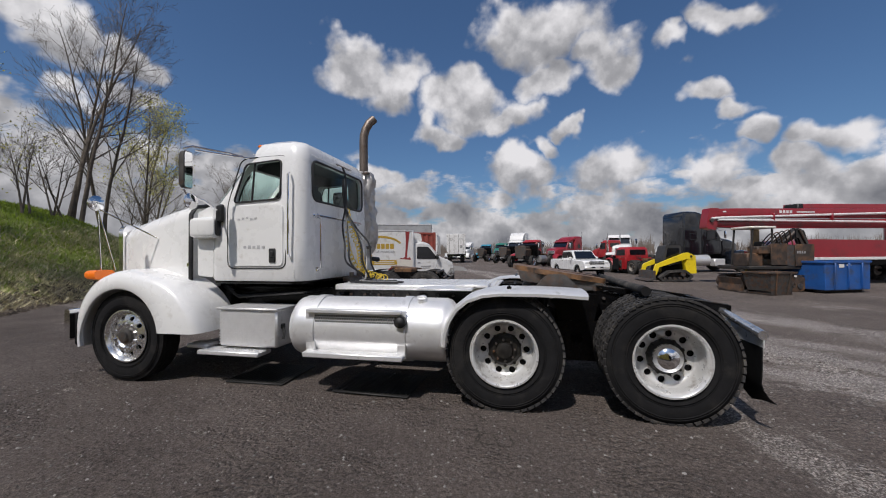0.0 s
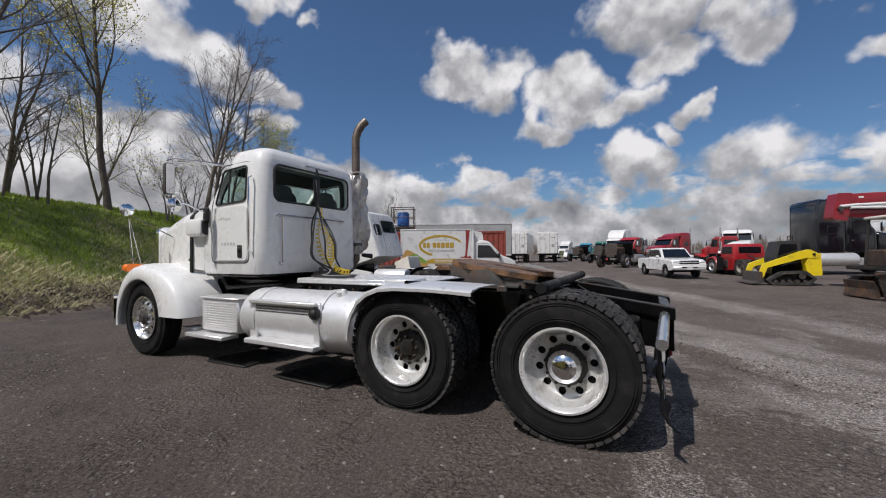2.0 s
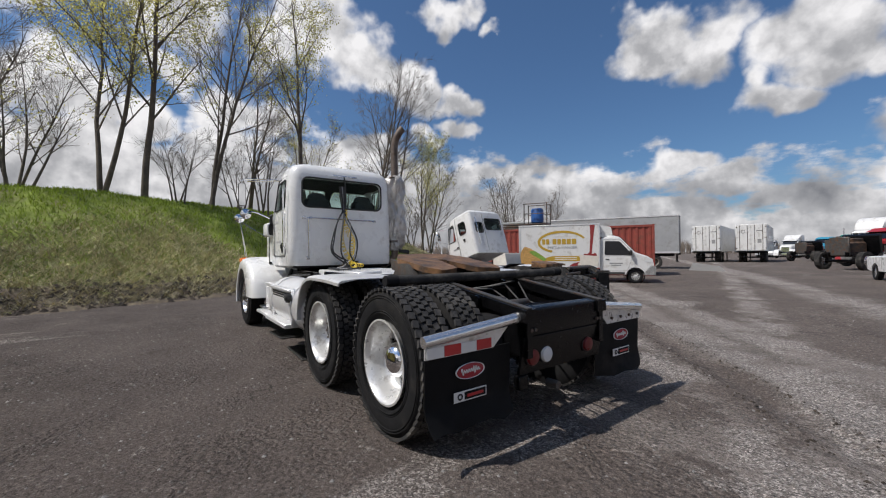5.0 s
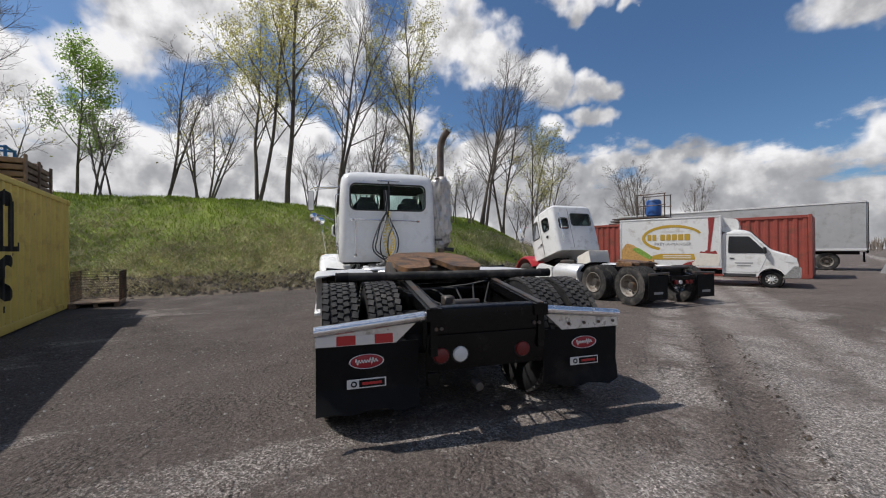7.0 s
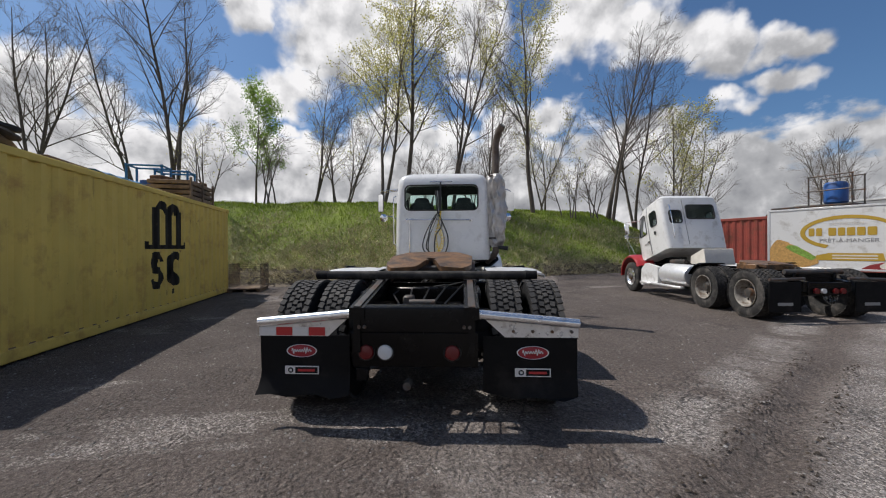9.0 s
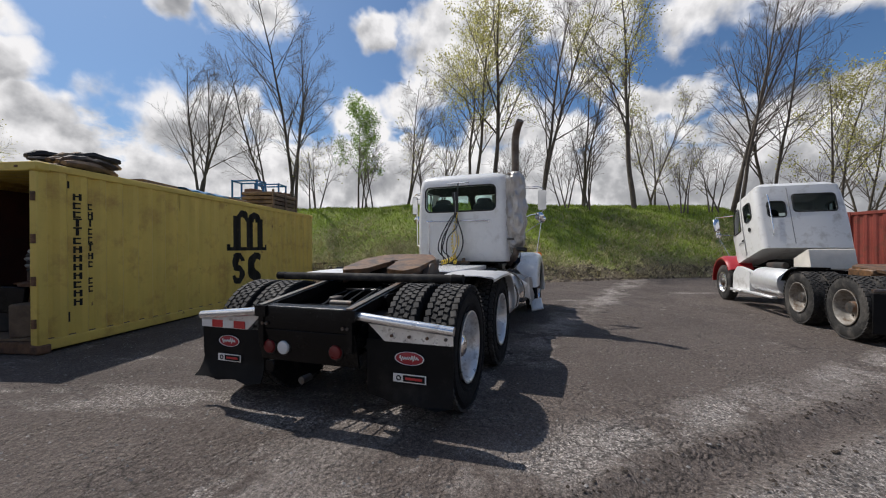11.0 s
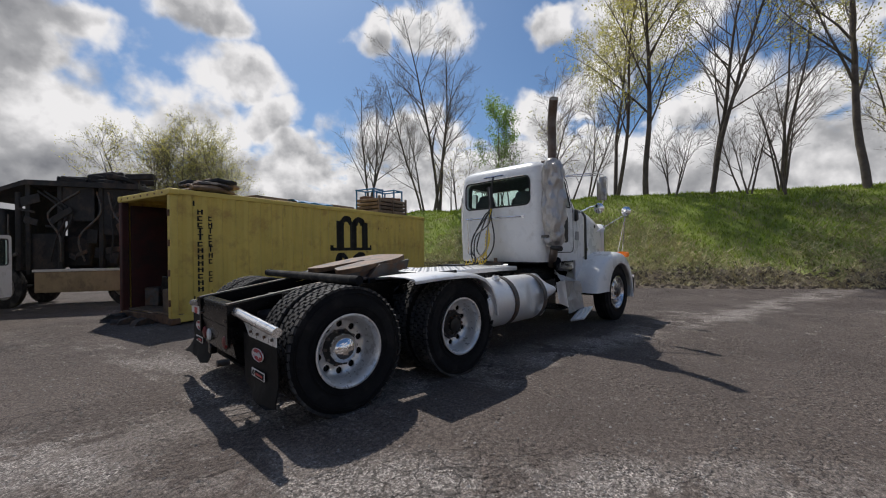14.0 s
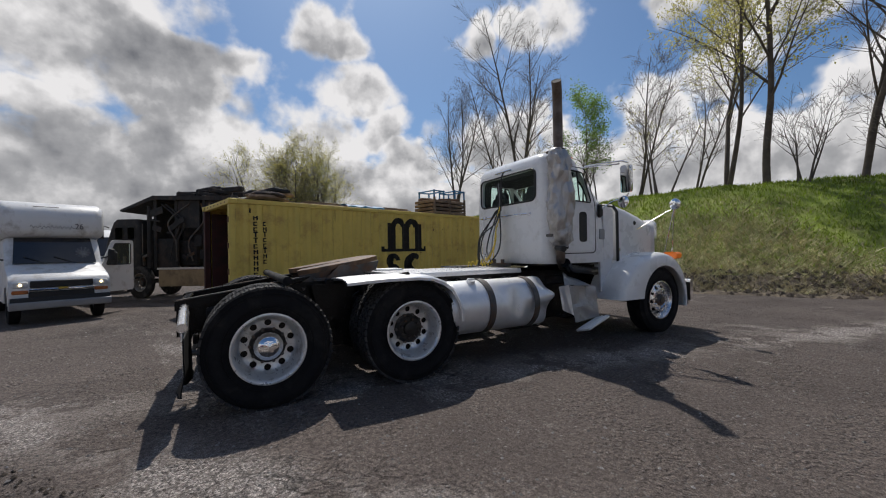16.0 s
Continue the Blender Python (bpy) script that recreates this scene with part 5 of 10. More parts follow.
def build_hood():
    def ring(x, w, zt, zb, r):
        return [(x, a, b) for a, b in rrect(-w, w, zb, zt, r, 6)]
    g = Geo().loft([ring(3.62, 0.86, 2.02, 0.9, 0.16), ring(3.66, 0.865, 2.025, 0.9, 0.17), ring(4.0, 0.82, 1.975, 0.9, 0.2), ring(4.4, 0.74, 1.90, 0.85, 0.22),
                    ring(4.72, 0.66, 1.82, 0.8, 0.2), ring(4.84, 0.62, 1.77, 0.8, 0.16), ring(4.88, 0.58, 1.72, 0.82, 0.12)])
    hood = part("bonnet", g, M_WHITE, truck)
    hood.matrix_local = Matrix.Translation((0, 0.005, 0.02)) @ Matrix.Diagonal((1, 0.925, 0.968, 1))
    part("grille_shell", Geo().loft([[(x, a, b) for a, b in rrect(-w, w, 0.85, zt, 0.1, 4)] for x, w, zt in ((4.86, 0.60, 1.79), (4.93, 0.60, 1.79), (4.95, 0.56, 1.75))]), M_CHROME, truck, "polished grille surround")
    grille = part("grille", Geo().box((4.95, 0, 1.28), (0.02, 0.98, 0.8), 0.01), M_BLACK, truck)
    for k in range(9):
        part("grille_bar", Geo().box((4.965, -0.44 + 0.11 * k, 1.28), (0.012, 0.016, 0.8), 0.004), M_CHROME, grille)
    part("front_bumper", Geo().prism(round_poly([(4.92, 0.42), (5.0, 0.42), (5.0, 0.78), (4.92, 0.78)], 0.03), "y", -1.15, 1.15), M_CHROME, truck)
    part("bonnet_emblem", Geo().lathe([(0.035, 0.0), (0.035, 0.008), (0.02, 0.012), (0, 0.012)], "y", (4.12, -0.835, 1.74), 18).warp(lambda p: Vector((p.x, -1.63 - p.y, p.z))), M_TRIM, hood)
    pieces("bonnet_edge_seal", [Geo().tube([(3.60, s * 0.60, 2.035), (3.60, s * 0.80, 2.0), (3.605, s * 0.868, 1.90), (3.605, s * 0.872, 1.3), (3.605, s * 0.872, 0.95)], 0.026, 6) for s in (1, -1)], M_TRIM, hood)
    pieces("bonnet_latch", [Geo().box((3.62, s * 0.885, z), (0.05, 0.02, 0.05), 0.006) for s in (1, -1) for z in (1.30, 1.02)], M_CHROME, hood)
    for s in (1, -1):
        rings = []
        for i in range(33):
            t = -14 + (192 + 14) * i / 32
            a = radians(t)
            k = smooth(100, 185, t)
            f = smooth(30, -14, t)
            Ri = 0.515 + 0.04 * f
            Ro = 0.665 + 0.06 * math.sin(max(0.0, min(math.pi, a))) + 0.34 * k
            yi = 0.60
            def P(r, y):
                x, z = 4.17 + r * math.cos(a), 0.51 + r * math.sin(a)
                return (x, s * y, max(z, 0.56) if t > 150 else z)
            rings.append([P(Ro, yi), P(Ro, 0.98), P(Ro - 0.01, 1.09), P(Ro - 0.035, 1.155), P(Ro - 0.08, 1.185), P(Ri + 0.02, 1.20), P(Ri, 1.19), P(Ri, 1.16), P(Ri + 0.03, 1.15), P(Ro - 0.10, 1.14), P(Ro - 0.05, 1.05), P(Ro - 0.035, yi)])
        part("front_fender", Geo().loft(rings), M_WHITE, truck, angle=50)
        part("fender_lamp", Geo().loft([[(x - 0.06, s * (1.04 + a * 1.0), 1.17 + b) for a, b in rrect(-0.11 * k, 0.11 * k, -0.05 * k, 0.055 * k, 0.04 * k, 3)] for x, k in ((4.62, 1.0), (4.74, 1.0), (4.80, 0.8), (4.82, 0.4))]), M_AMBER, truck, "amber turn lamp in the fender")
        part("fender_flap", Geo().box((4.82, s * 0.98, 0.56), (0.03, 0.36, 0.36), 0.01), M_FLAP, truck)
        part("inner_arch", Geo().prism([(3.75, 0.75), (4.65, 0.75), (4.65, 1.1), (4.2, 1.2), (3.75, 1.1)], "y", s * 0.55, s * 0.58), M_BLACK, truck)
        # mirrors: tall mirror on arms, round mirror below, fender mirror on a tripod
        m = pieces("mirror_arm", [Geo().tube([(2.98, s * 0.90, 2.585), (3.05, s * 1.05, 2.595), (3.22, s * 1.38, 2.60), (3.25, s * 1.46, 2.56)], 0.011, 6), Geo().tube([(2.90, s * 0.90, 2.56), (3.2, s * 1.36, 2.56)], 0.009, 6),
                                       Geo().tube([(3.25, s * 0.97, 1.93), (3.25, s * 1.20, 2.03), (3.25, s * 1.42, 2.06), (3.25, s * 1.46, 2.12)], 0.011, 6)], M_CHROME, cab_body)
        hd = part("mirror_head", Geo().loft([[(x, s * (1.44 + a * k), 2.33 + b * k) for a, b in rrect(-0.085 if s < 0 else -0.058, 0.085 if s < 0 else 0.058, -0.20, 0.20, 0.03, 3)] for x, k in ((3.215, 1.0), (3.26, 1.0), (3.285, 0.86), (3.295, 0.6))]), M_STEEL if s > 0 else M_CHROME, m, "tall wing mirror in a metal housing")
        part("mirror_glass", Geo().prism([(s * 1.44 + a, 2.33 + b) for a, b in rrect(-0.075 if s < 0 else -0.05, 0.075 if s < 0 else 0.05, -0.19, 0.19, 0.02, 3)], "x", 3.208, 3.213), M_MIRROR, m)
        part("round_mirror", Geo().lathe([(0.0, -0.02), (0.06, -0.012), (0.088, 0.0), (0.09, 0.012), (0.07, 0.035), (0.0, 0.05)], "x", (3.23, s * 1.38, 2.0), 22), M_CHROME, m)
        t = pieces("tripod_arm", [Geo().tube([p, (4.50, s * 1.16, 1.92)], 0.007, 6) for p in ((4.60, s * 1.05, 1.19), (4.38, s * 1.06, 1.22), (4.15, s * 0.75, 1.60))], M_CHROME, truck)
        part("fender_mirror", Geo().lathe([(0.0, -0.02), (0.05, -0.016), (0.086, 0.0), (0.088, 0.012), (0.07, 0.05), (0.0, 0.065)], "x", (4.50, s * 1.17, 1.98), 22), M_CHROME, t, "round chrome fender mirror")
        part("mirror_face", Geo().lathe([(0.0, -0.024), (0.05, -0.021), (0.082, -0.004), (0.082, 0.0)], "x", (4.50, s * 1.17, 1.98), 22), M_MIRROR, t)


build_hood()


def build_chassis():
    for s in (1, -1):
        part("frame_rail", Geo().prism([(-1.15, 0.72), (4.75, 0.72), (4.75, 1.0), (-0.95, 1.0), (-2.05, 0.80), (-2.05, 0.56), (-1.6, 0.62)], "y", s * 0.39, s * 0.44), M_BLACK, truck)
        # sloping tail plate with bright rubbed edge
        part("tail_ramp", Geo().prism([(-0.95, 1.02), (-0.88, 1.06), (-2.06, 0.885), (-2.06, 0.80), (-1.3, 0.93)], "y", s * 0.36, s * 0.47), M_BLACK, truck)
        part("ramp_wear_strip", Geo().prism([(-0.93, 1.055), (-0.93, 1.062), (-2.05, 0.895), (-2.05, 0.888)], "y", s * 0.39, s * 0.44), M_STEEL, truck)
        pieces("frame_bolt", [Geo().cyl((x, s * 0.44, z), (x, s * 0.462, z), 0.016, n=6) for x in np.arange(-1.8, 2.0, 0.17) for z in (0.8, 0.93) if not (z > 0.9 and x < -1.1)], M_STEEL, truck, angle=0)
        # rear axle suspension and brake pots
        for ax in (0.0, -1.34):
            part("spring_hanger", Geo().prism(round_poly([(ax + 0.32, 0.95), (ax + 0.18, 0.5), (ax - 0.18, 0.5), (ax - 0.3, 0.95)], 0.05), "y", s * 0.46, s * 0.50), M_BLACK, truck)
            part("air_spring", Geo().lathe([(0.10, 0.0), (0.13, 0.03), (0.13, 0.13), (0.12, 0.15), (0.13, 0.17), (0.13, 0.27), (0.1, 0.3)], "z", (ax - 0.35, s * 0.46, 0.52), 20), M_RUBBER, truck)
            part("brake_chamber", Geo().lathe([(0.06, 0), (0.09, 0.02), (0.09, 0.1), (0.095, 0.12), (0.09, 0.14), (0.09, 0.22), (0.05, 0.24)], "x", (ax + 0.15, s * 0.42, 0.62), 16), M_BLACK, truck)
        part("brake_hoses", Geo().tube([(-0.2, s * 0.40, 0.95), (-0.5, s * 0.5, 0.8), (-0.75, s * 0.52, 0.62), (-1.1, s * 0.46, 0.75), (-1.3, s * 0.42, 0.66)], 0.012, 6), M_HOSE, truck)
    for ax in (0.0, -1.34):
        axle = part("axle", Geo().cyl((ax, -0.95, 0.507), (ax, 0.95, 0.507), 0.065, n=14), M_BLACK, truck)
        part("differential", Geo().lathe([(0.05, -0.22), (0.14, -0.18), (0.20, -0.05), (0.20, 0.08), (0.12, 0.2), (0.05, 0.24)], "x", (ax, 0.0, 0.53), 20), M_BLACK, axle)
        for y, s in ((1.018, 1), (-1.018, -1)):
            drive_wheel(truck, ax, y, s, cap=ax < -1, nutmat=M_STEEL if s < 0 else None)
            inner_wheel(truck, ax, s * 0.695, s)
    # suspension, with black masses added to make the wheel gap dark like deep shade
    for s in (1, -1):
        part("walking_beam", Geo().prism(round_poly([(0.12, 0.40), (-0.40, 0.34), (-0.94, 0.34), (-1.46, 0.40), (-1.46, 0.60), (-0.90, 0.72), (-0.44, 0.72), (0.12, 0.60)], 0.05, 3), "y", s * 0.50, s * 0.60), M_BLACK, truck)
        part("saddle", Geo().prism(round_poly([(-0.52, 0.66), (-0.82, 0.66), (-0.90, 0.98), (-0.44, 0.98)], 0.04), "y", s * 0.45, s * 0.58), M_BLACK, truck)
        part("shock_absorber", Geo().cyl((-0.30, s * 0.64, 0.46), (-0.36, s * 0.60, 0.94), 0.035, n=10).cyl((-0.32, s * 0.63, 0.66), (-0.36, s * 0.60, 0.94), 0.048, n=12), M_BLACK, truck)
    part("cross_shaft", Geo().cyl((-0.67, -0.6, 0.56), (-0.67, 0.6, 0.56), 0.06, n=12), M_BLACK, truck)
    part("drive_shaft", Geo().cyl((0.1, 0, 0.58), (3.0, 0, 0.72), 0.05, n=12), M_BLACK, truck)
    part("front_axle", Geo().cyl((4.2, -0.85, 0.45), (4.2, 0.85, 0.45), 0.05, n=10).box((4.2, 0.5, 0.55), (1.1, 0.09, 0.05)).box((4.2, -0.5, 0.55), (1.1, 0.09, 0.05)), M_BLACK, truck)
    for y, s in ((1.01, 1), (-1.01, -1)):
        steer_wheel(truck, 4.15, y, s)
    part("engine_block", Geo().box((3.95, 0, 1.0), (1.3, 0.7, 0.75), 0.08).box((3.0, 0, 0.85), (0.8, 0.5, 0.5), 0.1).cyl((3.3, 0.3, 0.8), (3.3, 0.3, 1.2), 0.12, n=12), M_BLACK, truck)
    part("battery_box", Geo().box((2.72, -0.2, 0.78), (0.6, 0.5, 0.3), 0.03), M_BLACK, truck)
    pieces("under_cab_pipe", [Geo().tube([(3.4, 0.5, 1.0), (3.1, 0.62, 0.9), (2.5, 0.6, 0.95), (2.1, 0.55, 0.98)], 0.03, 8), Geo().tube([(3.4, -0.6, 0.95), (2.9, -0.75, 1.0), (2.5, -0.85, 1.02), (2.32, -0.95, 1.12)], 0.065, 10)], M_BLACK, truck)
    # cross members seen through the open tail
    for x in (-0.55, -1.0, -1.66):
        part("cross_member", Geo().box((x, 0, 0.86 if x > -1.5 else 0.78), (0.10, 0.78, 0.14), 0.015), M_BLACK, truck)
    part("torque_rods", Geo().tube([(-1.9, 0.3, 0.68), (-1.45, 0.02, 0.72), (-1.05, -0.3, 0.76)], 0.025, 8).tube([(-1.75, -0.33, 0.70), (-1.4, 0.05, 0.74)], 0.02, 8), M_STEEL, truck)
    part("air_valve", Geo().box((-1.45, 0.12, 0.86), (0.12, 0.09, 0.08), 0.012).cyl((-1.55, 0.1, 0.85), (-1.55, -0.12, 0.85), 0.03, n=10), M_STEEL, truck)
    pieces("air_line", [Geo().tube([(-0.9, 0.25 - 0.1 * k, 0.92), (-1.2, 0.3 - 0.17 * k, 0.88 + 0.03 * k), (-1.5, 0.2 - 0.1 * k, 0.84), (-1.9, 0.26 - 0.13 * k, 0.76)], 0.008, 5) for k in range(5)], M_HOSE, truck)
    # tail: rounded gussets, closing beam, sloping lamp panel, lamps
    for s in (1, -1):
        inner = [(-1.97 + 0.34 * (1 - math.sin(u)), s * (0.39 - 0.30 * (1 - math.cos(u)))) for u in np.linspace(0, math.pi / 2, 8)]
        part("tail_gusset", Geo().prism([(-1.97, s * 0.39)] + inner, "z", 0.80, 0.835), M_BLACK, truck)
    tail = part("tail_beam", Geo().prism(round_poly([(-1.96, 0.70), (-2.04, 0.70), (-2.04, 0.885), (-1.96, 0.90)], 0.015), "y", -0.44, 0.44), M_BLACK, truck)
    pieces("tail_bolt", [Geo().cyl((-2.04, y, z), (-2.055, y, z), 0.014, n=6) for y in (-0.40, -0.36, 0.36, 0.40) for z in (0.745,)] + [Geo().cyl((-2.04, s * 0.41, 0.86), (-2.055, s * 0.41, 0.86), 0.012, n=6) for s in (1, -1)], M_STEEL, tail, angle=0)
    lamp = part("lamp_panel", Geo().prism(round_poly([(-2.02, 0.70), (-2.04, 0.70), (-1.99, 0.44), (-1.97, 0.44)], 0.006), "y", -0.46, 0.46), M_BLACK, truck)
    def lamp_disc(y, mt, r=0.055):
        part("tail_lamp", Geo().lathe([(r, 0.0), (r, -0.012), (r * 0.9, -0.022), (r * 0.5, -0.028), (0, -0.03)], "x", (-2.012, y, 0.555), 22), mt, lamp)
        part("lamp_ring", Geo().torus((-2.014, y, 0.555), r + 0.006, 0.006, "x", 22, 6), M_TRIM, lamp)
    lamp_disc(0.355, M_REDLENS)
    lamp_disc(0.215, M_CLEARLENS)
    lamp_disc(-0.275, M_REDLENS)
    part("bracket_plate", Geo().box((-1.95, 0.40, 0.38), (0.06, 0.09, 0.10), 0.008), M_BLACK, truck)
    part("tow_pin", Geo().cyl((-2.0, 0.06, 0.30), (-1.9, 0.06, 0.30), 0.03, n=12), M_STEEL, truck)
    # flaps with their chrome hanger tubes
    for s in (1, -1):
        h = part("flap_hanger", Geo().tube([(-2.12, s * 0.42, 0.835), (-2.11, s * 0.60, 0.815), (-2.075, s * 1.195, 0.755)], 0.036, 14), M_POLISHED, truck, "chrome mud flap hanger tube")
        h.matrix_local = Matrix.Translation((0.13, 0, 0))
        part("hanger_plate", Geo().prism([(s * 0.50, 0.80), (s * 1.19, 0.735), (s * 1.19, 0.655), (s * 0.66, 0.655)], "x", -2.085, -2.075), M_RIMWHITE, h)
        if s > 0:
            for k in range(4):
                y0 = 1.18 - 0.125 * k
                part("reflective_tape", Geo().prism([(y0, 0.66), (y0 - 0.122, 0.66), (y0 - 0.122, 0.722), (y0, 0.722)], "x", -2.092, -2.087), M_REFL_WHITE if k % 2 == 0 else M_REFL_RED, h)
        else:
            pieces("hanger_bolt", [Geo().cyl((-2.085, -y, 0.70), (-2.10, -y, 0.70), 0.012, n=6) for y in (0.72, 0.86, 1.0, 1.14)], M_STEEL, h, angle=0)
        rows = []
        for i in range(9):
            z = 0.66 - 0.44 * i / 8
            bow = 0.02 * (i / 8) ** 2
            curl = max(0.0, (i - 5) / 3) ** 1.3 * (0.085 if s > 0 else 0.05)
            ys = (0.50, 0.62, 0.74, 0.85, 0.97, 1.08, 1.185)
            ripple = [0.034 * max(0.0, (i - 4) / 4) ** 2 * math.sin(9.0 * y + 1.3 * s + 0.5 * i) for y in ys]
            xs = [-2.075 - 0.007 * math.sin(math.pi * (y - 0.5) / 0.685) + bow - curl * (0.45 + 0.75 * (y - 0.5) / 0.685) + r for y, r in zip(ys, ripple)]
            ragged = [z + (0.020 * math.sin(17 * y + s) if i == 8 else 0.0) for y in ys]
            rows.append([(x, s * y, q) for x, y, q in zip(xs, ys, ragged)] + [(x + 0.009, s * y, q) for x, y, q in list(zip(xs, ys, ragged))[::-1]])
        f = part("mud_flap", Geo().loft(rows), M_FLAP, truck, "black rubber mud flap")
        f.matrix_local = Matrix.Translation((0.13, 0, 0))
        part("oval_badge", Geo().lathe([(0.0, -0.004), (0.10, -0.003), (0.112, 0.0), (0.112, 0.004), (0.0, 0.004)], "x", (0, 0, 0), 26).warp(lambda p: Vector((p.x - 2.088, s * 0.86 + p.y, 0.545 + p.z * 0.42))), M_BADGE, f, "red oval badge on the flap")
        part("badge_rim", Geo().torus((0, 0, 0), 0.112, 0.005, "x", 26, 5).warp(lambda p: Vector((p.x - 2.091, s * 0.86 + p.y, 0.545 + p.z * 0.42))), M_REFL_WHITE, f)
        wave = [(-2.095, s * 0.86 + 0.074 - 0.00148 * k, 0.545 + 0.013 * math.sin(0.50 * k) * (1.7 if k < 14 or 62 < k < 84 else 0.8) + 0.00005 * k) for k in range(0, 101, 2)]
        part("badge_stroke", Geo().tube(wave, 0.0036, 5), M_REFL_WHITE, f)
        part("maker_plate", Geo().box((-2.090, s * 0.86, 0.40), (0.004, 0.26, 0.062), 0.001), M_REFL_WHITE, f)
        part("plate_panel", Geo().box((-2.093, s * 0.86 - 0.035, 0.40), (0.004, 0.17, 0.046), 0.001), M_FLAP, f)
        part("plate_script", Geo().box((-2.096, s * 0.86 - 0.035, 0.40), (0.003, 0.13, 0.018), 0.001), M_REFL_RED, f)
        part("plate_mark", Geo().torus((-2.094, s * 0.86 + 0.085, 0.40), 0.016, 0.005, "x", 12, 5), M_TRIM, f)
    # transverse tube behind the fifth wheel
    tube = part("cross_tube", Geo().cyl((-1.18, -0.95, 1.06), (-1.18, 0.93, 1.06), 0.038, n=20), M_RUBBER_OLD, truck, "dusty grey cross tube")
    for s in (1, -1):
        part("tube_end_cap", Geo().cyl((-1.18, s * 0.93, 1.06), (-1.18, s * 1.02, 1.06), 0.042, 0.037, 16).cyl((-1.18, s * 1.02, 1.06), (-1.18, s * 1.035, 1.06), 0.040, n=16), M_RUBBER, tube)
    # fifth wheel
    fw = part("fifth_wheel_plate", carve(Geo().prism(round_poly([(-0.95, 0.36), (-0.78, 0.44), (-0.28, 0.46), (-0.02, 0.30), (0.02, 0.0), (-0.02, -0.30), (-0.28, -0.46), (-0.78, -0.44), (-0.95, -0.36), (-0.86, -0.12), (-0.50, -0.05), (-0.47, 0.0), (-0.50, 0.05), (-0.86, 0.12)], 0.05, 3), "z", 0, 0.05),
                   [Geo().cyl((-0.44, 0, -0.1), (-0.44, 0, 0.2), 0.05, n=18)], "fifth_wheel_plate", M_RUSTPLATE, 40), None, truck, "rusty greased fifth wheel plate tilted back")
    fw.matrix_local = pose(-0.06, 0, 1.215, 0, -9, 0)
    part("fifth_wheel_skirt", merged([Geo().prism([(-0.9, -0.10), (-0.1, -0.10), (-0.05, 0.0), (-0.93, 0.0)], "y", s * 0.36, s * 0.41) for s in (1, -1)] + [Geo().box((-0.3, 0, -0.06), (0.4, 0.6, 0.06), 0.01)]), M_STEEL, fw)
    part("fifth_wheel_bracket", merged([Geo().prism(round_poly([(-0.75, 1.0), (-0.25, 1.0), (-0.40, 1.17), (-0.58, 1.17)], 0.04), "y", s * 0.42, s * 0.48) for s in (1, -1)] + [Geo().box((-0.5, 0, 1.02), (0.7, 0.95, 0.035), 0.008)]), M_STEEL, truck)
    # deck plate
    deck = part("deck_plate", Geo().box((1.02, 0, 1.035), (1.85, 0.98, 0.02), 0.006).box((0.6, 0.66, 1.03), (0.55, 0.34, 0.02), 0.006).box((0.35, 0.50, 1.055), (0.34, 0.30, 0.03), 0.01), M_ALU, truck, "bright aluminium chequer deck plate")
    ribs = Geo()
    for i in range(26):
        for j in range(13):
            ribs.box((0.14 + 0.07 * i, -0.45 + 0.075 * j, 1.047), (0.034, 0.008, 0.004), 0, Matrix.Rotation(radians(45 if (i + j) % 2 else -45), 3, "Z"))
    part("chequer_pattern", ribs, M_ALU, deck, angle=0)["kind"] = "stuff"
    pieces("deck_edge", [Geo().box((1.02, s * 0.485, 1.01), (1.85, 0.02, 0.05), 0.005) for s in (1, -1)], M_ALU, deck)
    # quarter fenders over the front drive wheels
    for s in (1, -1):
        rings = []
        pts = [(0.555, 0.56), (0.545, 0.67), (0.505, 0.79), (0.43, 0.91), (0.32, 0.995), (0.18, 1.045), (0.02, 1.062), (-0.3, 1.062), (-0.5, 1.055), (-0.70, 1.043)]
        for i, (x, z) in enumerate(pts):
            a, b = Vector(pts[max(0, i - 1)]), Vector(pts[min(len(pts) - 1, i + 1)])
            d = (b - a).normalized()
            nx, nz = -d.y, d.x
            if nz < 0 or (abs(nz) < 0.2 and nx < 0):
                nx, nz = -nx, -nz
            rings.append([(x + nx * o, s * y, z + nz * o) for y, o in ((0.62, 0.0), (0.80, 0.012), (1.05, 0.012), (1.19, 0.0), (1.215, -0.02), (1.215, -0.045), (1.205, -0.045), (1.20, -0.022), (1.05, 0.004), (0.80, 0.004), (0.62, -0.008))])
        q = part("quarter_fender", Geo().loft(rings), M_ALU, truck, "polished aluminium quarter fender", angle=45)
        pieces("fender_bracket", [Geo().tube([(-0.05, s * 0.44, 0.98), (-0.05, s * 0.7, 1.04), (-0.05, s * 1.1, 1.08)], 0.02, 8), Geo().tube([(0.5, s * 0.44, 0.8), (0.53, s * 1.1, 0.78)], 0.018, 8)], M_BLACK, q)
        part("spring_stop", Geo().box((-0.70, s * 0.50, 0.93), (0.09, 0.05, 0.2), 0.01), M_STEEL if s > 0 else M_BLACK, truck)


build_chassis()


def dent(p, spots):
    for c, r, d in spots:
        k = (p - Vector(c)).length / r
        if k < 1:
            p = p + Vector(d) * (1 - k * k) ** 2
    return p


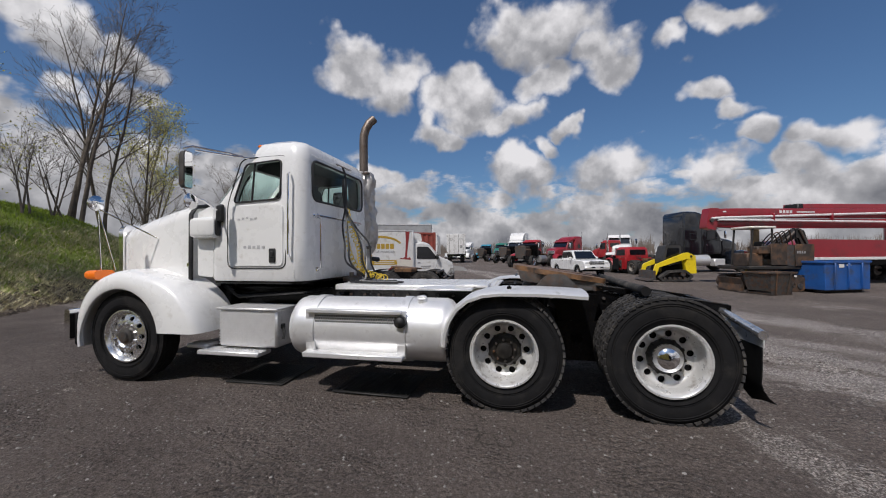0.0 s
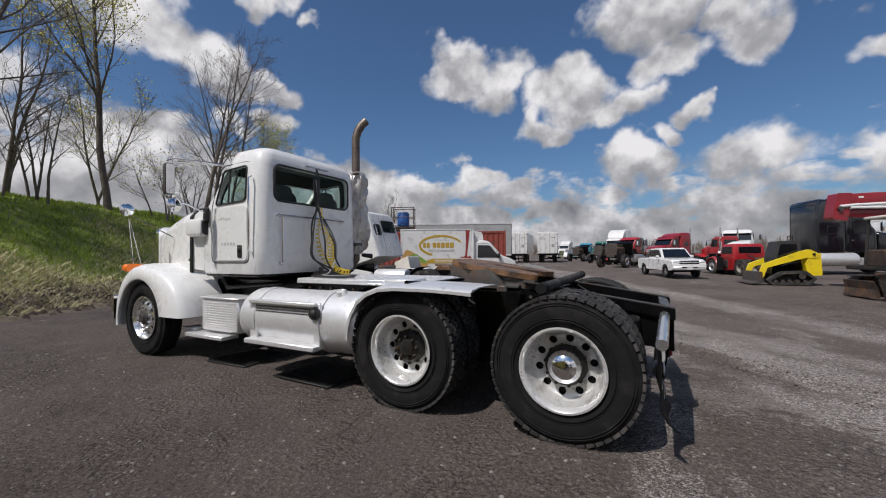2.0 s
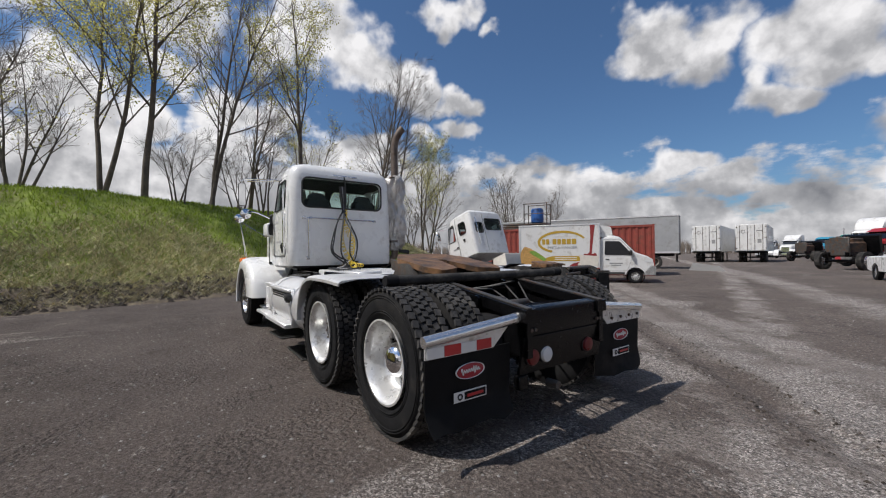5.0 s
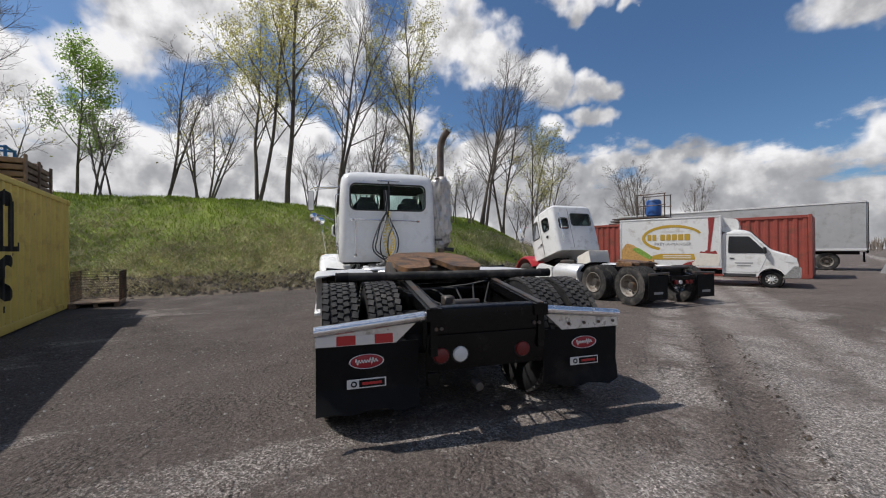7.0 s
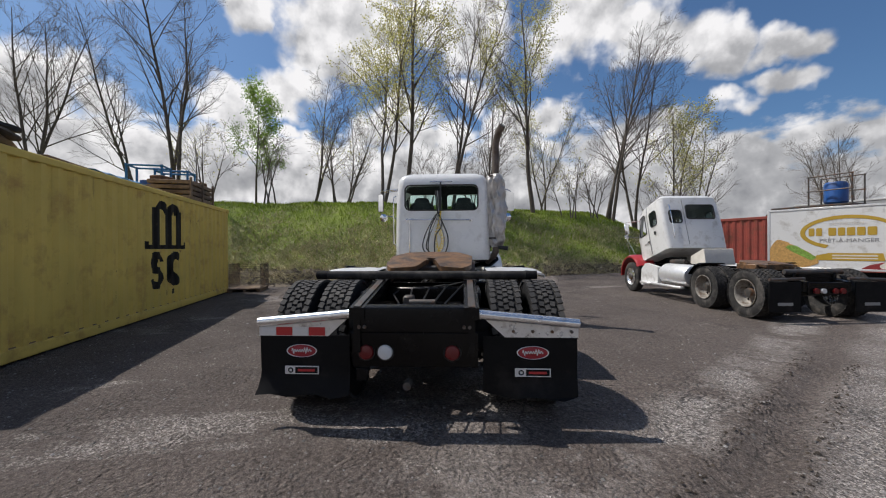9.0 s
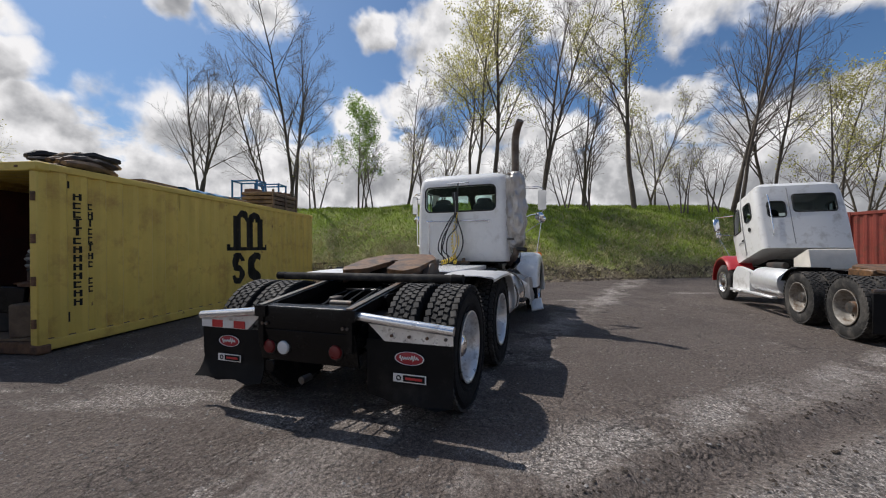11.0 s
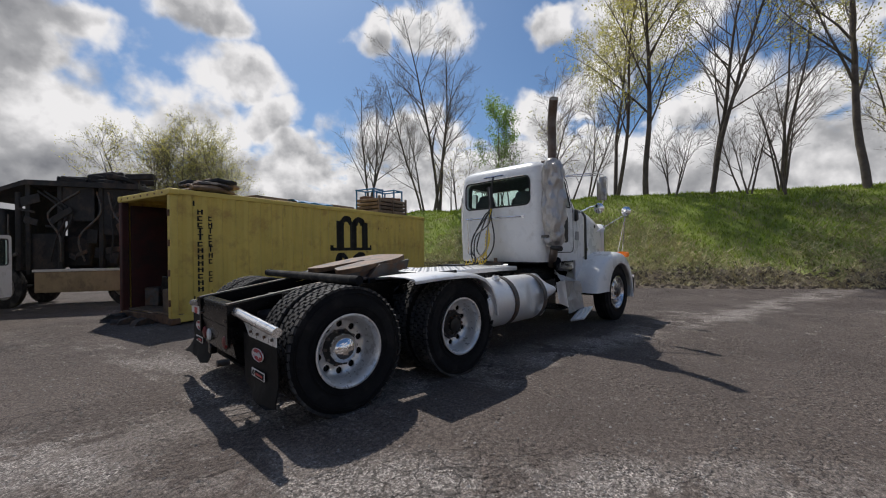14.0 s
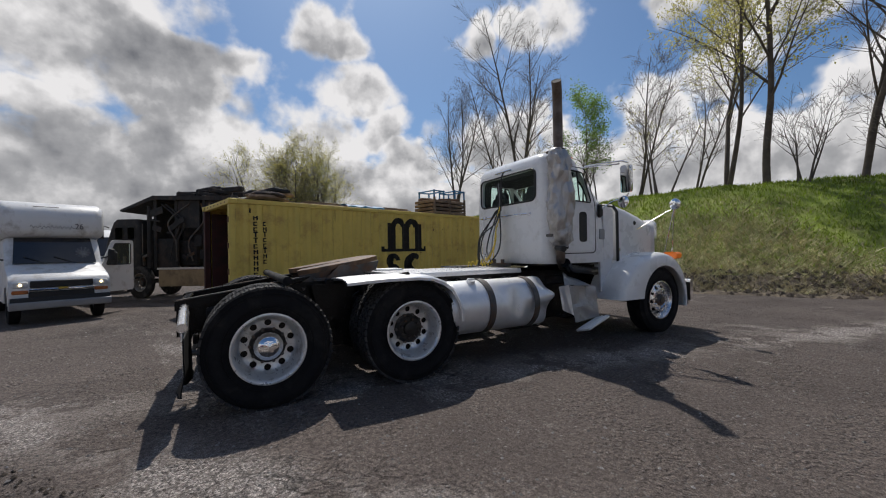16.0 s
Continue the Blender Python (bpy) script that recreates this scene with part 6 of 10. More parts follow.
def build_tanks():
    for s in (1, -1):
        x0, x1, yc, zc, r = (0.46, 2.14, 0.87, 0.65, 0.305) if s > 0 else (0.40, 1.96, 0.87, 0.65, 0.305)
        prof = [(0.0, x0), (r * 0.55, x0 + 0.005), (r * 0.82, x0 + 0.02), (r * 0.94, x0 + 0.05), (r, x0 + 0.10)] + [(r, x0 + 0.10 + (x1 - x0 - 0.20) * k / 32) for k in range(1, 33)] + [(r * 0.94, x1 - 0.05), (r * 0.82, x1 - 0.02), (r * 0.55, x1 - 0.005), (0.0, x1)]
        g = Geo().lathe(prof, "x", (0, s * yc, zc), 40)
        if s < 0:
            g.warp(lambda p: dent(p, (((1.42, -1.16, 0.72), 0.30, (0, 0.085, -0.02)), ((1.62, -1.17, 0.50), 0.24, (0, 0.07, 0.05)), ((1.88, -1.12, 0.52), 0.26, (0, 0.12, 0.05)), ((1.84, -1.15, 0.74), 0.16, (0, -0.035, 0.01)),
                                          ((1.15, -1.18, 0.86), 0.2, (0, 0.03, -0.02)), ((1.9, -1.05, 0.9), 0.22, (0, 0.05, -0.06)))) + Vector((0, 0.022, 0)) * noise.noise((p.x * 9, p.y * 7, p.z * 9)) * smooth(1.15, 1.7, p.x))
        tank = part("fuel_tank", g, M_ALU, truck, "bright aluminium cylindrical fuel tank" if s > 0 else "dented aluminium cylindrical fuel tank", angle=50)
        for xs in ((0.93, 1.86) if s > 0 else (0.95, 1.60)):
            part("tank_strap", Geo().lathe([(r + 0.004, xs - 0.04), (r + 0.012, xs - 0.04), (r + 0.012, xs + 0.04), (r + 0.004, xs + 0.04)], "x", (0, s * yc, zc), 40, close=True), M_ALU if s > 0 else M_STEEL, tank)
            part("strap_bracket", Geo().box((xs, s * 0.52, 0.7), (0.07, 0.14, 0.5), 0.01), M_BLACK, tank)
        part("filler_cap", Geo().cyl((0.78, s * 0.97, 0.915), (0.78, s * 0.99, 0.97), 0.052, 0.048, 18).box((0.78, s * 0.99, 0.975), (0.09, 0.02, 0.02), 0.005), M_ALU, tank)
    # steps over the left tank
    tank_step = part("tank_step", Geo().box((1.40, 1.24, 0.845), (0.96, 0.09, 0.035), 0.006).box((1.40, 1.25, 0.435), (1.0, 0.16, 0.05), 0.008).box((0.93, 1.235, 0.64), (0.09, 0.035, 0.44), 0.008).box((1.86, 1.235, 0.64), (0.10, 0.03, 0.44), 0.008), M_ALU, truck, "aluminium tank step with punched treads")
    tank_step.matrix_local = Matrix.Translation((0.0, -0.085, 0.0))
    part("step_toe_plate", Geo().box((1.40, 1.240, 0.770), (0.86, 0.012, 0.100), 0.003), M_ALU, tank_step)
    holes = Geo()
    for i in range(34):
        for j in range(3):
            x, z = 0.99 + 0.0245 * i + 0.012 * (j % 2), 0.798 - 0.027 * j
            holes.cyl((x, 1.244, z), (x, 1.249, z), 0.0112, n=4)
    part("punched_holes", holes, M_TRIM, tank_step, angle=0)
    part("tank_lamp", Geo().cyl((0.93, 1.25, 0.765), (0.93, 1.30, 0.765), 0.055, n=20).cyl((0.93, 1.30, 0.765), (0.93, 1.305, 0.765), 0.045, n=20), M_TRIM, tank_step)
    part("lamp_lens", Geo().lathe([(0.0, 0.018), (0.03, 0.012), (0.044, 0.0), (0.0, 0.0)], "y", (0.93, 1.305, 0.765), 20), M_TRIM, tank_step)
    pieces("step_stud", [Geo().box((0.96 + 0.032 * i, 1.25 + 0.035 * j, 0.462), (0.012, 0.012, 0.006)) for i in range(28) for j in (-1, 0, 1)], M_ALU, tank_step, angle=0)
    # left battery/tool box step
    box = part("step_box", Geo().box((2.70, 0.80, 0.61), (0.70, 0.40, 0.40), 0.02), M_ALU, truck, "chequer-plate aluminium step box")
    part("step_box_lid", Geo().box((2.70, 0.81, 0.815), (0.74, 0.42, 0.022), 0.006), M_ALU, box)
    part("step_tread", Geo().box((2.86, 1.00, 0.36), (0.74, 0.22, 0.045), 0.008), M_ALU, box)
    dia = Geo()
    for i in range(24):
        for j in range(12):
            dia.box((2.37 + 0.029 * i, 1.002, 0.44 + 0.029 * j), (0.016, 0.004, 0.005), 0, Matrix.Rotation(radians(45 if (i + j) % 2 else -45), 3, "Y"))
    for i in range(26):
        for j in range(6):
            dia.box((2.50 + 0.029 * i, 0.92 + 0.032 * j, 0.385), (0.016, 0.005, 0.004), 0, Matrix.Rotation(radians(45 if (i + j) % 2 else -45), 3, "Z"))
    part("chequer_pattern", dia, M_ALU, box, angle=0)["kind"] = "stuff"
    part("box_latch", Geo().tube([(2.34, 0.90, 0.62), (2.31, 0.92, 0.58), (2.31, 0.94, 0.50)], 0.012, 6).box((2.34, 0.90, 0.63), (0.02, 0.06, 0.05), 0.005), M_TRIM, box)
    part("low_step", Geo().box((3.33, 0.92, 0.40), (0.24, 0.2, 0.04), 0.008), M_ALU, truck)
    # right: crushed step box, its outer sheet folded in and its top peaked
    def bent_sheet(corners, n, rough, seed):
        """A thin crumpled sheet between four corners (bottom back, bottom front, top front, top back)."""
        a, b, c, d = (Vector(p) for p in corners)
        nrm = (b - a).cross(d - a).normalized()
        g, rows = Geo(), []
        for side in (0.0, 0.006):
            for j in range(n + 1):
                for i in range(n + 1):
                    u, v = i / n, j / n
                    p = (a * (1 - u) + b * u) * (1 - v) + (d * (1 - u) + c * u) * v
                    w = noise.noise((u * 2.3, v * 2.3, seed)) + 0.45 * noise.noise((u * 6.5, v * 6.5, seed + 4))
                    g.v.append(tuple(p + nrm * (rough * w + side) + Vector((0, 0, 0.3 * rough * noise.noise((u * 5, v * 5, seed + 9))))))
        m, k = n + 1, (n + 1) ** 2
        q = [(j * m + i, j * m + i + 1, (j + 1) * m + i + 1, (j + 1) * m + i) for j in range(n) for i in range(n)]
        g.f = q + [tuple(x + k for x in f[::-1]) for f in q]
        ring = [i for i in range(m)] + [j * m + n for j in range(1, m)] + [n * m + i for i in range(n - 1, -1, -1)] + [j * m for j in range(n - 1, 0, -1)]
        g.f += [(ring[t], ring[t - 1], ring[t - 1] + k, ring[t] + k) for t in range(len(ring))]
        return g
    crushed = part("step_box", bent_sheet(((2.24, -1.17, 0.36), (2.66, -1.20, 0.40), (2.64, -1.15, 0.80), (2.12, -1.12, 0.83)), 10, 0.045, 3), M_SHEET, truck, "crushed and torn aluminium step box", angle=28)
    pieces("box_top", [bent_sheet(((2.12, -1.12, 0.83), (2.64, -1.15, 0.80), (2.54, -0.80, 0.90), (2.30, -0.92, 0.98)), 8, 0.03, 5)], M_SHEET, crushed, angle=28)
    part("folded_edge", bent_sheet(((2.10, -1.10, 0.52), (2.19, -1.20, 0.46), (2.13, -1.18, 0.85), (2.06, -1.08, 0.82)), 6, 0.03, 7), M_ALU, crushed, angle=28)
    part("box_back", Geo().box((2.38, -0.74, 0.60), (0.50, 0.03, 0.46), 0.01).box((2.38, -0.92, 0.42), (0.46, 0.34, 0.02), 0.005), M_BLACK, crushed)
    part("step_tread", Geo().box((0, 0, 0), (0.50, 0.20, 0.03), 0.006).box((0, -0.06, 0.02), (0.48, 0.02, 0.012)).box((0, 0.0, 0.02), (0.48, 0.02, 0.012)).box((0, 0.06, 0.02), (0.48, 0.02, 0.012)).move(pose(2.46, -1.27, 0.34, -14, -12, 10)), M_ALU, truck, "bent aluminium step tread")


build_tanks()


def build_exhaust():
    elbow = Geo().tube([(2.31, -1.0, 1.40), (2.31, -1.0, 1.26), (2.36, -0.95, 1.16), (2.5, -0.85, 1.06)], 0.06, 14)
    exhaust = part("exhaust_elbow", elbow, M_STACK, truck)
    exhaust.matrix_local = Matrix.Translation((-0.07, 0.05, 0.02)) @ Matrix.Diagonal((1, 1, 0.978, 1))
    curve = [(2.30, -1.0, 3.16), (2.295, -1.005, 3.26), (2.275, -1.025, 3.36), (2.235, -1.06, 3.46), (2.175, -1.11, 3.54)]
    st = part("chimney_pipe", Geo().tube([(2.30, -1.0, 2.45), (2.30, -1.0, 2.9)] + curve, 0.064, 18, cap=False), M_STACK, exhaust, "burnt steel exhaust stack with curved tip")
    part("stack_bore", Geo().tube(curve[:-1] + [(2.177, -1.108, 3.539)], 0.059, 16, cap=True), M_BURNT, st)
    prof = [(0.09, 1.34), (0.14, 1.42), (0.165, 1.6), (0.168, 1.9), (0.152, 2.2), (0.14, 2.5), (0.12, 2.64), (0.07, 2.68)]
    full = []
    for (r0, z0), (r1, z1) in zip(prof, prof[1:]):
        full += [(r0 + (r1 - r0) * k / 10, z0 + (z1 - z0) * k / 10) for k in range(10)]
    full.append(prof[-1])
    g = Geo().lathe(full, "z", (2.31, -1.0, 0), 56)
    def crumple(p):
        k = 0.060 * noise.noise((p.x * 8, p.y * 8, p.z * 2.4)) + 0.040 * noise.noise((p.x * 19, p.y * 19, p.z * 7)) + 0.022 * abs(noise.noise((p.x * 36, p.y * 36, p.z * 15)))
        c = Vector((2.31, -1.0, p.z))
        d = (p - c)
        return c + d * (1 + k / max(0.05, d.length))
    g.warp(crumple)
    part("foil_wrapped_muffler", g, M_FOIL, exhaust, "muffler wrapped in crumpled foil", angle=20)
    pieces("muffler_clamp", [Geo().torus((2.31, -1.0, 2.66), 0.075, 0.012, "z", 20, 6).box((2.23, -0.95, 2.64), (0.1, 0.14, 0.03), 0.008), Geo().box((2.22, -0.93, 1.5), (0.1, 0.12, 0.04), 0.008)], M_STEEL, exhaust)
    part("foil_edge", Geo().tube([(2.20, -1.04, 2.62), (2.17, -1.10, 2.56), (2.19, -1.13, 2.47), (2.22, -1.12, 2.40)], [0.015, 0.03, 0.03, 0.01], 6), M_FOIL, exhaust)
    part("dangling_pipe", Geo().cyl((2.2, -1.03, 1.33), (2.16, -1.20, 1.31), 0.03, 0.04, 12), M_TRIM, exhaust)


build_exhaust()


def bez(pts, n=10):
    """A smooth curve through points."""
    pts = [Vector(p) for p in pts]
    out = []
    for i in range(len(pts) - 1):
        p0, p1, p2, p3 = pts[max(0, i - 1)], pts[i], pts[i + 1], pts[min(len(pts) - 1, i + 2)]
        for k in range(n):
            t = k / n
            out.append(0.5 * ((2 * p1) + (p2 - p0) * t + (2 * p0 - 5 * p1 + 4 * p2 - p3) * t * t + (3 * p1 - p0 - 3 * p2 + p3) * t ** 3))
    out.append(pts[-1])
    return out


def build_lines():
    part("line_post", Geo().tube([(2.14, 0.03, 2.60), (2.10, 0.03, 2.50), (2.09, 0.03, 2.20), (2.08, 0.04, 1.96)], 0.014, 8), M_TRIM, cab_body)
    for k, (a, b, c, out) in enumerate(((0.10, 0.26, 0.05, 0.10), (-0.03, -0.17, -0.02, 0.06), (0.06, 0.16, 0.10, 0.22), (0.0, -0.10, 0.14, 0.16), (0.14, 0.20, -0.08, 0.02), (-0.05, 0.04, 0.02, 0.28))):
        part("air_hose", Geo().tube(bez([(2.09, 0.03 + 0.02 * k, 2.42), (2.08, 0.03 + 0.012 * k, 2.05), (2.07 - out * 0.4, 0.05 + a, 1.92 - 0.03 * k), (2.02 - out, 0.06 + b, 1.55), (1.98 - out, 0.08 + b, 1.30), (1.84 - out * 0.6, 0.06 + c, 1.10), (1.60 + 0.05 * k, 0.16 + 0.05 * k, 1.065), (1.36 - 0.03 * k, 0.10 + 0.08 * k, 1.062)]), 0.012, 7), M_HOSE if k != 3 else M_GREYPRINT, cab_body, "black rubber air hose")
    for path, wide in (([(2.06, 0.03, 2.02), (2.0, 0.06, 1.75), (1.93, -0.02, 1.5), (1.88, 0.02, 1.30), (1.78, 0.06, 1.16), (1.50, 0.14, 1.10)], 0.036), ([(2.07, 0.05, 1.86), (2.03, 0.12, 1.62), (1.98, 0.10, 1.36), (1.86, 0.0, 1.14), (1.62, -0.06, 1.10)], 0.026)):
        coil = []
        for i, p in enumerate(bez(path, 44)):
            r = wide * (0.35 + 0.65 * min(1.0, i / 70))
            coil.append(p + Vector((math.cos(i * 0.62) * r * 0.7, math.cos(i * 0.62) * r, math.sin(i * 0.62) * r)))
        part("yellow_coil_line", Geo().tube(coil, 0.0075, 5), M_YELLOW, cab_body, "yellow coiled electric line")
    part("hose_bracket", Geo().box((2.02, -0.02, 1.08), (0.10, 0.4, 0.06), 0.01).cyl((1.98, 0.1, 1.1), (1.98, 0.1, 1.17), 0.03, n=10).cyl((1.98, -0.12, 1.1), (1.98, -0.12, 1.17), 0.03, n=10), M_STEEL, cab_body)
    part("deck_hose", Geo().tube(bez([(1.5, 0.2, 1.06), (1.2, 0.34, 1.062), (1.45, 0.44, 1.062), (1.75, 0.36, 1.063), (1.6, 0.18, 1.07)]), 0.011, 7), M_HOSE, cab_body)


build_lines()
M_CHALK = mat("grey_marker", (0.45, 0.45, 0.46), 0.6, vary=0.05)
pieces("marker_stroke", [Geo().box((3.0 - 0.055 * k, 0.946, 1.83 + 0.008 * (k % 3)), (0.03, 0.003, 0.02 + 0.006 * (k % 2))) for k in range(5)] + [Geo().box((2.92 - 0.06 * k, 0.946, 1.50), (0.035, 0.003, 0.03 + 0.01 * (k % 2))) for k in range(5)], M_CHALK, cab_body)
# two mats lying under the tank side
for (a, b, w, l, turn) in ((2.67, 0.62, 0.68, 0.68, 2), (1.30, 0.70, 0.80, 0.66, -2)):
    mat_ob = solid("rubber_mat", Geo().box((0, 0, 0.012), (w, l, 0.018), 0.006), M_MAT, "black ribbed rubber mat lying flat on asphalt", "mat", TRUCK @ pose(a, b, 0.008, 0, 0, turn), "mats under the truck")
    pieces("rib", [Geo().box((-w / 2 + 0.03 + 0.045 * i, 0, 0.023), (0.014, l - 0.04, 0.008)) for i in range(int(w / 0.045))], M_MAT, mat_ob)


# ---- the yellow shipping container and what lies on it ----
CONT_NEAR, CONT_FAR = Vector((1.28, -0.36, 0)), Vector((-7.1, -0.66, 0))
CONT_L = (CONT_NEAR - CONT_FAR).length
CONT_TURN = math.degrees(math.atan2((CONT_NEAR - CONT_FAR).y, (CONT_NEAR - CONT_FAR).x))
CONT = pose(CONT_FAR.x, CONT_FAR.y, 0.0, 0, 0, CONT_TURN)   # x towards the open end, y = 0 on the printed side
CONT_H, CONT_W = 2.50, 2.10


def corrugated(length, lo, hi, y, depth, pitch, inner=1):
    """A wall sheet with trapezoid waves along x."""
    pts = []
    n = int(length / pitch)
    p = length / n
    for i in range(n):
        x = i * p
        pts += [(x, 0), (x + p * 0.30, 0), (x + p * 0.5, depth), (x + p * 0.80, depth)]
    pts.append((length, 0))
    g = Geo()
    k = len(pts)
    for off in (0.0, -0.004):
        g.v += [(x, y - d + off, lo) for x, d in pts] + [(x, y - d + off, hi) for x, d in pts]
    g.f = [(i, i + 1, k + i + 1, k + i) for i in range(k - 1)] + [(2 * k + i, 3 * k + i, 3 * k + i + 1, 2 * k + i + 1) for i in range(k - 1)]
    return g


def build_container():
    c = thing("shipping_container", "weathered yellow corrugated steel shipping container with its end open", "container", CONT)
    L, W, H = CONT_L, CONT_W, CONT_H
    part("side_sheet", corrugated(L - 0.16, 0.16, H - 0.10, -0.015, 0.040, 0.278).move(pose(0.08, 0, 0)), M_CONT, c, angle=10)
    part("side_sheet", corrugated(L - 0.16, 0.16, H - 0.10, -W + 0.055, 0.040, 0.278).move(pose(0.08, 0, 0)), M_CONT, c, angle=10)
    roof = corrugated(L - 0.1, 0, W - 0.08, 0, 0.02, 0.22).move(Matrix(((1, 0, 0, 0.05), (0, 0, -1, -0.04), (0, 1, 0, H - 0.02), (0, 0, 0, 1))))
    part("roof_sheet", roof, M_CONT, c, angle=10)
    for y in (-0.03, -W + 0.03):
        part("top_rail", Geo().box((L / 2, y, H - 0.05), (L, 0.06, 0.10), 0.012), M_CONT, c)
        part("bottom_rail", Geo().box((L / 2, y, 0.10), (L, 0.06, 0.14), 0.012), M_CONT, c)
        for x in (0.06, L - 0.06):
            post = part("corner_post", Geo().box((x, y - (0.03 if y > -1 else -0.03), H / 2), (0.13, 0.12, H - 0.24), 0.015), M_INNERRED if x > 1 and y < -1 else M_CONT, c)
            for z in (0.06, H - 0.06):
                part("corner_casting", Geo().box((x, y - (0.02 if y > -1 else -0.02), z), (0.17, 0.15, 0.12), 0.02), M_RUST if z < 1 else M_CONT, post)
    part("door_header", Geo().box((L - 0.05, -W / 2, H - 0.06), (0.10, W - 0.2, 0.12), 0.012), M_CONT, c)
    pieces("header_stud", [Geo().box((L + 0.002, -0.3 - 0.28 * i, H - 0.06), (0.012, 0.05, 0.03), 0.003) for i in range(7)], M_RUST, c)
    part("door_sill", Geo().box((L - 0.05, -W / 2, 0.08), (0.10, W - 0.2, 0.14), 0.012), M_RUST, c)
    part("end_wall", Geo().box((0.03, -W / 2, H / 2), (0.04, W - 0.1, H - 0.2), 0.005), M_CONT, c)
    part("floor_deck", Geo().box((L / 2, -W / 2, 0.17), (L - 0.2, W - 0.1, 0.03)), M_WOOD, c)
    # very dark red sheets standing just inside both side walls
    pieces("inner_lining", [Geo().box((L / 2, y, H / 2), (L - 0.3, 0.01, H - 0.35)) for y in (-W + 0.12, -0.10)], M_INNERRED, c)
    # door folded back along the far side, hinges and bars
    d = part("open_door", Geo().box((L - 0.56, -W - 0.05, H / 2), (1.08, 0.05, H - 0.28), 0.01), M_REDCONT, c, "dark oxide-red open container door")
    for x in (0.25, 0.85):
        part("lock_bar", Geo().cyl((L - x, -W - 0.10, 0.2), (L - x, -W - 0.10, H - 0.2), 0.02, n=8), M_STEEL, d)
    for z in (0.4, 0.95, 1.5, 2.05):
        part("hinge", Geo().box((L + 0.012, -0.05, z), (0.03, 0.06, 0.12), 0.006), M_RUST, c)
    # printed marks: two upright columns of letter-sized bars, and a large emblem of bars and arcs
    waves = int((L - 0.16) / 0.278)
    pitch = (L - 0.16) / waves

    def hug(g):
        """Cuts a flat print at the folds of the side sheet and lays it on the waves."""
        bm = bmesh.new()
        vs = [bm.verts.new(p) for p in g.v]
        for f in g.f:
            bm.faces.new([vs[i] for i in f])
        bmesh.ops.triangulate(bm, faces=bm.faces[:])
        lo, hi = min(p[0] for p in g.v), max(p[0] for p in g.v)
        for k in range(waves):
            for share in (0.0, 0.30, 0.5, 0.80):
                x = 0.08 + (k + share) * pitch
                if lo < x < hi:
                    bmesh.ops.bisect_plane(bm, geom=bm.verts[:] + bm.edges[:] + bm.faces[:], plane_co=(x, 0, 0), plane_no=(1, 0, 0), dist=1e-5)
        bm.verts.index_update()
        out = Geo()
        for v in bm.verts:
            u = ((v.co.x - 0.08) / pitch) % 1.0
            deep = 0.040 * (0.0 if u < 0.30 else (u - 0.30) / 0.20 if u < 0.5 else 1.0 if u < 0.80 else (1.0 - u) / 0.20)
            out.v.append((v.co.x, v.co.y - 0.015 - deep, v.co.z))
        out.f = [tuple(v.index for v in f.verts) for f in bm.faces]
        bm.free()
        return out

    def mark(name, g, label=""):
        return part(name, hug(g), M_CONT_LOGO, c, label, angle=10)
    def letter(x, z, shape):
        """One letter-sized mark of three strokes."""
        g = Geo().box((x + (0.0 if shape != 2 else -0.030), 0.003, z), (0.028, 0.004, 0.096))
        if shape == 0:
            g.box((x - 0.058, 0.003, z), (0.028, 0.004, 0.096)).box((x - 0.029, 0.003, z + 0.010), (0.030, 0.004, 0.022))
        elif shape == 1:
            g.box((x - 0.036, 0.003, z + 0.034), (0.046, 0.004, 0.022)).box((x - 0.036, 0.003, z - 0.034), (0.046, 0.004, 0.022))
        else:
            g.box((x - 0.030, 0.003, z + 0.059), (0.082, 0.004, 0.024))
        mark("letter_bar", g)
    for i in range(13):
        letter(L - 0.50, H - 0.40 - 0.124 * i, (0, 1, 1, 2, 2, 1, 0, 0, 0, 0, 1, 0, 0)[i])
    for i in range(11):
        if i != 8:
            letter(L - 0.70, H - 0.52 - 0.120 * i, (1, 0, 2, 1, 1, 2, 0, 1, 0, 1, 1)[i])
    e = Geo()
    ex = L - 4.85
    for k in range(3):
        e.box((ex + 0.40 - 0.36 * k, 0.003, 1.66), (0.19, 0.004, 0.62))
    for k in range(2):
        e.prism([(ex + 0.40 - 0.36 * k + 0.18 * math.cos(t) - 0.18, 1.90 + 0.20 * math.sin(t)) for t in np.linspace(0, math.pi, 12)] + [(ex + 0.40 - 0.36 * k + 0.06 * math.cos(t) - 0.18, 1.88 + 0.08 * math.sin(t)) for t in np.linspace(math.pi, 0, 8)], "y", 0.001, 0.005)
    e.box((ex + 0.02, 0.003, 1.32), (1.15, 0.004, 0.07)).box((ex + 0.57, 0.003, 1.36), (0.06, 0.004, 0.10)).box((ex - 0.53, 0.003, 1.36), (0.06, 0.004, 0.10))
    def arc(cx, cz, r0, r1, a0, a1, q=1.0):
        ts = np.linspace(radians(a0), radians(a1), 12)
        e.prism([(cx + r1 * math.cos(t) * q, cz + r1 * math.sin(t)) for t in ts] + [(cx + r0 * math.cos(t) * q, cz + r0 * math.sin(t)) for t in ts[::-1]], "y", 0.001, 0.005)
    arc(ex - 0.28, 1.06, 0.065, 0.185, 5, 272)
    arc(ex - 0.28, 0.81, 0.065, 0.185, -175, 92)
    arc(ex + 0.25, 0.935, 0.18, 0.315, 48, 312, 0.8)
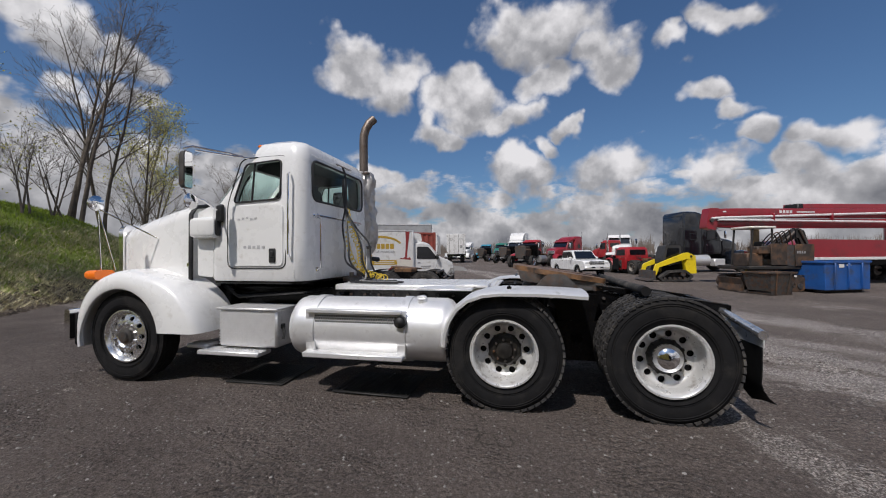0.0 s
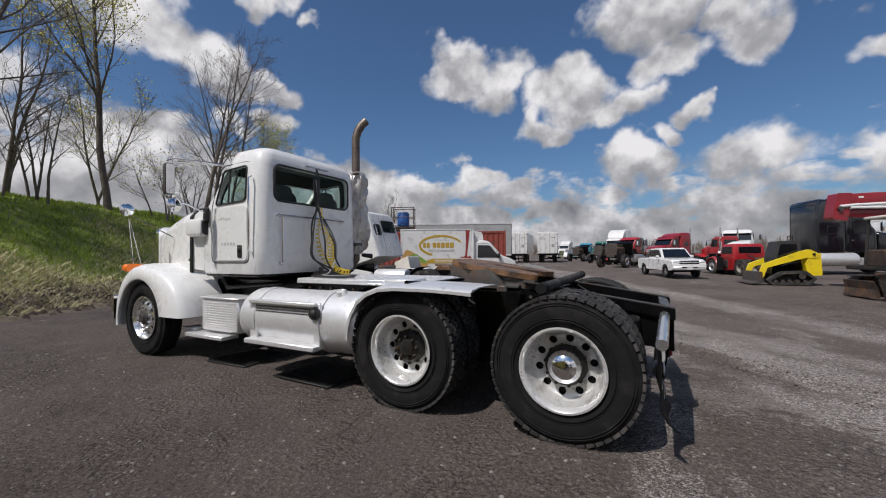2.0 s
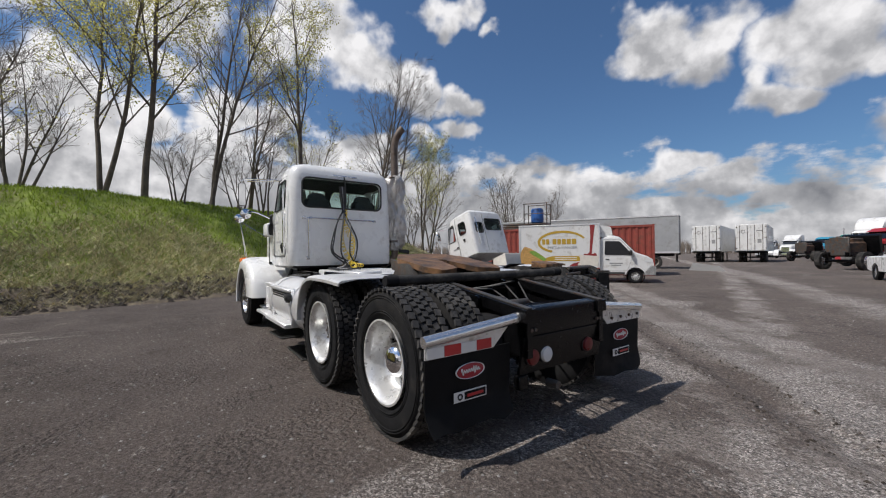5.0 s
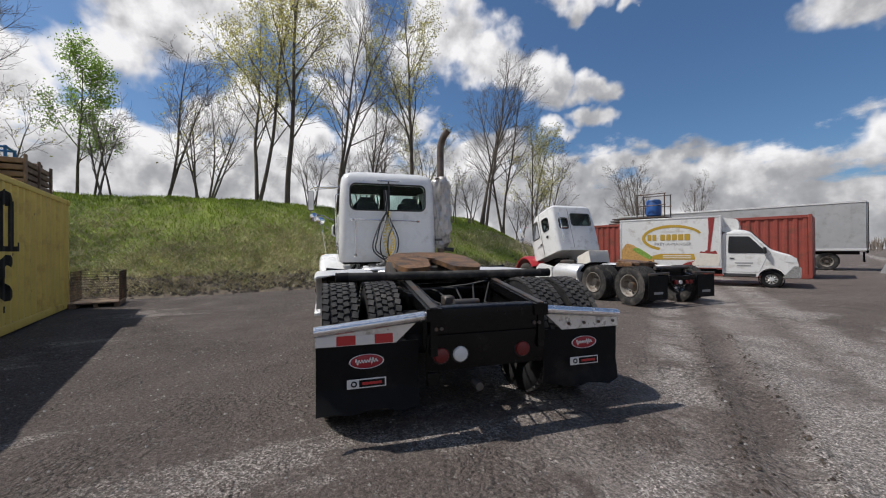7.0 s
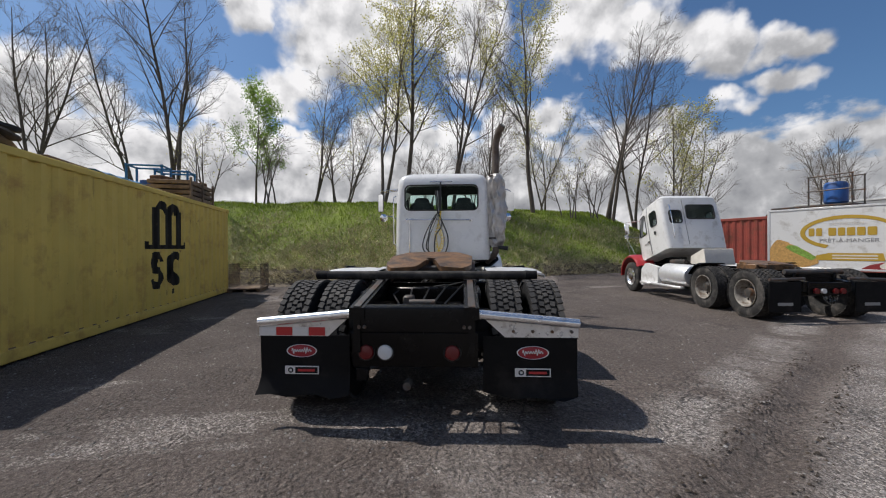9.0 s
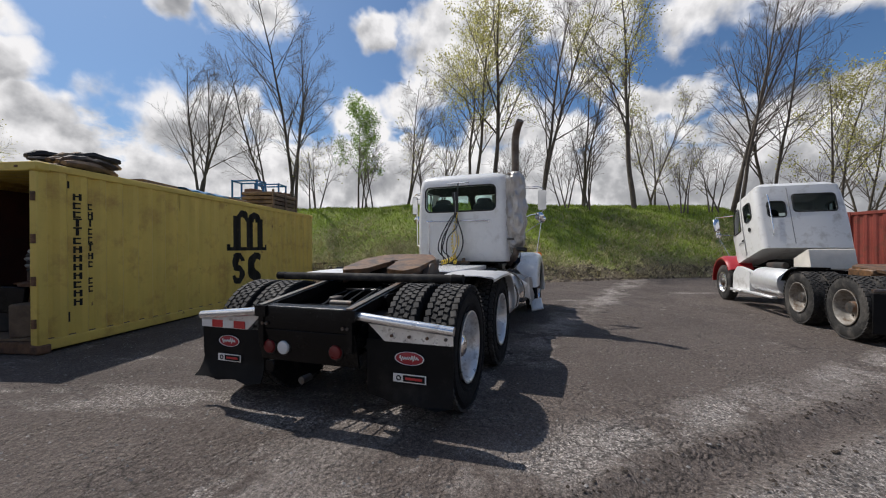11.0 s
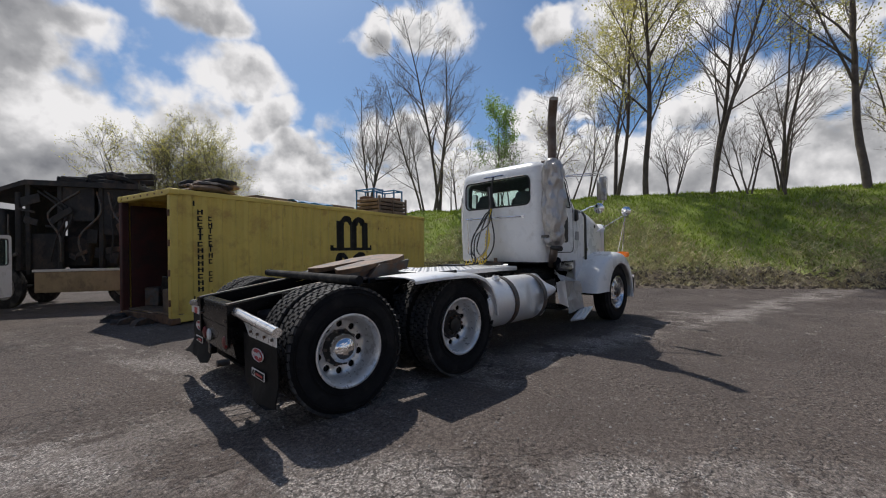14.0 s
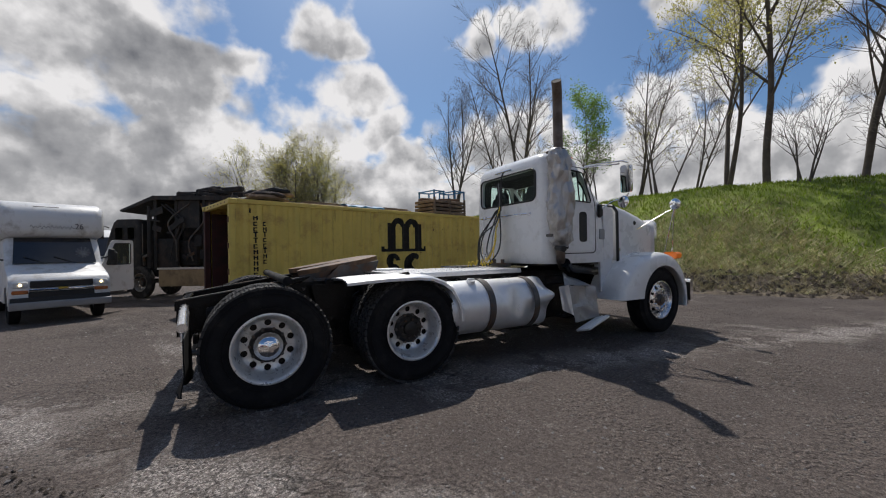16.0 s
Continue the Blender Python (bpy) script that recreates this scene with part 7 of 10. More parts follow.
    e.warp(lambda p: Vector((ex + 0.20 + (ex - p.x) * 1.40, p.y, 0.52 + (p.z - 0.62) * 1.20)))
    mark("emblem", e, "large black company emblem")
    for g in [Geo().box((ex + 0.1 + 0.12 * k, 0.003, 0.42), (0.05, 0.004, 0.10)) for k in (-2, -1, 1, 3)] + [Geo().box((L - 0.42, 0.003, H - 0.24), (0.04, 0.004, 0.10)), Geo().box((L - 0.42, 0.003, 0.42), (0.03, 0.004, 0.14)), Geo().box((ex + 1.9, 0.003, 0.55), (0.035, 0.004, 0.2))]:
        mark("printed_mark", g)
    return c


build_container()
rnd = random.Random(5)


def on_cont(x, y, z, rx=0, ry=0, rz=0):
    return CONT @ pose(x, y, z, rx, ry, rz)


def old_log(length, r, seed):
    """A split, bowed length of old timber with ragged ends."""
    rr = random.Random(seed)
    rows = []
    for i in range(9):
        u = i / 8
        k = r * (0.82 + 0.3 * rr.random()) * (0.55 if i in (0, 8) else 1.0)
        bow = 0.05 * math.sin(math.pi * u) * rr.uniform(0.6, 1.2)
        rows.append([(length * (u - 0.5), k * 1.25 * math.cos(t) * rr.uniform(0.8, 1.1), r + bow + k * math.sin(t) * rr.uniform(0.8, 1.1)) for t in np.linspace(0, 2 * math.pi, 8)[:-1]])
    return Geo().loft(rows)


for k in range(15):
    lvl = (k > 5) + (k > 10)
    solid("timber_log", old_log(rnd.uniform(0.7, 1.15) - 0.12 * lvl, rnd.uniform(0.045, 0.075), 60 + k), (M_WOOD, M_DARKRUST, M_BURNT)[k % 3], "weathered dark brown timber heaped on container roof", "timber",
          on_cont(CONT_L - 0.95 + rnd.uniform(-0.14, 0.14), -0.16 - 0.17 * (k % 6 if lvl == 0 else k % 5), CONT_H - 0.006 + 0.095 * lvl, 0, rnd.uniform(-6, 6) * bool(lvl), rnd.uniform(-22, 22)), "timber on the container")
for k in range(3):
    solid("plank_stack", Geo().box((0, 0, 0.03), (1.0, 0.8, 0.05), 0.01).box((0.05, 0.02, 0.075), (0.9, 0.7, 0.04), 0.01), M_WOOD, "thin stack of grey boards on container roof", "planks", on_cont(CONT_L - (2.3, 3.5, 4.6)[k], -0.62, CONT_H + 0.004, 0, 0, (4, -3, 2)[k]), "boards on the container")
g = Geo()
n = 14
for j in range(5):
    for i in range(n):
        g.v.append((i * 0.09, j * 0.15, 0.05 + 0.05 * noise.noise((i * 0.5, j * 0.7, 2)) + (0.05 if 0 < j < 4 else 0)))
g.f = [(j * n + i, j * n + i + 1, (j + 1) * n + i + 1, (j + 1) * n + i) for j in range(4) for i in range(n - 1)]
g.v += [(x, y, 0.0) for x, y, z in g.v]
k5 = 5 * n
g.f += [tuple(i + k5 for i in f) for f in g.f] + [(i, i + 1, k5 + i + 1, k5 + i) for i in range(n - 1)] + [(4 * n + i, 4 * n + i + 1, k5 + 4 * n + i + 1, k5 + 4 * n + i) for i in range(n - 1)]
solid("tarp_bundle", g, M_TARP, "crumpled blue tarpaulin bundle on container roof", "tarpaulin", on_cont(CONT_L - 4.05, -0.72, CONT_H))


def crate(x, y):
    c = thing("wooden_crate", "rough brown wooden crate of scrap on container roof", "crate", on_cont(x, y, CONT_H))
    for k in range(4):
        part("slat", Geo().box((0, 0.0, 0.06 + 0.12 * k), (1.5, 0.9, 0.09), 0.01), M_WOOD, c)
    for s in (-0.7, 0, 0.7):
        part("stake", Geo().box((s, 0.46, 0.26), (0.08, 0.04, 0.56), 0.006), M_WOOD, c)
    pieces("scrap_piece", [Geo().box((rnd.uniform(-0.6, 0.6), rnd.uniform(-0.3, 0.3), 0.52), (0.4, 0.3, 0.12), 0.02, Matrix.Rotation(rnd.uniform(0, 3), 3, "Z")) for _ in range(4)], M_RUST, c)


crate(1.75, -0.52)


def blue_frame(x, y):
    c = thing("steel_rack", "blue steel pipe rack standing on container roof", "rack", on_cont(x, y, CONT_H))
    for a in (-0.24, 0.24):
        for b in (-0.4, 0.4):
            part("upright", Geo().cyl((a, b, 0), (a, b, 1.0), 0.03, n=8), M_TARP, c)
    for z in (0.45, 0.97):
        for b in (-0.4, 0.4):
            part("rail", Geo().cyl((-0.27, b, z), (0.27, b, z), 0.025, n=8), M_TARP, c)
        for a in (-0.24, 0.24):
            part("rail", Geo().cyl((a, -0.42, z), (a, 0.42, z), 0.025, n=8), M_TARP, c)
    part("drum", Geo().cyl((0.0, 0, 0.004), (0.0, 0, 0.60), 0.20, n=18), M_BLUE, c)


blue_frame(0.50, -1.2)
blue_frame(1.25, -1.5)


def junk_in_container():
    r2 = random.Random(21)
    for k in range(16):
        s = r2.uniform(0.15, 0.4)
        h = r2.uniform(0.15, 0.45)
        x, y = CONT_L - r2.uniform(0.3, 1.5), -r2.uniform(0.35, 1.95)
        g = Geo().box((0, 0, h / 2), (s, s * r2.uniform(0.6, 1.3), h), 0.02)
        solid("scrap_part", g, r2.choice((M_BURNT, M_RUST, M_BLACK, M_STEEL, M_WOOD)), "dark scrap part piled inside the open container", "scrap", on_cont(x, y, 0.187 + (0.3 if k > 9 else 0), r2.uniform(-8, 8) if k > 9 else 0, 0, r2.uniform(0, 90)), "scrap in the container")
    solid("vehicle_seat", merged([Geo().box((0, 0, 0.25), (0.45, 0.5, 0.14), 0.04), Geo().box((-0.22, 0, 0.62), (0.12, 0.48, 0.7), 0.05), Geo().box((0, 0, 0.09), (0.3, 0.3, 0.18), 0.02)]), M_GREYPRINT, "worn grey vehicle seat inside the open container", "seat", on_cont(CONT_L - 0.75, -0.75, 0.187, 0, 0, 20))


junk_in_container()
rnd = random.Random(33)
solid("oil_drum", Geo().lathe([(0.0, 0.0), (0.28, 0.0), (0.285, 0.02), (0.275, 0.28), (0.285, 0.30), (0.275, 0.32), (0.275, 0.56), (0.285, 0.58), (0.28, 0.86), (0.0, 0.86)], "z", n=28), M_DARKRUST, "dark dented oil drum inside the open container", "drum", on_cont(CONT_L - 0.72, -0.62, 0.187))
for k in range(6):
    w = rnd.uniform(0.42, 0.52)
    g = Geo().box((0, 0, 0.03), (w, w * 0.8, 0.055), 0.024)
    g.warp(lambda p: p + Vector((0, 0, 0.018 * noise.noise((p.x * 5 + k, p.y * 5, k)))))
    solid("rag_bundle", g, M_GREYPRINT if k % 2 else M_VINYL, "folded grey rag bundle stacked on a drum", "rags", on_cont(CONT_L - 0.72, -0.62, 1.047 + 0.052 * k, 0, 0, rnd.uniform(-15, 15)), "rags in the container")
for k in range(9):
    g = Geo().prism(round_poly([(-0.2, 0.0), (0.22, 0.0), (0.15, 0.10), (-0.05, 0.16), (-0.18, 0.08)], 0.02), "y", -0.12, 0.14)
    solid("debris_lump", g, (M_DARKRUST, M_SOIL, M_BURNT)[k % 3], "dark debris lump lying at the container opening", "debris", CONT @ pose(CONT_L + rnd.uniform(0.12, 0.4), -rnd.uniform(0.15, 2.1), 0.0, 0, 0, rnd.uniform(0, 360)) @ Matrix.Scale(rnd.uniform(0.5, 1.0), 4), "debris at the container")


def wire_crate():
    m = pose(CONT_FAR.x - 0.5, CONT_FAR.y + 0.45, 0, 0, 0, CONT_TURN)
    c = thing("wire_crate", "rusty wire mesh crate standing on a wooden pallet", "crate", m)
    part("pallet", Geo().box((0, 0, 0.10), (1.1, 0.9, 0.03)).box((0, -0.38, 0.045), (1.1, 0.09, 0.09)).box((0, 0.38, 0.045), (1.1, 0.09, 0.09)).box((0, 0, 0.045), (1.1, 0.09, 0.09)), M_WOOD, c)
    w = Geo()
    for k in range(19):
        x = -0.54 + 0.06 * k
        for y in (-0.44, 0.44):
            w.cyl((x, y, 0.12), (x, y, 0.85), 0.005, n=4)
    for k in range(13):
        z = 0.13 + 0.06 * k
        for y in (-0.44, 0.44):
            w.cyl((-0.55, y, z), (0.55, y, z), 0.005, n=4)
        for x in (-0.55, 0.55):
            w.cyl((x, -0.44, z), (x, 0.44, z), 0.005, n=4)
    part("mesh", w, M_DARKRUST, c, angle=0)


wire_crate()


# ---- other road tractors ----


ME_DISH_OLD = ME_DISH.copy()
ME_DISH_OLD.materials[0] = mat("dull_grey_rim", (0.30, 0.28, 0.25), 0.6, metal=0.2, vary=0.3, scale=8, dirt=(0.12, 0.08, 0.05), dirt_amount=0.45, dirt_scale=9)


def far_wheel(parent, x, y, s, R=1.0, dish=True, tread=True, old=True):
    w = part("tyre", ME_TYRE_OLD if old else ME_TYRE, None, parent)
    w.matrix_local = pose(x, y, 0.507 * R, 0, random.uniform(0, 300), 0) @ Matrix.Diagonal((R, s, R, 1))
    if tread:
        part("tread", ME_TREAD_OLD, None, w)
    part("rim", (ME_DISH_OLD if old else ME_DISH) if dish else ME_FACE, None, w)
    part("hub", Geo().lathe([(0.145, -0.05 if dish else 0.09), (0.11, 0.02 if dish else 0.13), (0.09, 0.07 if dish else 0.15), (0.0, 0.08 if dish else 0.16)], "y", n=20), M_STEEL if old else M_POLISHED, w)
    return w


def panel_windows(cab, polys, material=None):
    """Dark panes set 3 mm proud of a body side, with their seals."""
    for axis, lo, hi, poly in polys:
        p = part("window_pane", Geo().prism(poly, axis, lo, hi), material or M_BLACKPAINT, cab)
        mid = hi if abs(hi) > abs(lo) else lo
        put = (lambda a, b: (a, mid, b)) if axis == "y" else (lambda a, b: (mid, a, b))
        part("window_seal", Geo().tube([put(a, b) for a, b in poly], 0.014, 5, closed=True), M_TRIM, cab)


def tractor(m, paint, label, sleeper=0.0, high=0.0, hood=1.3, stacks=True, rims=False, wheelbase=4.2, group="parked trucks", fender=None, name="tractor_truck"):
    """A conventional road tractor: x forward, origin under the front drive axle."""
    t = thing(name, label, "truck", m, group)
    xb = wheelbase - hood - 0.95 - sleeper      # back of the cab or sleeper
    xc = wheelbase - hood + 0.05                # front of the cab
    top = 2.72
    for s in (1, -1):
        part("frame_rail", Geo().box(((wheelbase - 2.0) / 2 + 0.2, s * 0.42, 0.86), (wheelbase + 2.2, 0.06, 0.26), 0.01), M_BLACK, t)
    part("cross_member", Geo().box((-1.75, 0, 0.82), (0.1, 0.9, 0.2), 0.02), M_BLACK, t)
    for ax in (0.0, -1.34):
        part("axle", Geo().cyl((ax, -0.9, 0.507), (ax, 0.9, 0.507), 0.07, n=10), M_BLACK, t)
        for s in (1, -1):
            far_wheel(t, ax, s * 1.005, s)
            far_wheel(t, ax, s * 0.70, s, dish=False, tread=True)
    for s in (1, -1):
        far_wheel(t, wheelbase, s * 1.0, s, 0.97, dish=False, tread=False)
    part("front_axle", Geo().cyl((wheelbase, -0.85, 0.47), (wheelbase, 0.85, 0.47), 0.06, n=10), M_BLACK, t)
    def ring(z, x0, x1, w, r=0.14):
        return [(a, b, z) for a, b in rrect(x0, x1, -w, w, r, 4)]
    cab = part("cab", Geo().loft([ring(1.05, xc - 1.25, xc, 0.92), ring(1.9, xc - 1.25, xc - 0.02, 0.93), ring(2.45, xc - 1.25, xc - 0.38, 0.90), ring(2.64, xc - 1.24, xc - 0.48, 0.86), ring(top, xc - 1.15, xc - 0.6, 0.74)]), paint, t)
    win = [("y", s * 0.90, s * 0.945, round_poly([(xc - 0.95, 1.85), (xc - 0.22, 1.83), (xc - 0.42, 2.42), (xc - 0.95, 2.46)], 0.06)) for s in (1, -1)]
    panel_windows(cab, win)
    part("windscreen", Geo().add([(xc - 0.02, -0.80, 1.95), (xc - 0.02, 0.80, 1.95), (xc - 0.36, 0.78, 2.45), (xc - 0.36, -0.78, 2.45), (xc - 0.06, -0.80, 1.95), (xc - 0.06, 0.80, 1.95), (xc - 0.40, 0.78, 2.45), (xc - 0.40, -0.78, 2.45)], [(0, 1, 2, 3), (4, 5, 6, 7), (0, 1, 5, 4), (1, 2, 6, 5), (2, 3, 7, 6), (3, 0, 4, 7)]).move(pose(0.02, 0, 0.01)), M_BLACKPAINT, cab)
    part("sun_visor", Geo().prism(round_poly([(xc - 0.40, 2.52), (xc - 0.18, 2.44), (xc - 0.17, 2.47), (xc - 0.40, 2.58)], 0.01), "y", -0.85, 0.85), paint, cab)
    for s in (1, -1):
        part("door_seam", Geo().tube([(a, s * 0.934, b) for a, b in round_poly([(xc - 1.06, 1.15), (xc - 0.14, 1.15), (xc - 0.14, 1.85), (xc - 0.40, 2.50), (xc - 1.06, 2.52)], 0.08)], 0.007, 5, closed=True), M_TRIM, cab)
        part("door_handle", Geo().box((xc - 0.96, s * 0.945, 1.55), (0.12, 0.02, 0.05), 0.008), M_CHROME, cab)
    if sleeper:
        tall = top + high
        sl = part("sleeper", Geo().loft([ring(1.0, xb, xc - 1.27, 0.98, 0.1), ring(2.3, xb, xc - 1.27, 0.98, 0.1), ring(tall - 0.14, xb, xc - 1.27 - 0.25 * bool(high), 0.95, 0.1), ring(tall - 0.04, xb + 0.05, xc - 1.42 - 0.12 * bool(high), 0.90, 0.1), ring(tall, xb + 0.12, xc - 1.6 - 0.1 * bool(high), 0.80, 0.1)]), paint, t)
        if high:
            part("roof_fairing", Geo().loft([[(x, a, b) for a, b in rrect(-w, w, 2.60, z, 0.1, 4)] for x, w, z in ((xc - 1.55, 0.93, tall - 0.03), (xc - 1.30, 0.92, tall - 0.10), (xc - 1.05, 0.90, tall - 0.24), (xc - 0.80, 0.88, tall - 0.44), (xc - 0.52, 0.84, 2.70))]), paint, t)
        panel_windows(sl, [("y", s * 0.96, s * 0.985, rrect(xb + 0.35, xb + 0.75, 1.85, 2.2, 0.06, 3)) for s in (1, -1)])
        part("rear_seam", Geo().tube([(xb - 0.002, a, b) for a, b in rrect(-0.85, 0.85, 1.15, tall - 0.25, 0.1, 3)], 0.008, 5, closed=True), M_TRIM, sl)
    else:
        panel_windows(cab, [("x", xc - 1.29, xc - 1.24, rrect(-0.6, 0.6, 2.0, 2.42, 0.08, 3))])
    def hr(x, w, zt, r=0.15):
        return [(x, a, b) for a, b in rrect(-w, w, 0.85, zt, r, 4)]
    bonnet = part("bonnet", Geo().loft([hr(xc + 0.03, 0.84, 1.93), hr(xc + 0.1, 0.85, 1.94), hr(xc + hood * 0.6, 0.74, 1.84), hr(xc + hood * 0.95, 0.66, 1.70), hr(xc + hood + 0.02, 0.60, 1.60)]), paint, t)
    part("grille", Geo().box((xc + hood + 0.03, 0, 1.22), (0.04, 0.90, 0.70), 0.02), M_CHROME, bonnet)
    for k in range(7):
        part("grille_slot", Geo().box((xc + hood + 0.052, 0, 0.95 + 0.09 * k), (0.012, 0.80, 0.045), 0.004), M_BLACK, bonnet)
    part("bumper", Geo().box((xc + hood + 0.14, 0, 0.58), (0.10, 2.3, 0.36), 0.04), M_CHROME, t)
    for s in (1, -1):
        rings = []
        for i in range(17):
            a = radians(-10 + 195 * i / 16)
            Ro = 0.74 + 0.10 * smooth(100, 180, math.degrees(a))
            P = lambda r, y: (wheelbase + r * math.cos(a), s * y, 0.5 + r * math.sin(a))
            rings.append([P(Ro, 0.55), P(Ro, 1.05), P(Ro - 0.04, 1.16), P(0.60, 1.18), P(0.60, 1.14), P(Ro - 0.07, 1.10), P(Ro - 0.04, 0.55)])
        part("front_fender", Geo().loft(rings), fender or paint, t, angle=50)
        part("headlamp", Geo().box((xc + hood - 0.02, s * 0.82, 1.1), (0.14, 0.3, 0.2), 0.05), M_CLEARLENS, t)
        part("fuel_tank", Geo().lathe([(0.0, 0.72), (0.28, 0.75), (0.31, 0.82), (0.31, wheelbase - 2.0), (0.28, wheelbase - 1.94), (0, wheelbase - 1.9)], "x", (0, s * 0.88, 0.68), 24), M_ALU, t)
        part("cab_step", Geo().box((wheelbase - 1.42, s * 0.98, 0.55), (0.66, 0.36, 0.42), 0.03), M_ALU, t)
        part("mud_flap", Geo().box((-2.0, s * 0.88, 0.52), (0.02, 0.62, 0.62), 0.005), M_FLAP, t)
        part("mirror_arm", Geo().tube([(xc - 0.25, s * 0.92, 2.35), (xc - 0.1, s * 1.25, 2.38), (xc - 0.1, s * 1.25, 1.85), (xc - 0.2, s * 0.93, 1.8)], 0.012, 6), M_CHROME, t)
        part("mirror_head", Geo().box((xc - 0.12, s * 1.27, 2.12), (0.07, 0.16, 0.42), 0.03), M_CHROME, t)
        if stacks:
            part("chimney_pipe", Geo().cyl((xb - 0.14, s * 0.84, 1.1), (xb - 0.14, s * 0.84, 3.45 + high * 0.3), 0.065, n=14), M_CHROME, t)
            part("muffler", Geo().cyl((xb - 0.14, s * 0.84, 1.3), (xb - 0.14, s * 0.84, 2.3), 0.11, n=16), M_CHROME, t)
    part("fifth_wheel", Geo().prism(round_poly([(-1.0, 0.35), (-0.3, 0.45), (0.0, 0.2), (0.0, -0.2), (-0.3, -0.45), (-1.0, -0.35), (-0.6, 0)], 0.05), "z", 1.10, 1.15).box((-0.5, 0, 1.03), (0.5, 0.9, 0.14), 0.02), M_RUSTPLATE, t)
    part("deck_plate", Geo().box((0.9, 0, 1.0), (1.0, 0.9, 0.03), 0.006), M_ALU, t)
    return t


def at_ground(x, y, turn, scale=1.0):
    return pose(x, y, ground_height(x, y), 0, 0, turn) @ Matrix.Scale(scale, 4)


def wrecked_tractor():
    """The white tractor with its bonnet gone and its cab tipped forward."""
    m = at_ground(-1.45, 11.5, 170, 0.85)
    t = thing("tractor_truck", "white sleeper-cab tractor truck without bonnet, cab tipped, red fender", "truck", m)
    for s in (1, -1):
        part("frame_rail", Geo().box((1.35, s * 0.42, 0.84), (6.2, 0.06, 0.26), 0.01), M_BLACK, t)
        for ax in (0.0, -1.34):
            far_wheel(t, ax, s * 1.005, s)
            far_wheel(t, ax, s * 0.70, s, dish=False)
        far_wheel(t, 3.72, s * 1.0, s, 0.97, dish=False, tread=False)
        part("fuel_tank", Geo().lathe([(0.0, 0.65), (0.27, 0.68), (0.30, 0.75), (0.30, 1.85), (0.27, 1.92), (0, 1.95)], "x", (0, s * 0.90, 0.72), 24), M_ALU, t)
        part("tank_step", Geo().box((1.5, s * 1.18, 0.40), (1.5, 0.12, 0.05), 0.01), M_ALU, t)
        part("side_fairing", Geo().prism(round_poly([(2.05, 0.35), (3.05, 0.28), (3.0, 0.8), (2.75, 1.0), (2.05, 0.9)], 0.05), "y", s * 1.0, s * 1.12), M_WHITE2, t)
        part("step_tread", Geo().box((2.6, s * 1.17, 0.38), (0.6, 0.14, 0.06), 0.01), M_ALU, t)
        f = part("mud_flap", Geo().box((-2.02, s * 0.86, 0.50), (0.02, 0.64, 0.6), 0.005), M_FLAP, t)
        part("flap_hanger", Geo().cyl((-1.98, s * 0.44, 0.86), (-2.02, s * 1.18, 0.84), 0.03, n=8), M_STEEL, f)
        part("flap_plate", Geo().box((-2.035, s * 0.86, 0.36), (0.006, 0.3, 0.06)), M_GREYPRINT, f)
        part("fender_panel", Geo().loft([[(0.0 + r * math.cos(a), s * y, 0.5 + r * math.sin(a)) for r, y in ((0.60, 0.62), (0.61, 1.15), (0.58, 1.18), (0.57, 0.62))] for a in np.linspace(radians(95), radians(30), 8)]), M_BLACK, t)
        part("front_fender", Geo().loft([[(3.72 + r * math.cos(a), s * y, 0.55 + r * math.sin(a)) for r, y in ((0.70, 0.6), (0.70, 1.08), (0.64, 1.17), (0.60, 1.17), (0.64, 1.06), (0.67, 0.6))] for a in np.linspace(radians(-5), radians(150), 12)]), M_RED if s > 0 else M_WHITE2, t, "bright red replacement fender" if s > 0 else "")
        part("tail_bracket", Geo().prism([(-1.2, 0.95), (-2.0, 0.8), (-2.0, 0.6), (-1.4, 0.7)], "y", s * 0.36, s * 0.48), M_BLACK, t)
        part("tail_lamp", Geo().cyl((-2.03, s * 0.26, 0.62), (-2.07, s * 0.26, 0.62), 0.055, n=16), M_REDLENS, t)
        part("tail_lamp", Geo().cyl((-2.03, s * 0.12, 0.62), (-2.07, s * 0.12, 0.62), 0.05, n=16), M_CLEARLENS if s > 0 else M_REDLENS, t)
    for ax in (0.0, -1.34, 3.72):
        part("axle", Geo().cyl((ax, -0.9, 0.507), (ax, 0.9, 0.507), 0.07, n=10), M_BLACK, t)
    part("lamp_panel", Geo().box((-2.0, 0, 0.66), (0.04, 0.8, 0.26), 0.01), M_BLACK, t)
    part("cross_tube", Geo().cyl((-1.7, -0.6, 0.98), (-1.7, 0.6, 0.98), 0.05, n=10), M_STEEL, t)
    part("fifth_wheel", Geo().prism(round_poly([(-1.0, 0.35), (-0.3, 0.45), (0.0, 0.2), (0.0, -0.2), (-0.3, -0.45), (-1.0, -0.35), (-0.6, 0)], 0.05), "z", 0, 0.05).move(pose(0.0, 0, 1.12, 0, -5, 0)).box((-0.5, 0, 1.03), (0.6, 0.9, 0.14), 0.02), M_RUSTPLATE, t)
    part("deck_box", Geo().prism(round_poly([(0.80, 1.02), (1.45, 1.02), (1.45, 1.24), (0.9, 1.46)], 0.03), "y", -0.30, 0.50), M_CREAM, t, "pale grey box lying on the deck")
    part("engine_block", Geo().box((3.4, 0, 1.05), (1.1, 0.7, 0.7), 0.1).cyl((3.9, 0, 0.7), (3.9, 0, 1.3), 0.3, n=14), M_BLACK, t)
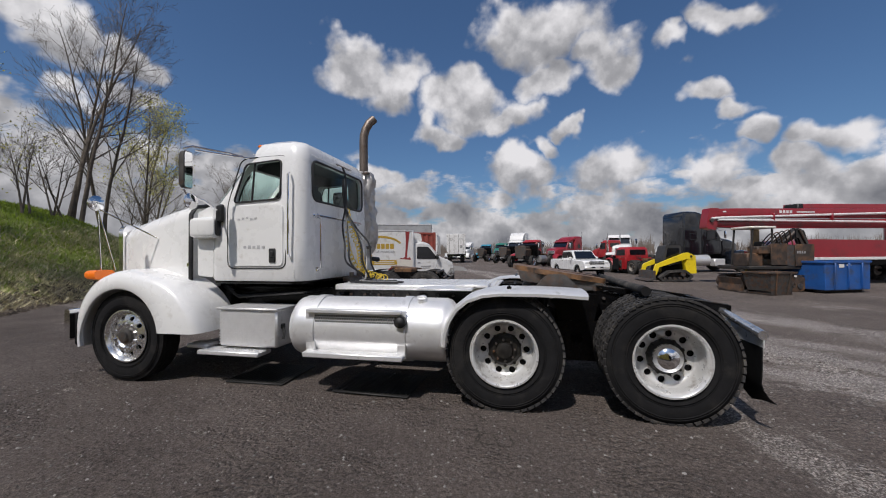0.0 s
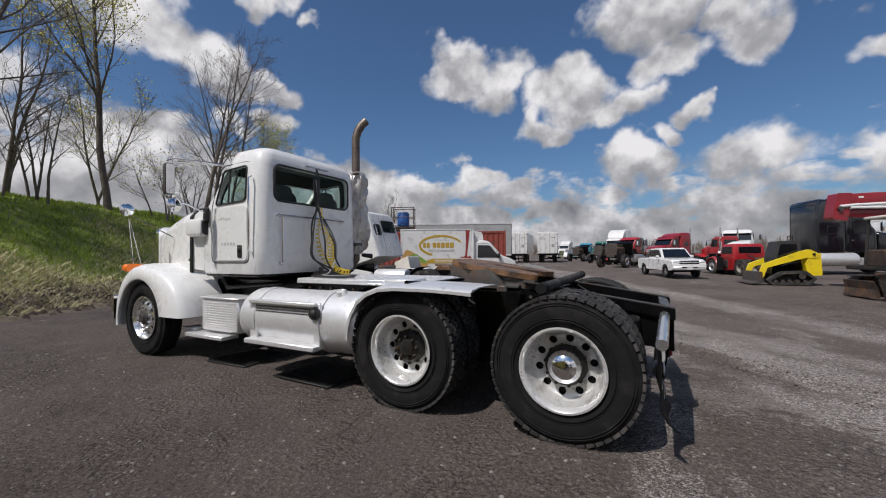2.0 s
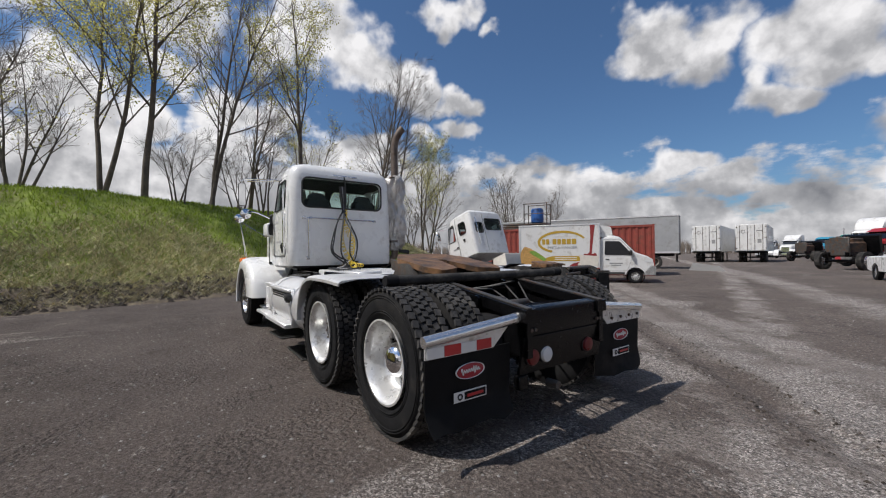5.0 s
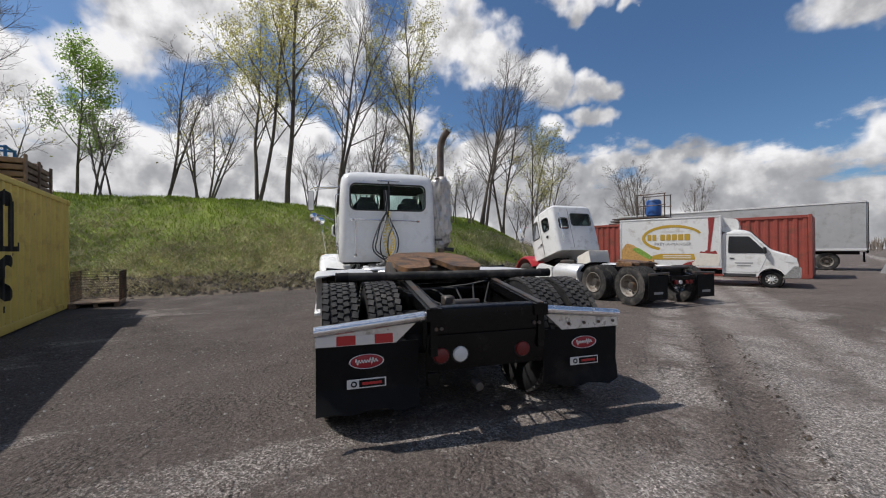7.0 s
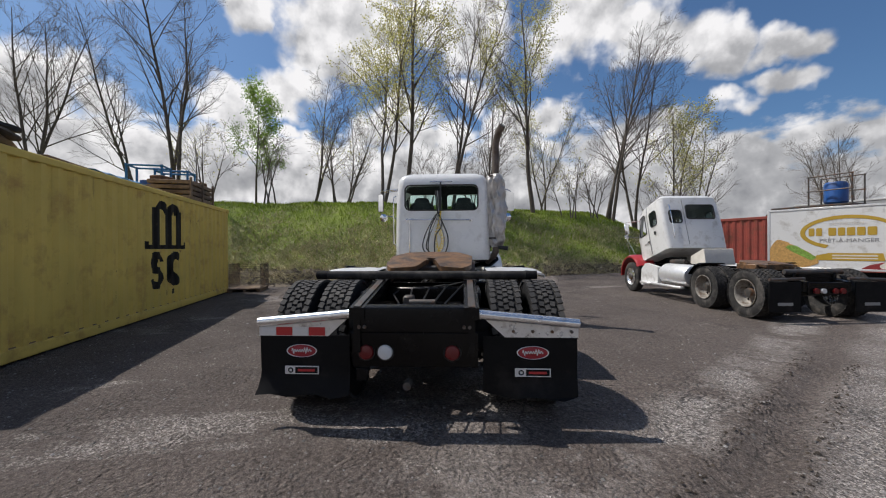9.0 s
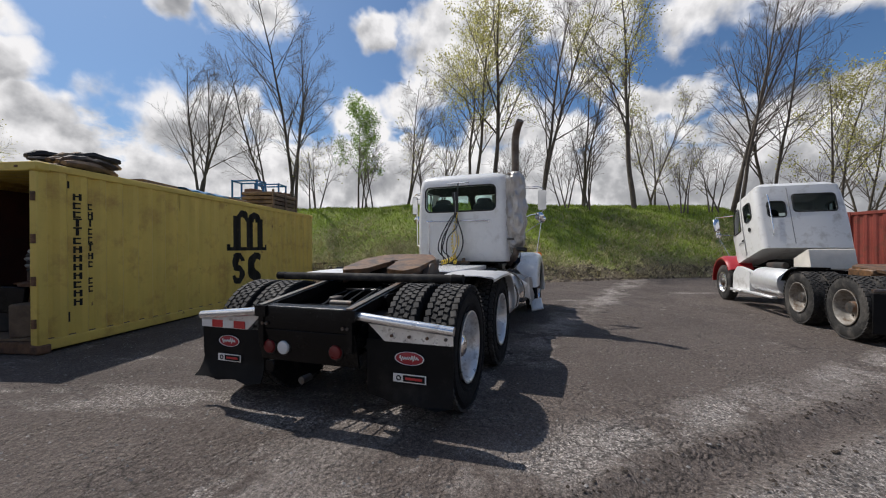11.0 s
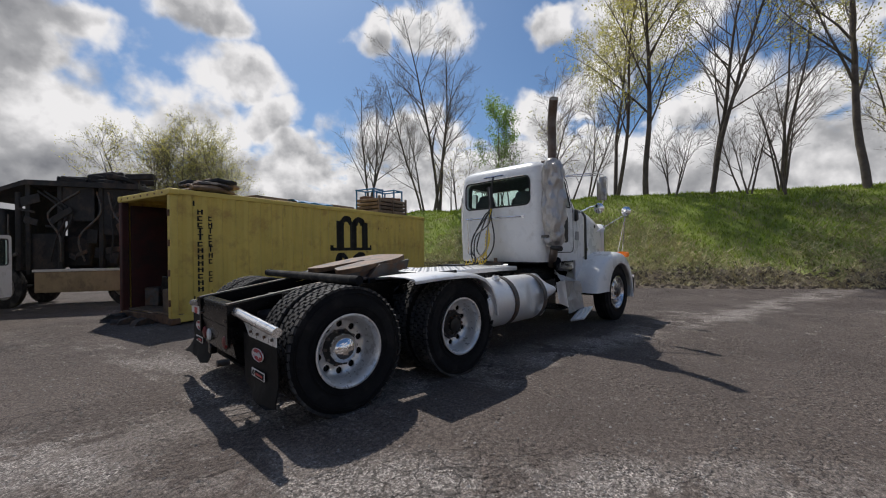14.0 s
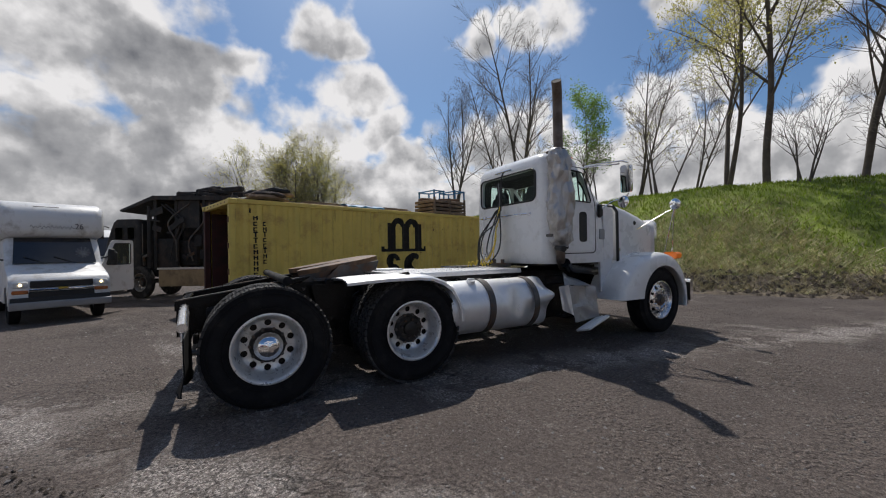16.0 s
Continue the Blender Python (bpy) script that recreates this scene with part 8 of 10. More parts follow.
    pieces("loose_hose", [Geo().tube(bez([(1.7, -0.3 + 0.2 * k, 1.05), (1.5, -0.2 + 0.2 * k, 1.25), (1.2, -0.2 + 0.15 * k, 1.1)]), 0.02, 6) for k in range(4)], M_HOSE, t)
    part("exhaust_pipe", Geo().tube([(1.95, 0.75, 1.06), (1.6, 0.75, 1.08), (1.3, 0.72, 1.08)], 0.07, 12), M_BURNT, t)
    tip = pose(3.3, 0, 1.04, 0, 17, 0) @ Matrix.Diagonal((1.0, 1.0, 1.08, 1.0))
    def ring(z, x0, x1, w, r=0.13):
        return [tuple(tip @ Vector((a - 3.3, b, z - 1.0))) for a, b in rrect(x0, x1, -w, w, r, 4)]
    def T(g):
        return g.move(tip @ pose(-3.3, 0, -1.0))
    side_f = round_poly([(2.78, 1.72), (3.22, 1.72), (3.06, 2.28), (2.78, 2.32)], 0.05)
    side_s = rrect(2.12, 2.50, 1.82, 2.25, 0.08, 3)
    rear = rrect(-0.70, 0.16, 1.86, 2.28, 0.07, 3)
    rear_small = rrect(0.32, 0.70, 1.74, 2.12, 0.08, 3)
    shell = Geo().loft([[(a, b, z) for a, b in rrect(x0, x1, -w, w, 0.13, 4)] for z, x0, x1, w in ((1.0, 1.80, 3.42, 0.90), (1.7, 1.80, 3.42, 0.92), (2.3, 1.82, 3.12, 0.90), (2.52, 1.84, 3.0, 0.87), (2.62, 1.94, 2.8, 0.75))])
    inner = Geo().loft([[(a, b, z) for a, b in rrect(x0, x1, -w, w, 0.11, 4)] for z, x0, x1, w in ((1.06, 1.86, 3.36, 0.85), (1.7, 1.86, 3.36, 0.86), (2.3, 1.88, 3.06, 0.84), (2.5, 1.92, 2.9, 0.8))])
    cuts = [inner] + [Geo().prism(p, "y", s * 0.7, s * 1.1) for p in (side_f, side_s) for s in (1, -1)] + [Geo().prism(rear, "x", 1.6, 2.0), Geo().prism(rear_small, "x", 1.6, 2.0), Geo().prism(rrect(-0.8, 0.8, 1.75, 2.3, 0.08), "x", 2.9, 3.6)]
    me = carve(shell, cuts, "cab_shell", M_WHITE2, 34)
    me.transform(tip @ pose(-3.3, 0, -1.0))
    cab = part("cab_shell", me, None, t)
    for p, lo, hi, ax in [(side_s, s * 0.905, s * 0.91, "y") for s in (1, -1)] + [(rear, 1.835, 1.84, "x"), (rear_small, 1.835, 1.84, "x")]:
        part("window_pane", T(Geo().prism(p, ax, lo, hi)), M_GLASS_DARK, cab)
    for p in (side_f, side_s):
        for s in (1, -1):
            part("window_seal", T(Geo().tube([(a, s * 0.925, b) for a, b in p], 0.014, 5, closed=True)), M_TRIM, cab)
    for p in (rear, rear_small):
        part("window_seal", T(Geo().tube([(1.80, a, b) for a, b in p], 0.016, 5, closed=True)), M_TRIM, cab)
    part("wall_seam", T(Geo().tube([(1.798, 0.24, 1.1), (1.798, 0.24, 2.45)], 0.010, 5)), M_GREYPRINT, cab)
    part("cab_seam", T(Geo().tube([(2.66, 0.925, 1.05), (2.66, 0.928, 1.7), (2.66, 0.905, 2.3), (2.66, 0.87, 2.52)], 0.012, 5)), M_GREYPRINT, cab)
    part("door_handle", T(Geo().box((2.74, 0.935, 1.45), (0.10, 0.02, 0.04), 0.006)), M_TRIM, cab)
    part("vent_cap", T(Geo().cyl((2.30, 0.92, 1.60), (2.30, 0.945, 1.60), 0.05, n=12)), M_TRIM, cab)
    part("grab_handle", T(Geo().tube([(1.80, 0.66, 1.3), (1.76, 0.66, 1.4), (1.76, 0.66, 2.2), (1.80, 0.66, 2.3)], 0.012, 6)), M_CHROME, cab)
    part("roof_lamp", T(Geo().box((2.95, 0.5, 2.56), (0.1, 0.1, 0.05), 0.02)), M_AMBER, cab)
    part("mirror_arm", T(Geo().tube([(3.1, 0.92, 2.25), (3.3, 1.3, 2.27), (3.3, 1.32, 1.8), (3.2, 0.93, 1.72)], 0.012, 6)), M_CHROME, cab)
    part("mirror_head", T(Geo().box((3.3, 1.3, 2.05), (0.05, 0.15, 0.36), 0.02)), M_CHROME, cab)
    part("seat_back", T(Geo().box((2.45, 0.4, 1.75), (0.14, 0.45, 0.8), 0.06)), M_VINYL, cab)
    pieces("door_mark", [T(Geo().box((2.98 - 0.06 * k, 0.928, 1.42), (0.035, 0.003, 0.05))) for k in range(4)], M_GREYPRINT, cab)
    t2 = part("tripod_arm", Geo().tube([(4.0, 1.0, 1.2), (4.02, 1.12, 1.8)], 0.008, 5).tube([(3.8, 0.9, 1.2), (4.02, 1.12, 1.8)], 0.008, 5), M_CHROME, t)
    part("fender_mirror", Geo().lathe([(0.0, -0.02), (0.08, 0.0), (0.07, 0.04), (0, 0.06)], "x", (4.02, 1.12, 1.86), 16), M_CHROME, t2)


wrecked_tractor()


# ---- the delivery van with its printed box ----
def delivery_van():
    m = at_ground(-1.12, 16.0, 20, 0.74)      # x forward; y = 0 on the printed side; origin under the box's front edge
    v = thing("delivery_van", "white box delivery van with printed food advertisement on its side", "van", m)
    H0, H1, BL, W = 0.78, 3.02, 4.05, 2.15
    box = part("cargo_box", Geo().box((-BL / 2, W / 2, (H0 + H1) / 2), (BL, W, H1 - H0), 0.02), M_WHITE2, v)
    for x in (-0.03, -BL + 0.03):
        part("corner_trim", Geo().box((x, -0.004, (H0 + H1) / 2), (0.08, 0.03, H1 - H0 + 0.02), 0.008), M_ALU, box)
    for z in (H0 + 0.03, H1 - 0.03):
        part("edge_trim", Geo().box((-BL / 2, -0.004, z), (BL - 0.1, 0.03, 0.07), 0.008), M_ALU, box)
    part("chiller_unit", Geo().prism(round_poly([(0.0, 2.30), (0.62, 2.42), (0.55, 2.85), (0.0, 2.95)], 0.10, 4), "y", 0.35, 1.8), M_WHITE2, v)
    # print: gold ring, lettering bars, small words, food and cup
    def flat(name, poly, mt, lift=0.0, label=""):
        return part(name, Geo().prism(poly, "y", -0.008 - lift, -0.004 - lift), mt, box, label)
    cx, cz = -1.85, 2.10
    ts = np.linspace(radians(20), radians(245), 40)
    flat("gold_ring", [(cx + 1.22 * math.cos(t), cz + 0.60 * math.sin(t)) for t in ts] + [(cx + 0.02 + 1.10 * math.cos(t), cz + 0.48 * math.sin(t)) for t in ts[::-1]], M_GOLD, 0, "gold ring of the printed emblem")
    x = cx - 0.98
    for w in (0.16, 0.16, 0.0, 0.20, 0.18, 0.20, 0.20, 0.22):
        if w:
            flat("name_bar", rrect(x, x + w, 1.99, 2.27, 0.03, 2), M_GOLD, 0.0)
        x += w + 0.045 if w else 0.12
    letters("small_word", "DISTRIBUTION", 0.13, M_CREAM, pose(cx + 0.0, -0.006, 2.36, 90, 0, 0), box)
    letters("small_word", "PRÊT-À-MANGER", 0.185, M_GREYPRINT, pose(cx + 0.05, -0.006, 1.76, 90, 0, 0), box, 1.05)
    flat("gold_band", [(-2.75, 1.12), (-0.95, 1.12), (-0.9, 1.38), (-2.3, 1.38), (-2.6, 1.30)], M_GOLD)
    flat("band_line", rrect(-2.2, -1.1, 1.27, 1.32, 0.01), M_CREAM, 0.003)
    flat("band_line", rrect(-2.2, -1.1, 1.18, 1.22, 0.01), M_CREAM, 0.003)
    flat("bread", round_poly([(-3.98, 1.60), (-3.75, 1.86), (-3.3, 1.70), (-2.75, 1.36), (-2.5, 1.02), (-2.95, 0.84), (-3.98, 0.84)], 0.15, 4), M_BREAD, 0.003, "printed sandwich")
    flat("lettuce", round_poly([(-3.6, 1.66), (-3.2, 1.66), (-2.6, 1.22), (-2.75, 1.10), (-3.3, 1.42)], 0.06, 3), M_LETTUCE, 0.006)
    flat("bread_top", round_poly([(-3.95, 1.62), (-3.75, 1.90), (-3.35, 1.76), (-3.5, 1.56)], 0.08, 3), M_BREAD, 0.008)
    flat("coffee_stream", [(-0.46, 2.96), (-0.22, 2.96), (-0.30, 2.3), (-0.40, 1.42), (-0.50, 1.42), (-0.44, 2.3)], M_COFFEE, 0.003, "dark red poured stream")
    flat("coffee_splash", round_poly([(-0.80, 1.38), (-0.74, 1.50), (-0.60, 1.46), (-0.50, 1.56), (-0.36, 1.47), (-0.20, 1.53), (-0.12, 1.38)], 0.04, 3), M_COFFEE, 0.005)
    flat("cup", round_poly([(-1.00, 1.44), (-0.06, 1.36), (-0.08, 0.86), (-1.02, 0.86), (-1.08, 0.96), (-0.92, 1.10)], 0.05, 3), M_CREAM, 0.006, "printed white cup")
    flat("beans", round_poly([(-1.5, 0.84), (-1.3, 0.98), (-0.9, 1.10), (-0.8, 0.84)], 0.05, 3), M_COFFEE, 0.004)
    # cab
    P = [(0.02, 0.45), (0.02, 2.28), (0.55, 2.42), (0.95, 2.32), (1.62, 1.55), (2.25, 1.32), (2.42, 1.10), (2.46, 0.55), (2.38, 0.42)]
    rings = []
    for y, k in ((0.10, 0.93), (0.14, 0.98), (0.30, 1.0), (1.85, 1.0), (2.01, 0.98), (2.05, 0.93)):
        rings.append([(a, y, 0.45 + (b - 0.45) * k) for a, b in round_poly(P, 0.12, 3)])
    arches = [Geo().cyl((1.62, y0, 0.36), (1.62, y1, 0.36), 0.43, n=28) for y0, y1 in ((-0.3, 0.62), (1.53, 2.4))]
    cab = part("cab", carve(Geo().loft(rings), arches, "cab", M_WHITE2, 35), None, v)
    part("side_window", Geo().prism(round_poly([(0.22, 1.42), (1.52, 1.40), (0.92, 2.10), (0.25, 2.12)], 0.06), "y", 0.085, 0.13), M_BLACKPAINT, cab, "dark cab side window")
    part("windscreen", Geo().add([(1.60, 0.25, 1.56), (1.60, 1.90, 1.56), (0.98, 1.85, 2.28), (0.98, 0.30, 2.28), (1.57, 0.25, 1.53), (1.57, 1.90, 1.53), (0.95, 1.85, 2.25), (0.95, 0.30, 2.25)], [(0, 1, 2, 3), (4, 5, 6, 7), (0, 1, 5, 4), (1, 2, 6, 5), (2, 3, 7, 6), (3, 0, 4, 7)]).move(pose(0.02, 0, 0.02)), M_BLACKPAINT, cab)
    part("headlamp", Geo().prism(round_poly([(2.02, 1.06), (2.40, 1.02), (2.38, 1.22), (2.10, 1.30)], 0.05), "y", 0.09, 0.4), M_CLEARLENS, cab)
    part("front_bumper", Geo().prism(round_poly([(1.95, 0.42), (2.5, 0.42), (2.52, 0.85), (2.3, 0.9)], 0.06), "y", 0.1, 2.05), M_GREYPRINT, cab)
    part("sill", Geo().box((0.6, 0.12, 0.50), (1.1, 0.06, 0.14), 0.02), M_VINYL, cab)
    part("door_seam", Geo().tube([(a, 0.098, b) for a, b in round_poly([(0.15, 0.62), (1.25, 0.62), (1.5, 1.3), (1.62, 1.4), (0.95, 2.2), (0.15, 2.22)], 0.08)], 0.008, 5, closed=True), M_GREYPRINT, cab)
    part("side_mirror", Geo().box((1.42, -0.02, 1.52), (0.12, 0.2, 0.28), 0.04), M_TRIM, cab)
    part("door_handle", Geo().box((0.35, 0.085, 1.20), (0.16, 0.03, 0.04), 0.01), M_TRIM, cab)
    part("door_print", Geo().box((0.75, 0.094, 1.0), (0.6, 0.01, 0.05)).box((0.75, 0.094, 0.9), (0.45, 0.01, 0.04)), M_GREYPRINT, cab)
    part("chassis", Geo().box((-1.0, 1.07, 0.58), (5.6, 0.9, 0.18), 0.02).box((-2.0, 0.3, 0.62), (3.6, 0.06, 0.22), 0.02), M_BLACK, v)
    for x in (1.62, -2.15):
        for y, s in ((0.28, -1), (1.87, 1)):
            part("arch", Geo().lathe([(0.42, -0.16), (0.42, 0.16), (0.40, 0.16), (0.40, -0.16)], "y", (x, y + 0.02, 0.36), 24, close=True), M_BLACK, v) if x > 0 else None
            w = part("tyre", Geo().lathe([(0.20, 0.08), (0.22, 0.10), (0.30, 0.11), (0.345, 0.09), (0.352, 0.0), (0.345, -0.09), (0.30, -0.11), (0.22, -0.10), (0.20, -0.08)], "y", n=32, close=True), M_RUBBER, v)
            w.matrix_local = pose(x, y, 0.352)
            rim = Geo().lathe([(0.205, 0.05), (0.205, -0.05), (0.19, -0.05), (0.19, 0.05)], "y", n=24, close=True)
            for k in range(10):
                rim.box((math.cos(0.628 * k) * 0.11, s * 0.05, math.sin(0.628 * k) * 0.11), (0.19, 0.02, 0.035), 0.004, Matrix.Rotation(-0.628 * k, 3, "Y"))
            part("rim", rim.lathe([(0.05, s * 0.03), (0.05, s * 0.075), (0, s * 0.08)], "y", n=16), M_ALU, w)
            part("brake_disc", Geo().cyl((0, -0.02, 0), (0, 0.02, 0), 0.15, n=18), M_BLACK, w)
    return v


delivery_van()


# ---- red container, grey trailer and white trailers behind the van ----
def red_container(m, L=11.0):
    c = thing("shipping_container", "rusty oxide-red corrugated steel shipping container behind the van", "container", m)
    part("side_sheet", corrugated(L - 0.16, 0.16, 2.45, 0.02, 0.036, 0.3).move(pose(-L + 0.08, 0, 0)), M_REDCONT, c, angle=10)
    part("far_sheet", corrugated(L - 0.16, 0.16, 2.45, 2.35, 0.036, 0.3).move(pose(-L + 0.08, 0, 0)), M_REDCONT, c, angle=10)
    pieces("end_wall", [Geo().box((x, 1.2, 1.3), (0.05, 2.3, 2.4), 0.01) for x in (-0.03, -L + 0.03)], M_REDCONT, c)
    part("roof_sheet", Geo().box((-L / 2, 1.2, 2.53), (L, 2.4, 0.05), 0.01), M_REDCONT, c)
    for y in (0.0, 2.4):
        part("rail", Geo().box((-L / 2, y, 2.50), (L, 0.08, 0.12), 0.01).box((-L / 2, y, 0.09), (L, 0.08, 0.16), 0.01), M_REDCONT, c)
        for x in (-0.05, -L + 0.05):
            part("corner_post", Geo().box((x, y, 1.3), (0.12, 0.12, 2.55), 0.01), M_REDCONT, c)
    return c


red_container(at_ground(-0.25, 20.5, 14, 0.90))


def rack_stack(m):
    c = thing("steel_rack", "stacked steel racks and a blue tank above the red container", "rack", m)
    pieces("stacked_frame", [Geo().box((-0.6 + 0.1 * k, 0.3, 0.06 + 0.12 * k), (2.6, 1.2, 0.07), 0.01) for k in range(3)], M_STEEL, c)
    part("tank", Geo().lathe([(0.3, 0.0), (0.36, 0.05), (0.36, 0.75), (0.3, 0.85), (0.0, 0.88)], "z", (0.2, 0.3, 0.38), 20), M_BLUE, c)
    for a in (-0.45, 0.85):
        for b in (-0.2, 0.8):
            part("upright", Geo().cyl((a, b, 0.3), (a, b, 1.5), 0.03, n=8), M_STEEL, c)
    for z in (0.9, 1.48):
        part("rail", Geo().cyl((-0.5, -0.2, z), (0.9, -0.2, z), 0.025, n=8).cyl((-0.5, 0.8, z), (0.9, 0.8, z), 0.025, n=8), M_STEEL, c)


rack_stack(at_ground(-0.25, 20.5, 14, 0.90) @ pose(-6.2, 0.6, 2.56))


def box_trailer(m, skin, label, L=13.0, doors=False, group=""):
    """Semi-trailer: x towards its rear end, y = 0 on the left side."""
    t = thing("semi_trailer", label, "trailer", m, group)
    W, H0, H1 = 2.55, 1.15, 3.95
    part("body", Geo().box((-L / 2, W / 2, (H0 + H1) / 2), (L, W, H1 - H0), 0.03), skin, t)
    part("bottom_rail", Geo().box((-L / 2, -0.01, H0 + 0.06), (L, 0.04, 0.12), 0.01), M_ALU, t)
    part("top_rail", Geo().box((-L / 2, -0.01, H1 - 0.05), (L, 0.04, 0.10), 0.01), M_ALU, t)
    for k in range(int(L / 1.2)):
        part("side_post", Geo().box((-0.6 - 1.2 * k, -0.006, (H0 + H1) / 2), (0.05, 0.012, H1 - H0 - 0.25)), skin, t)
    for y0, y1 in ((0.06, W / 2 - 0.015), (W / 2 + 0.015, W - 0.06)):
        d = part("rear_door", Geo().box((0.03, (y0 + y1) / 2, (H0 + H1) / 2), (0.04, y1 - y0, H1 - H0 - 0.14), 0.01), skin, t)
        for y in ((y0 + 0.28), (y1 - 0.28)):
            part("lock_bar", Geo().cyl((0.075, y, H0 + 0.1), (0.075, y, H1 - 0.1), 0.02, n=8), M_STEEL, d)
        for z in (H0 + 0.3, (H0 + H1) / 2, H1 - 0.3):
            part("hinge", Geo().box((0.055, y0 + 0.02 if y0 < 1 else y1 - 0.02, z), (0.03, 0.1, 0.08), 0.006), M_STEEL, d)
    pieces("rear_mark", [Geo().torus((0.056, 0.62, 3.2), 0.16, 0.03, "x", 16, 5), Geo().box((0.056, 1.95, 3.25), (0.008, 0.5, 0.10)), Geo().box((0.056, 1.95, 2.2), (0.008, 0.32, 0.4))], M_GREYPRINT, t)
    part("rear_frame", Geo().box((0.02, W / 2, H0 - 0.06), (0.10, W, 0.16), 0.02).box((-0.1, W / 2, 0.55), (0.1, W * 0.9, 0.10), 0.02).box((-0.1, 0.7, 0.82), (0.08, 0.08, 0.5)).box((-0.1, W - 0.7, 0.82), (0.08, 0.08, 0.5)), M_BLACK, t)
    part("underframe", Geo().box((-L / 2, W / 2, 1.02), (L * 0.96, 1.0, 0.2), 0.02), M_BLACK, t)
    for x in (-1.6, -2.9):
        part("axle", Geo().cyl((x, 0.3, 0.507), (x, W - 0.3, 0.507), 0.07, n=10), M_BLACK, t)
        for y, s in ((0.25, -1), (W - 0.25, 1)):
            far_wheel(t, x, y, s)
            far_wheel(t, x, y - s * 0.31, s, dish=False, tread=False)
    for y in (0.5, W - 0.5):
        part("landing_leg", Geo().box((-L + 3.0, y, 0.6), (0.12, 0.12, 1.0), 0.01).box((-L + 3.0, y, 0.04), (0.3, 0.3, 0.08), 0.01), M_STEEL, t)
    return t


box_trailer(at_ground(-0.6, 28.4, 13, 0.84), M_GREYBOX, "grey-skinned box semi-trailer parked beyond red container", 13.5)
for x, y in ((-2.5, 46.5), (0.9, 47.2)):
    box_trailer(at_ground(x, y, -92, 0.9), M_WHITE2, "white box semi-trailer with closed rear doors", 12.0, True, "white semi-trailers")
solid("bent_sheet", Geo().prism(round_poly([(-0.9, 0.0), (0.9, 0.0), (0.6, 0.25), (-0.7, 0.42)], 0.05), "y", 0, 0.06), M_GREYPRINT, "grey bent panel leaning by the trailer wheels", "panel", at_ground(1.0, 26.3, -18))


# ---- parked vehicles and machines across the yard ----
def small_wheel(parent, x, y, s, R=0.35, W=0.22, rim_mat=None):
    h = W / 2
    w = part("tyre", Geo().lathe([(R * 0.6, h * 0.8), (R * 0.66, h), (R * 0.88, h), (R * 0.98, h * 0.8), (R, 0), (R * 0.98, -h * 0.8), (R * 0.88, -h), (R * 0.66, -h), (R * 0.6, -h * 0.8)], "y", n=28, close=True), M_RUBBER, parent)
    w.matrix_local = pose(x, y, R)
    rim = Geo().lathe([(R * 0.61, h * 0.6), (R * 0.61, -h * 0.6), (R * 0.56, -h * 0.6), (R * 0.56, h * 0.6)], "y", n=24, close=True)
    for k in range(6):
        rim.box((math.cos(1.047 * k) * R * 0.33, s * h * 0.55, math.sin(1.047 * k) * R * 0.33), (R * 0.52, 0.03, R * 0.16), 0.006, Matrix.Rotation(-1.047 * k, 3, "Y"))
    part("rim", rim.cyl((0, 0, 0), (0, s * h * 0.8, 0), R * 0.16, n=12), rim_mat or M_POLISHED, w)
    part("brake_disc", Geo().cyl((0, -0.02, 0), (0, 0.02, 0), R * 0.5, n=16), M_BLACK, w)
    return w


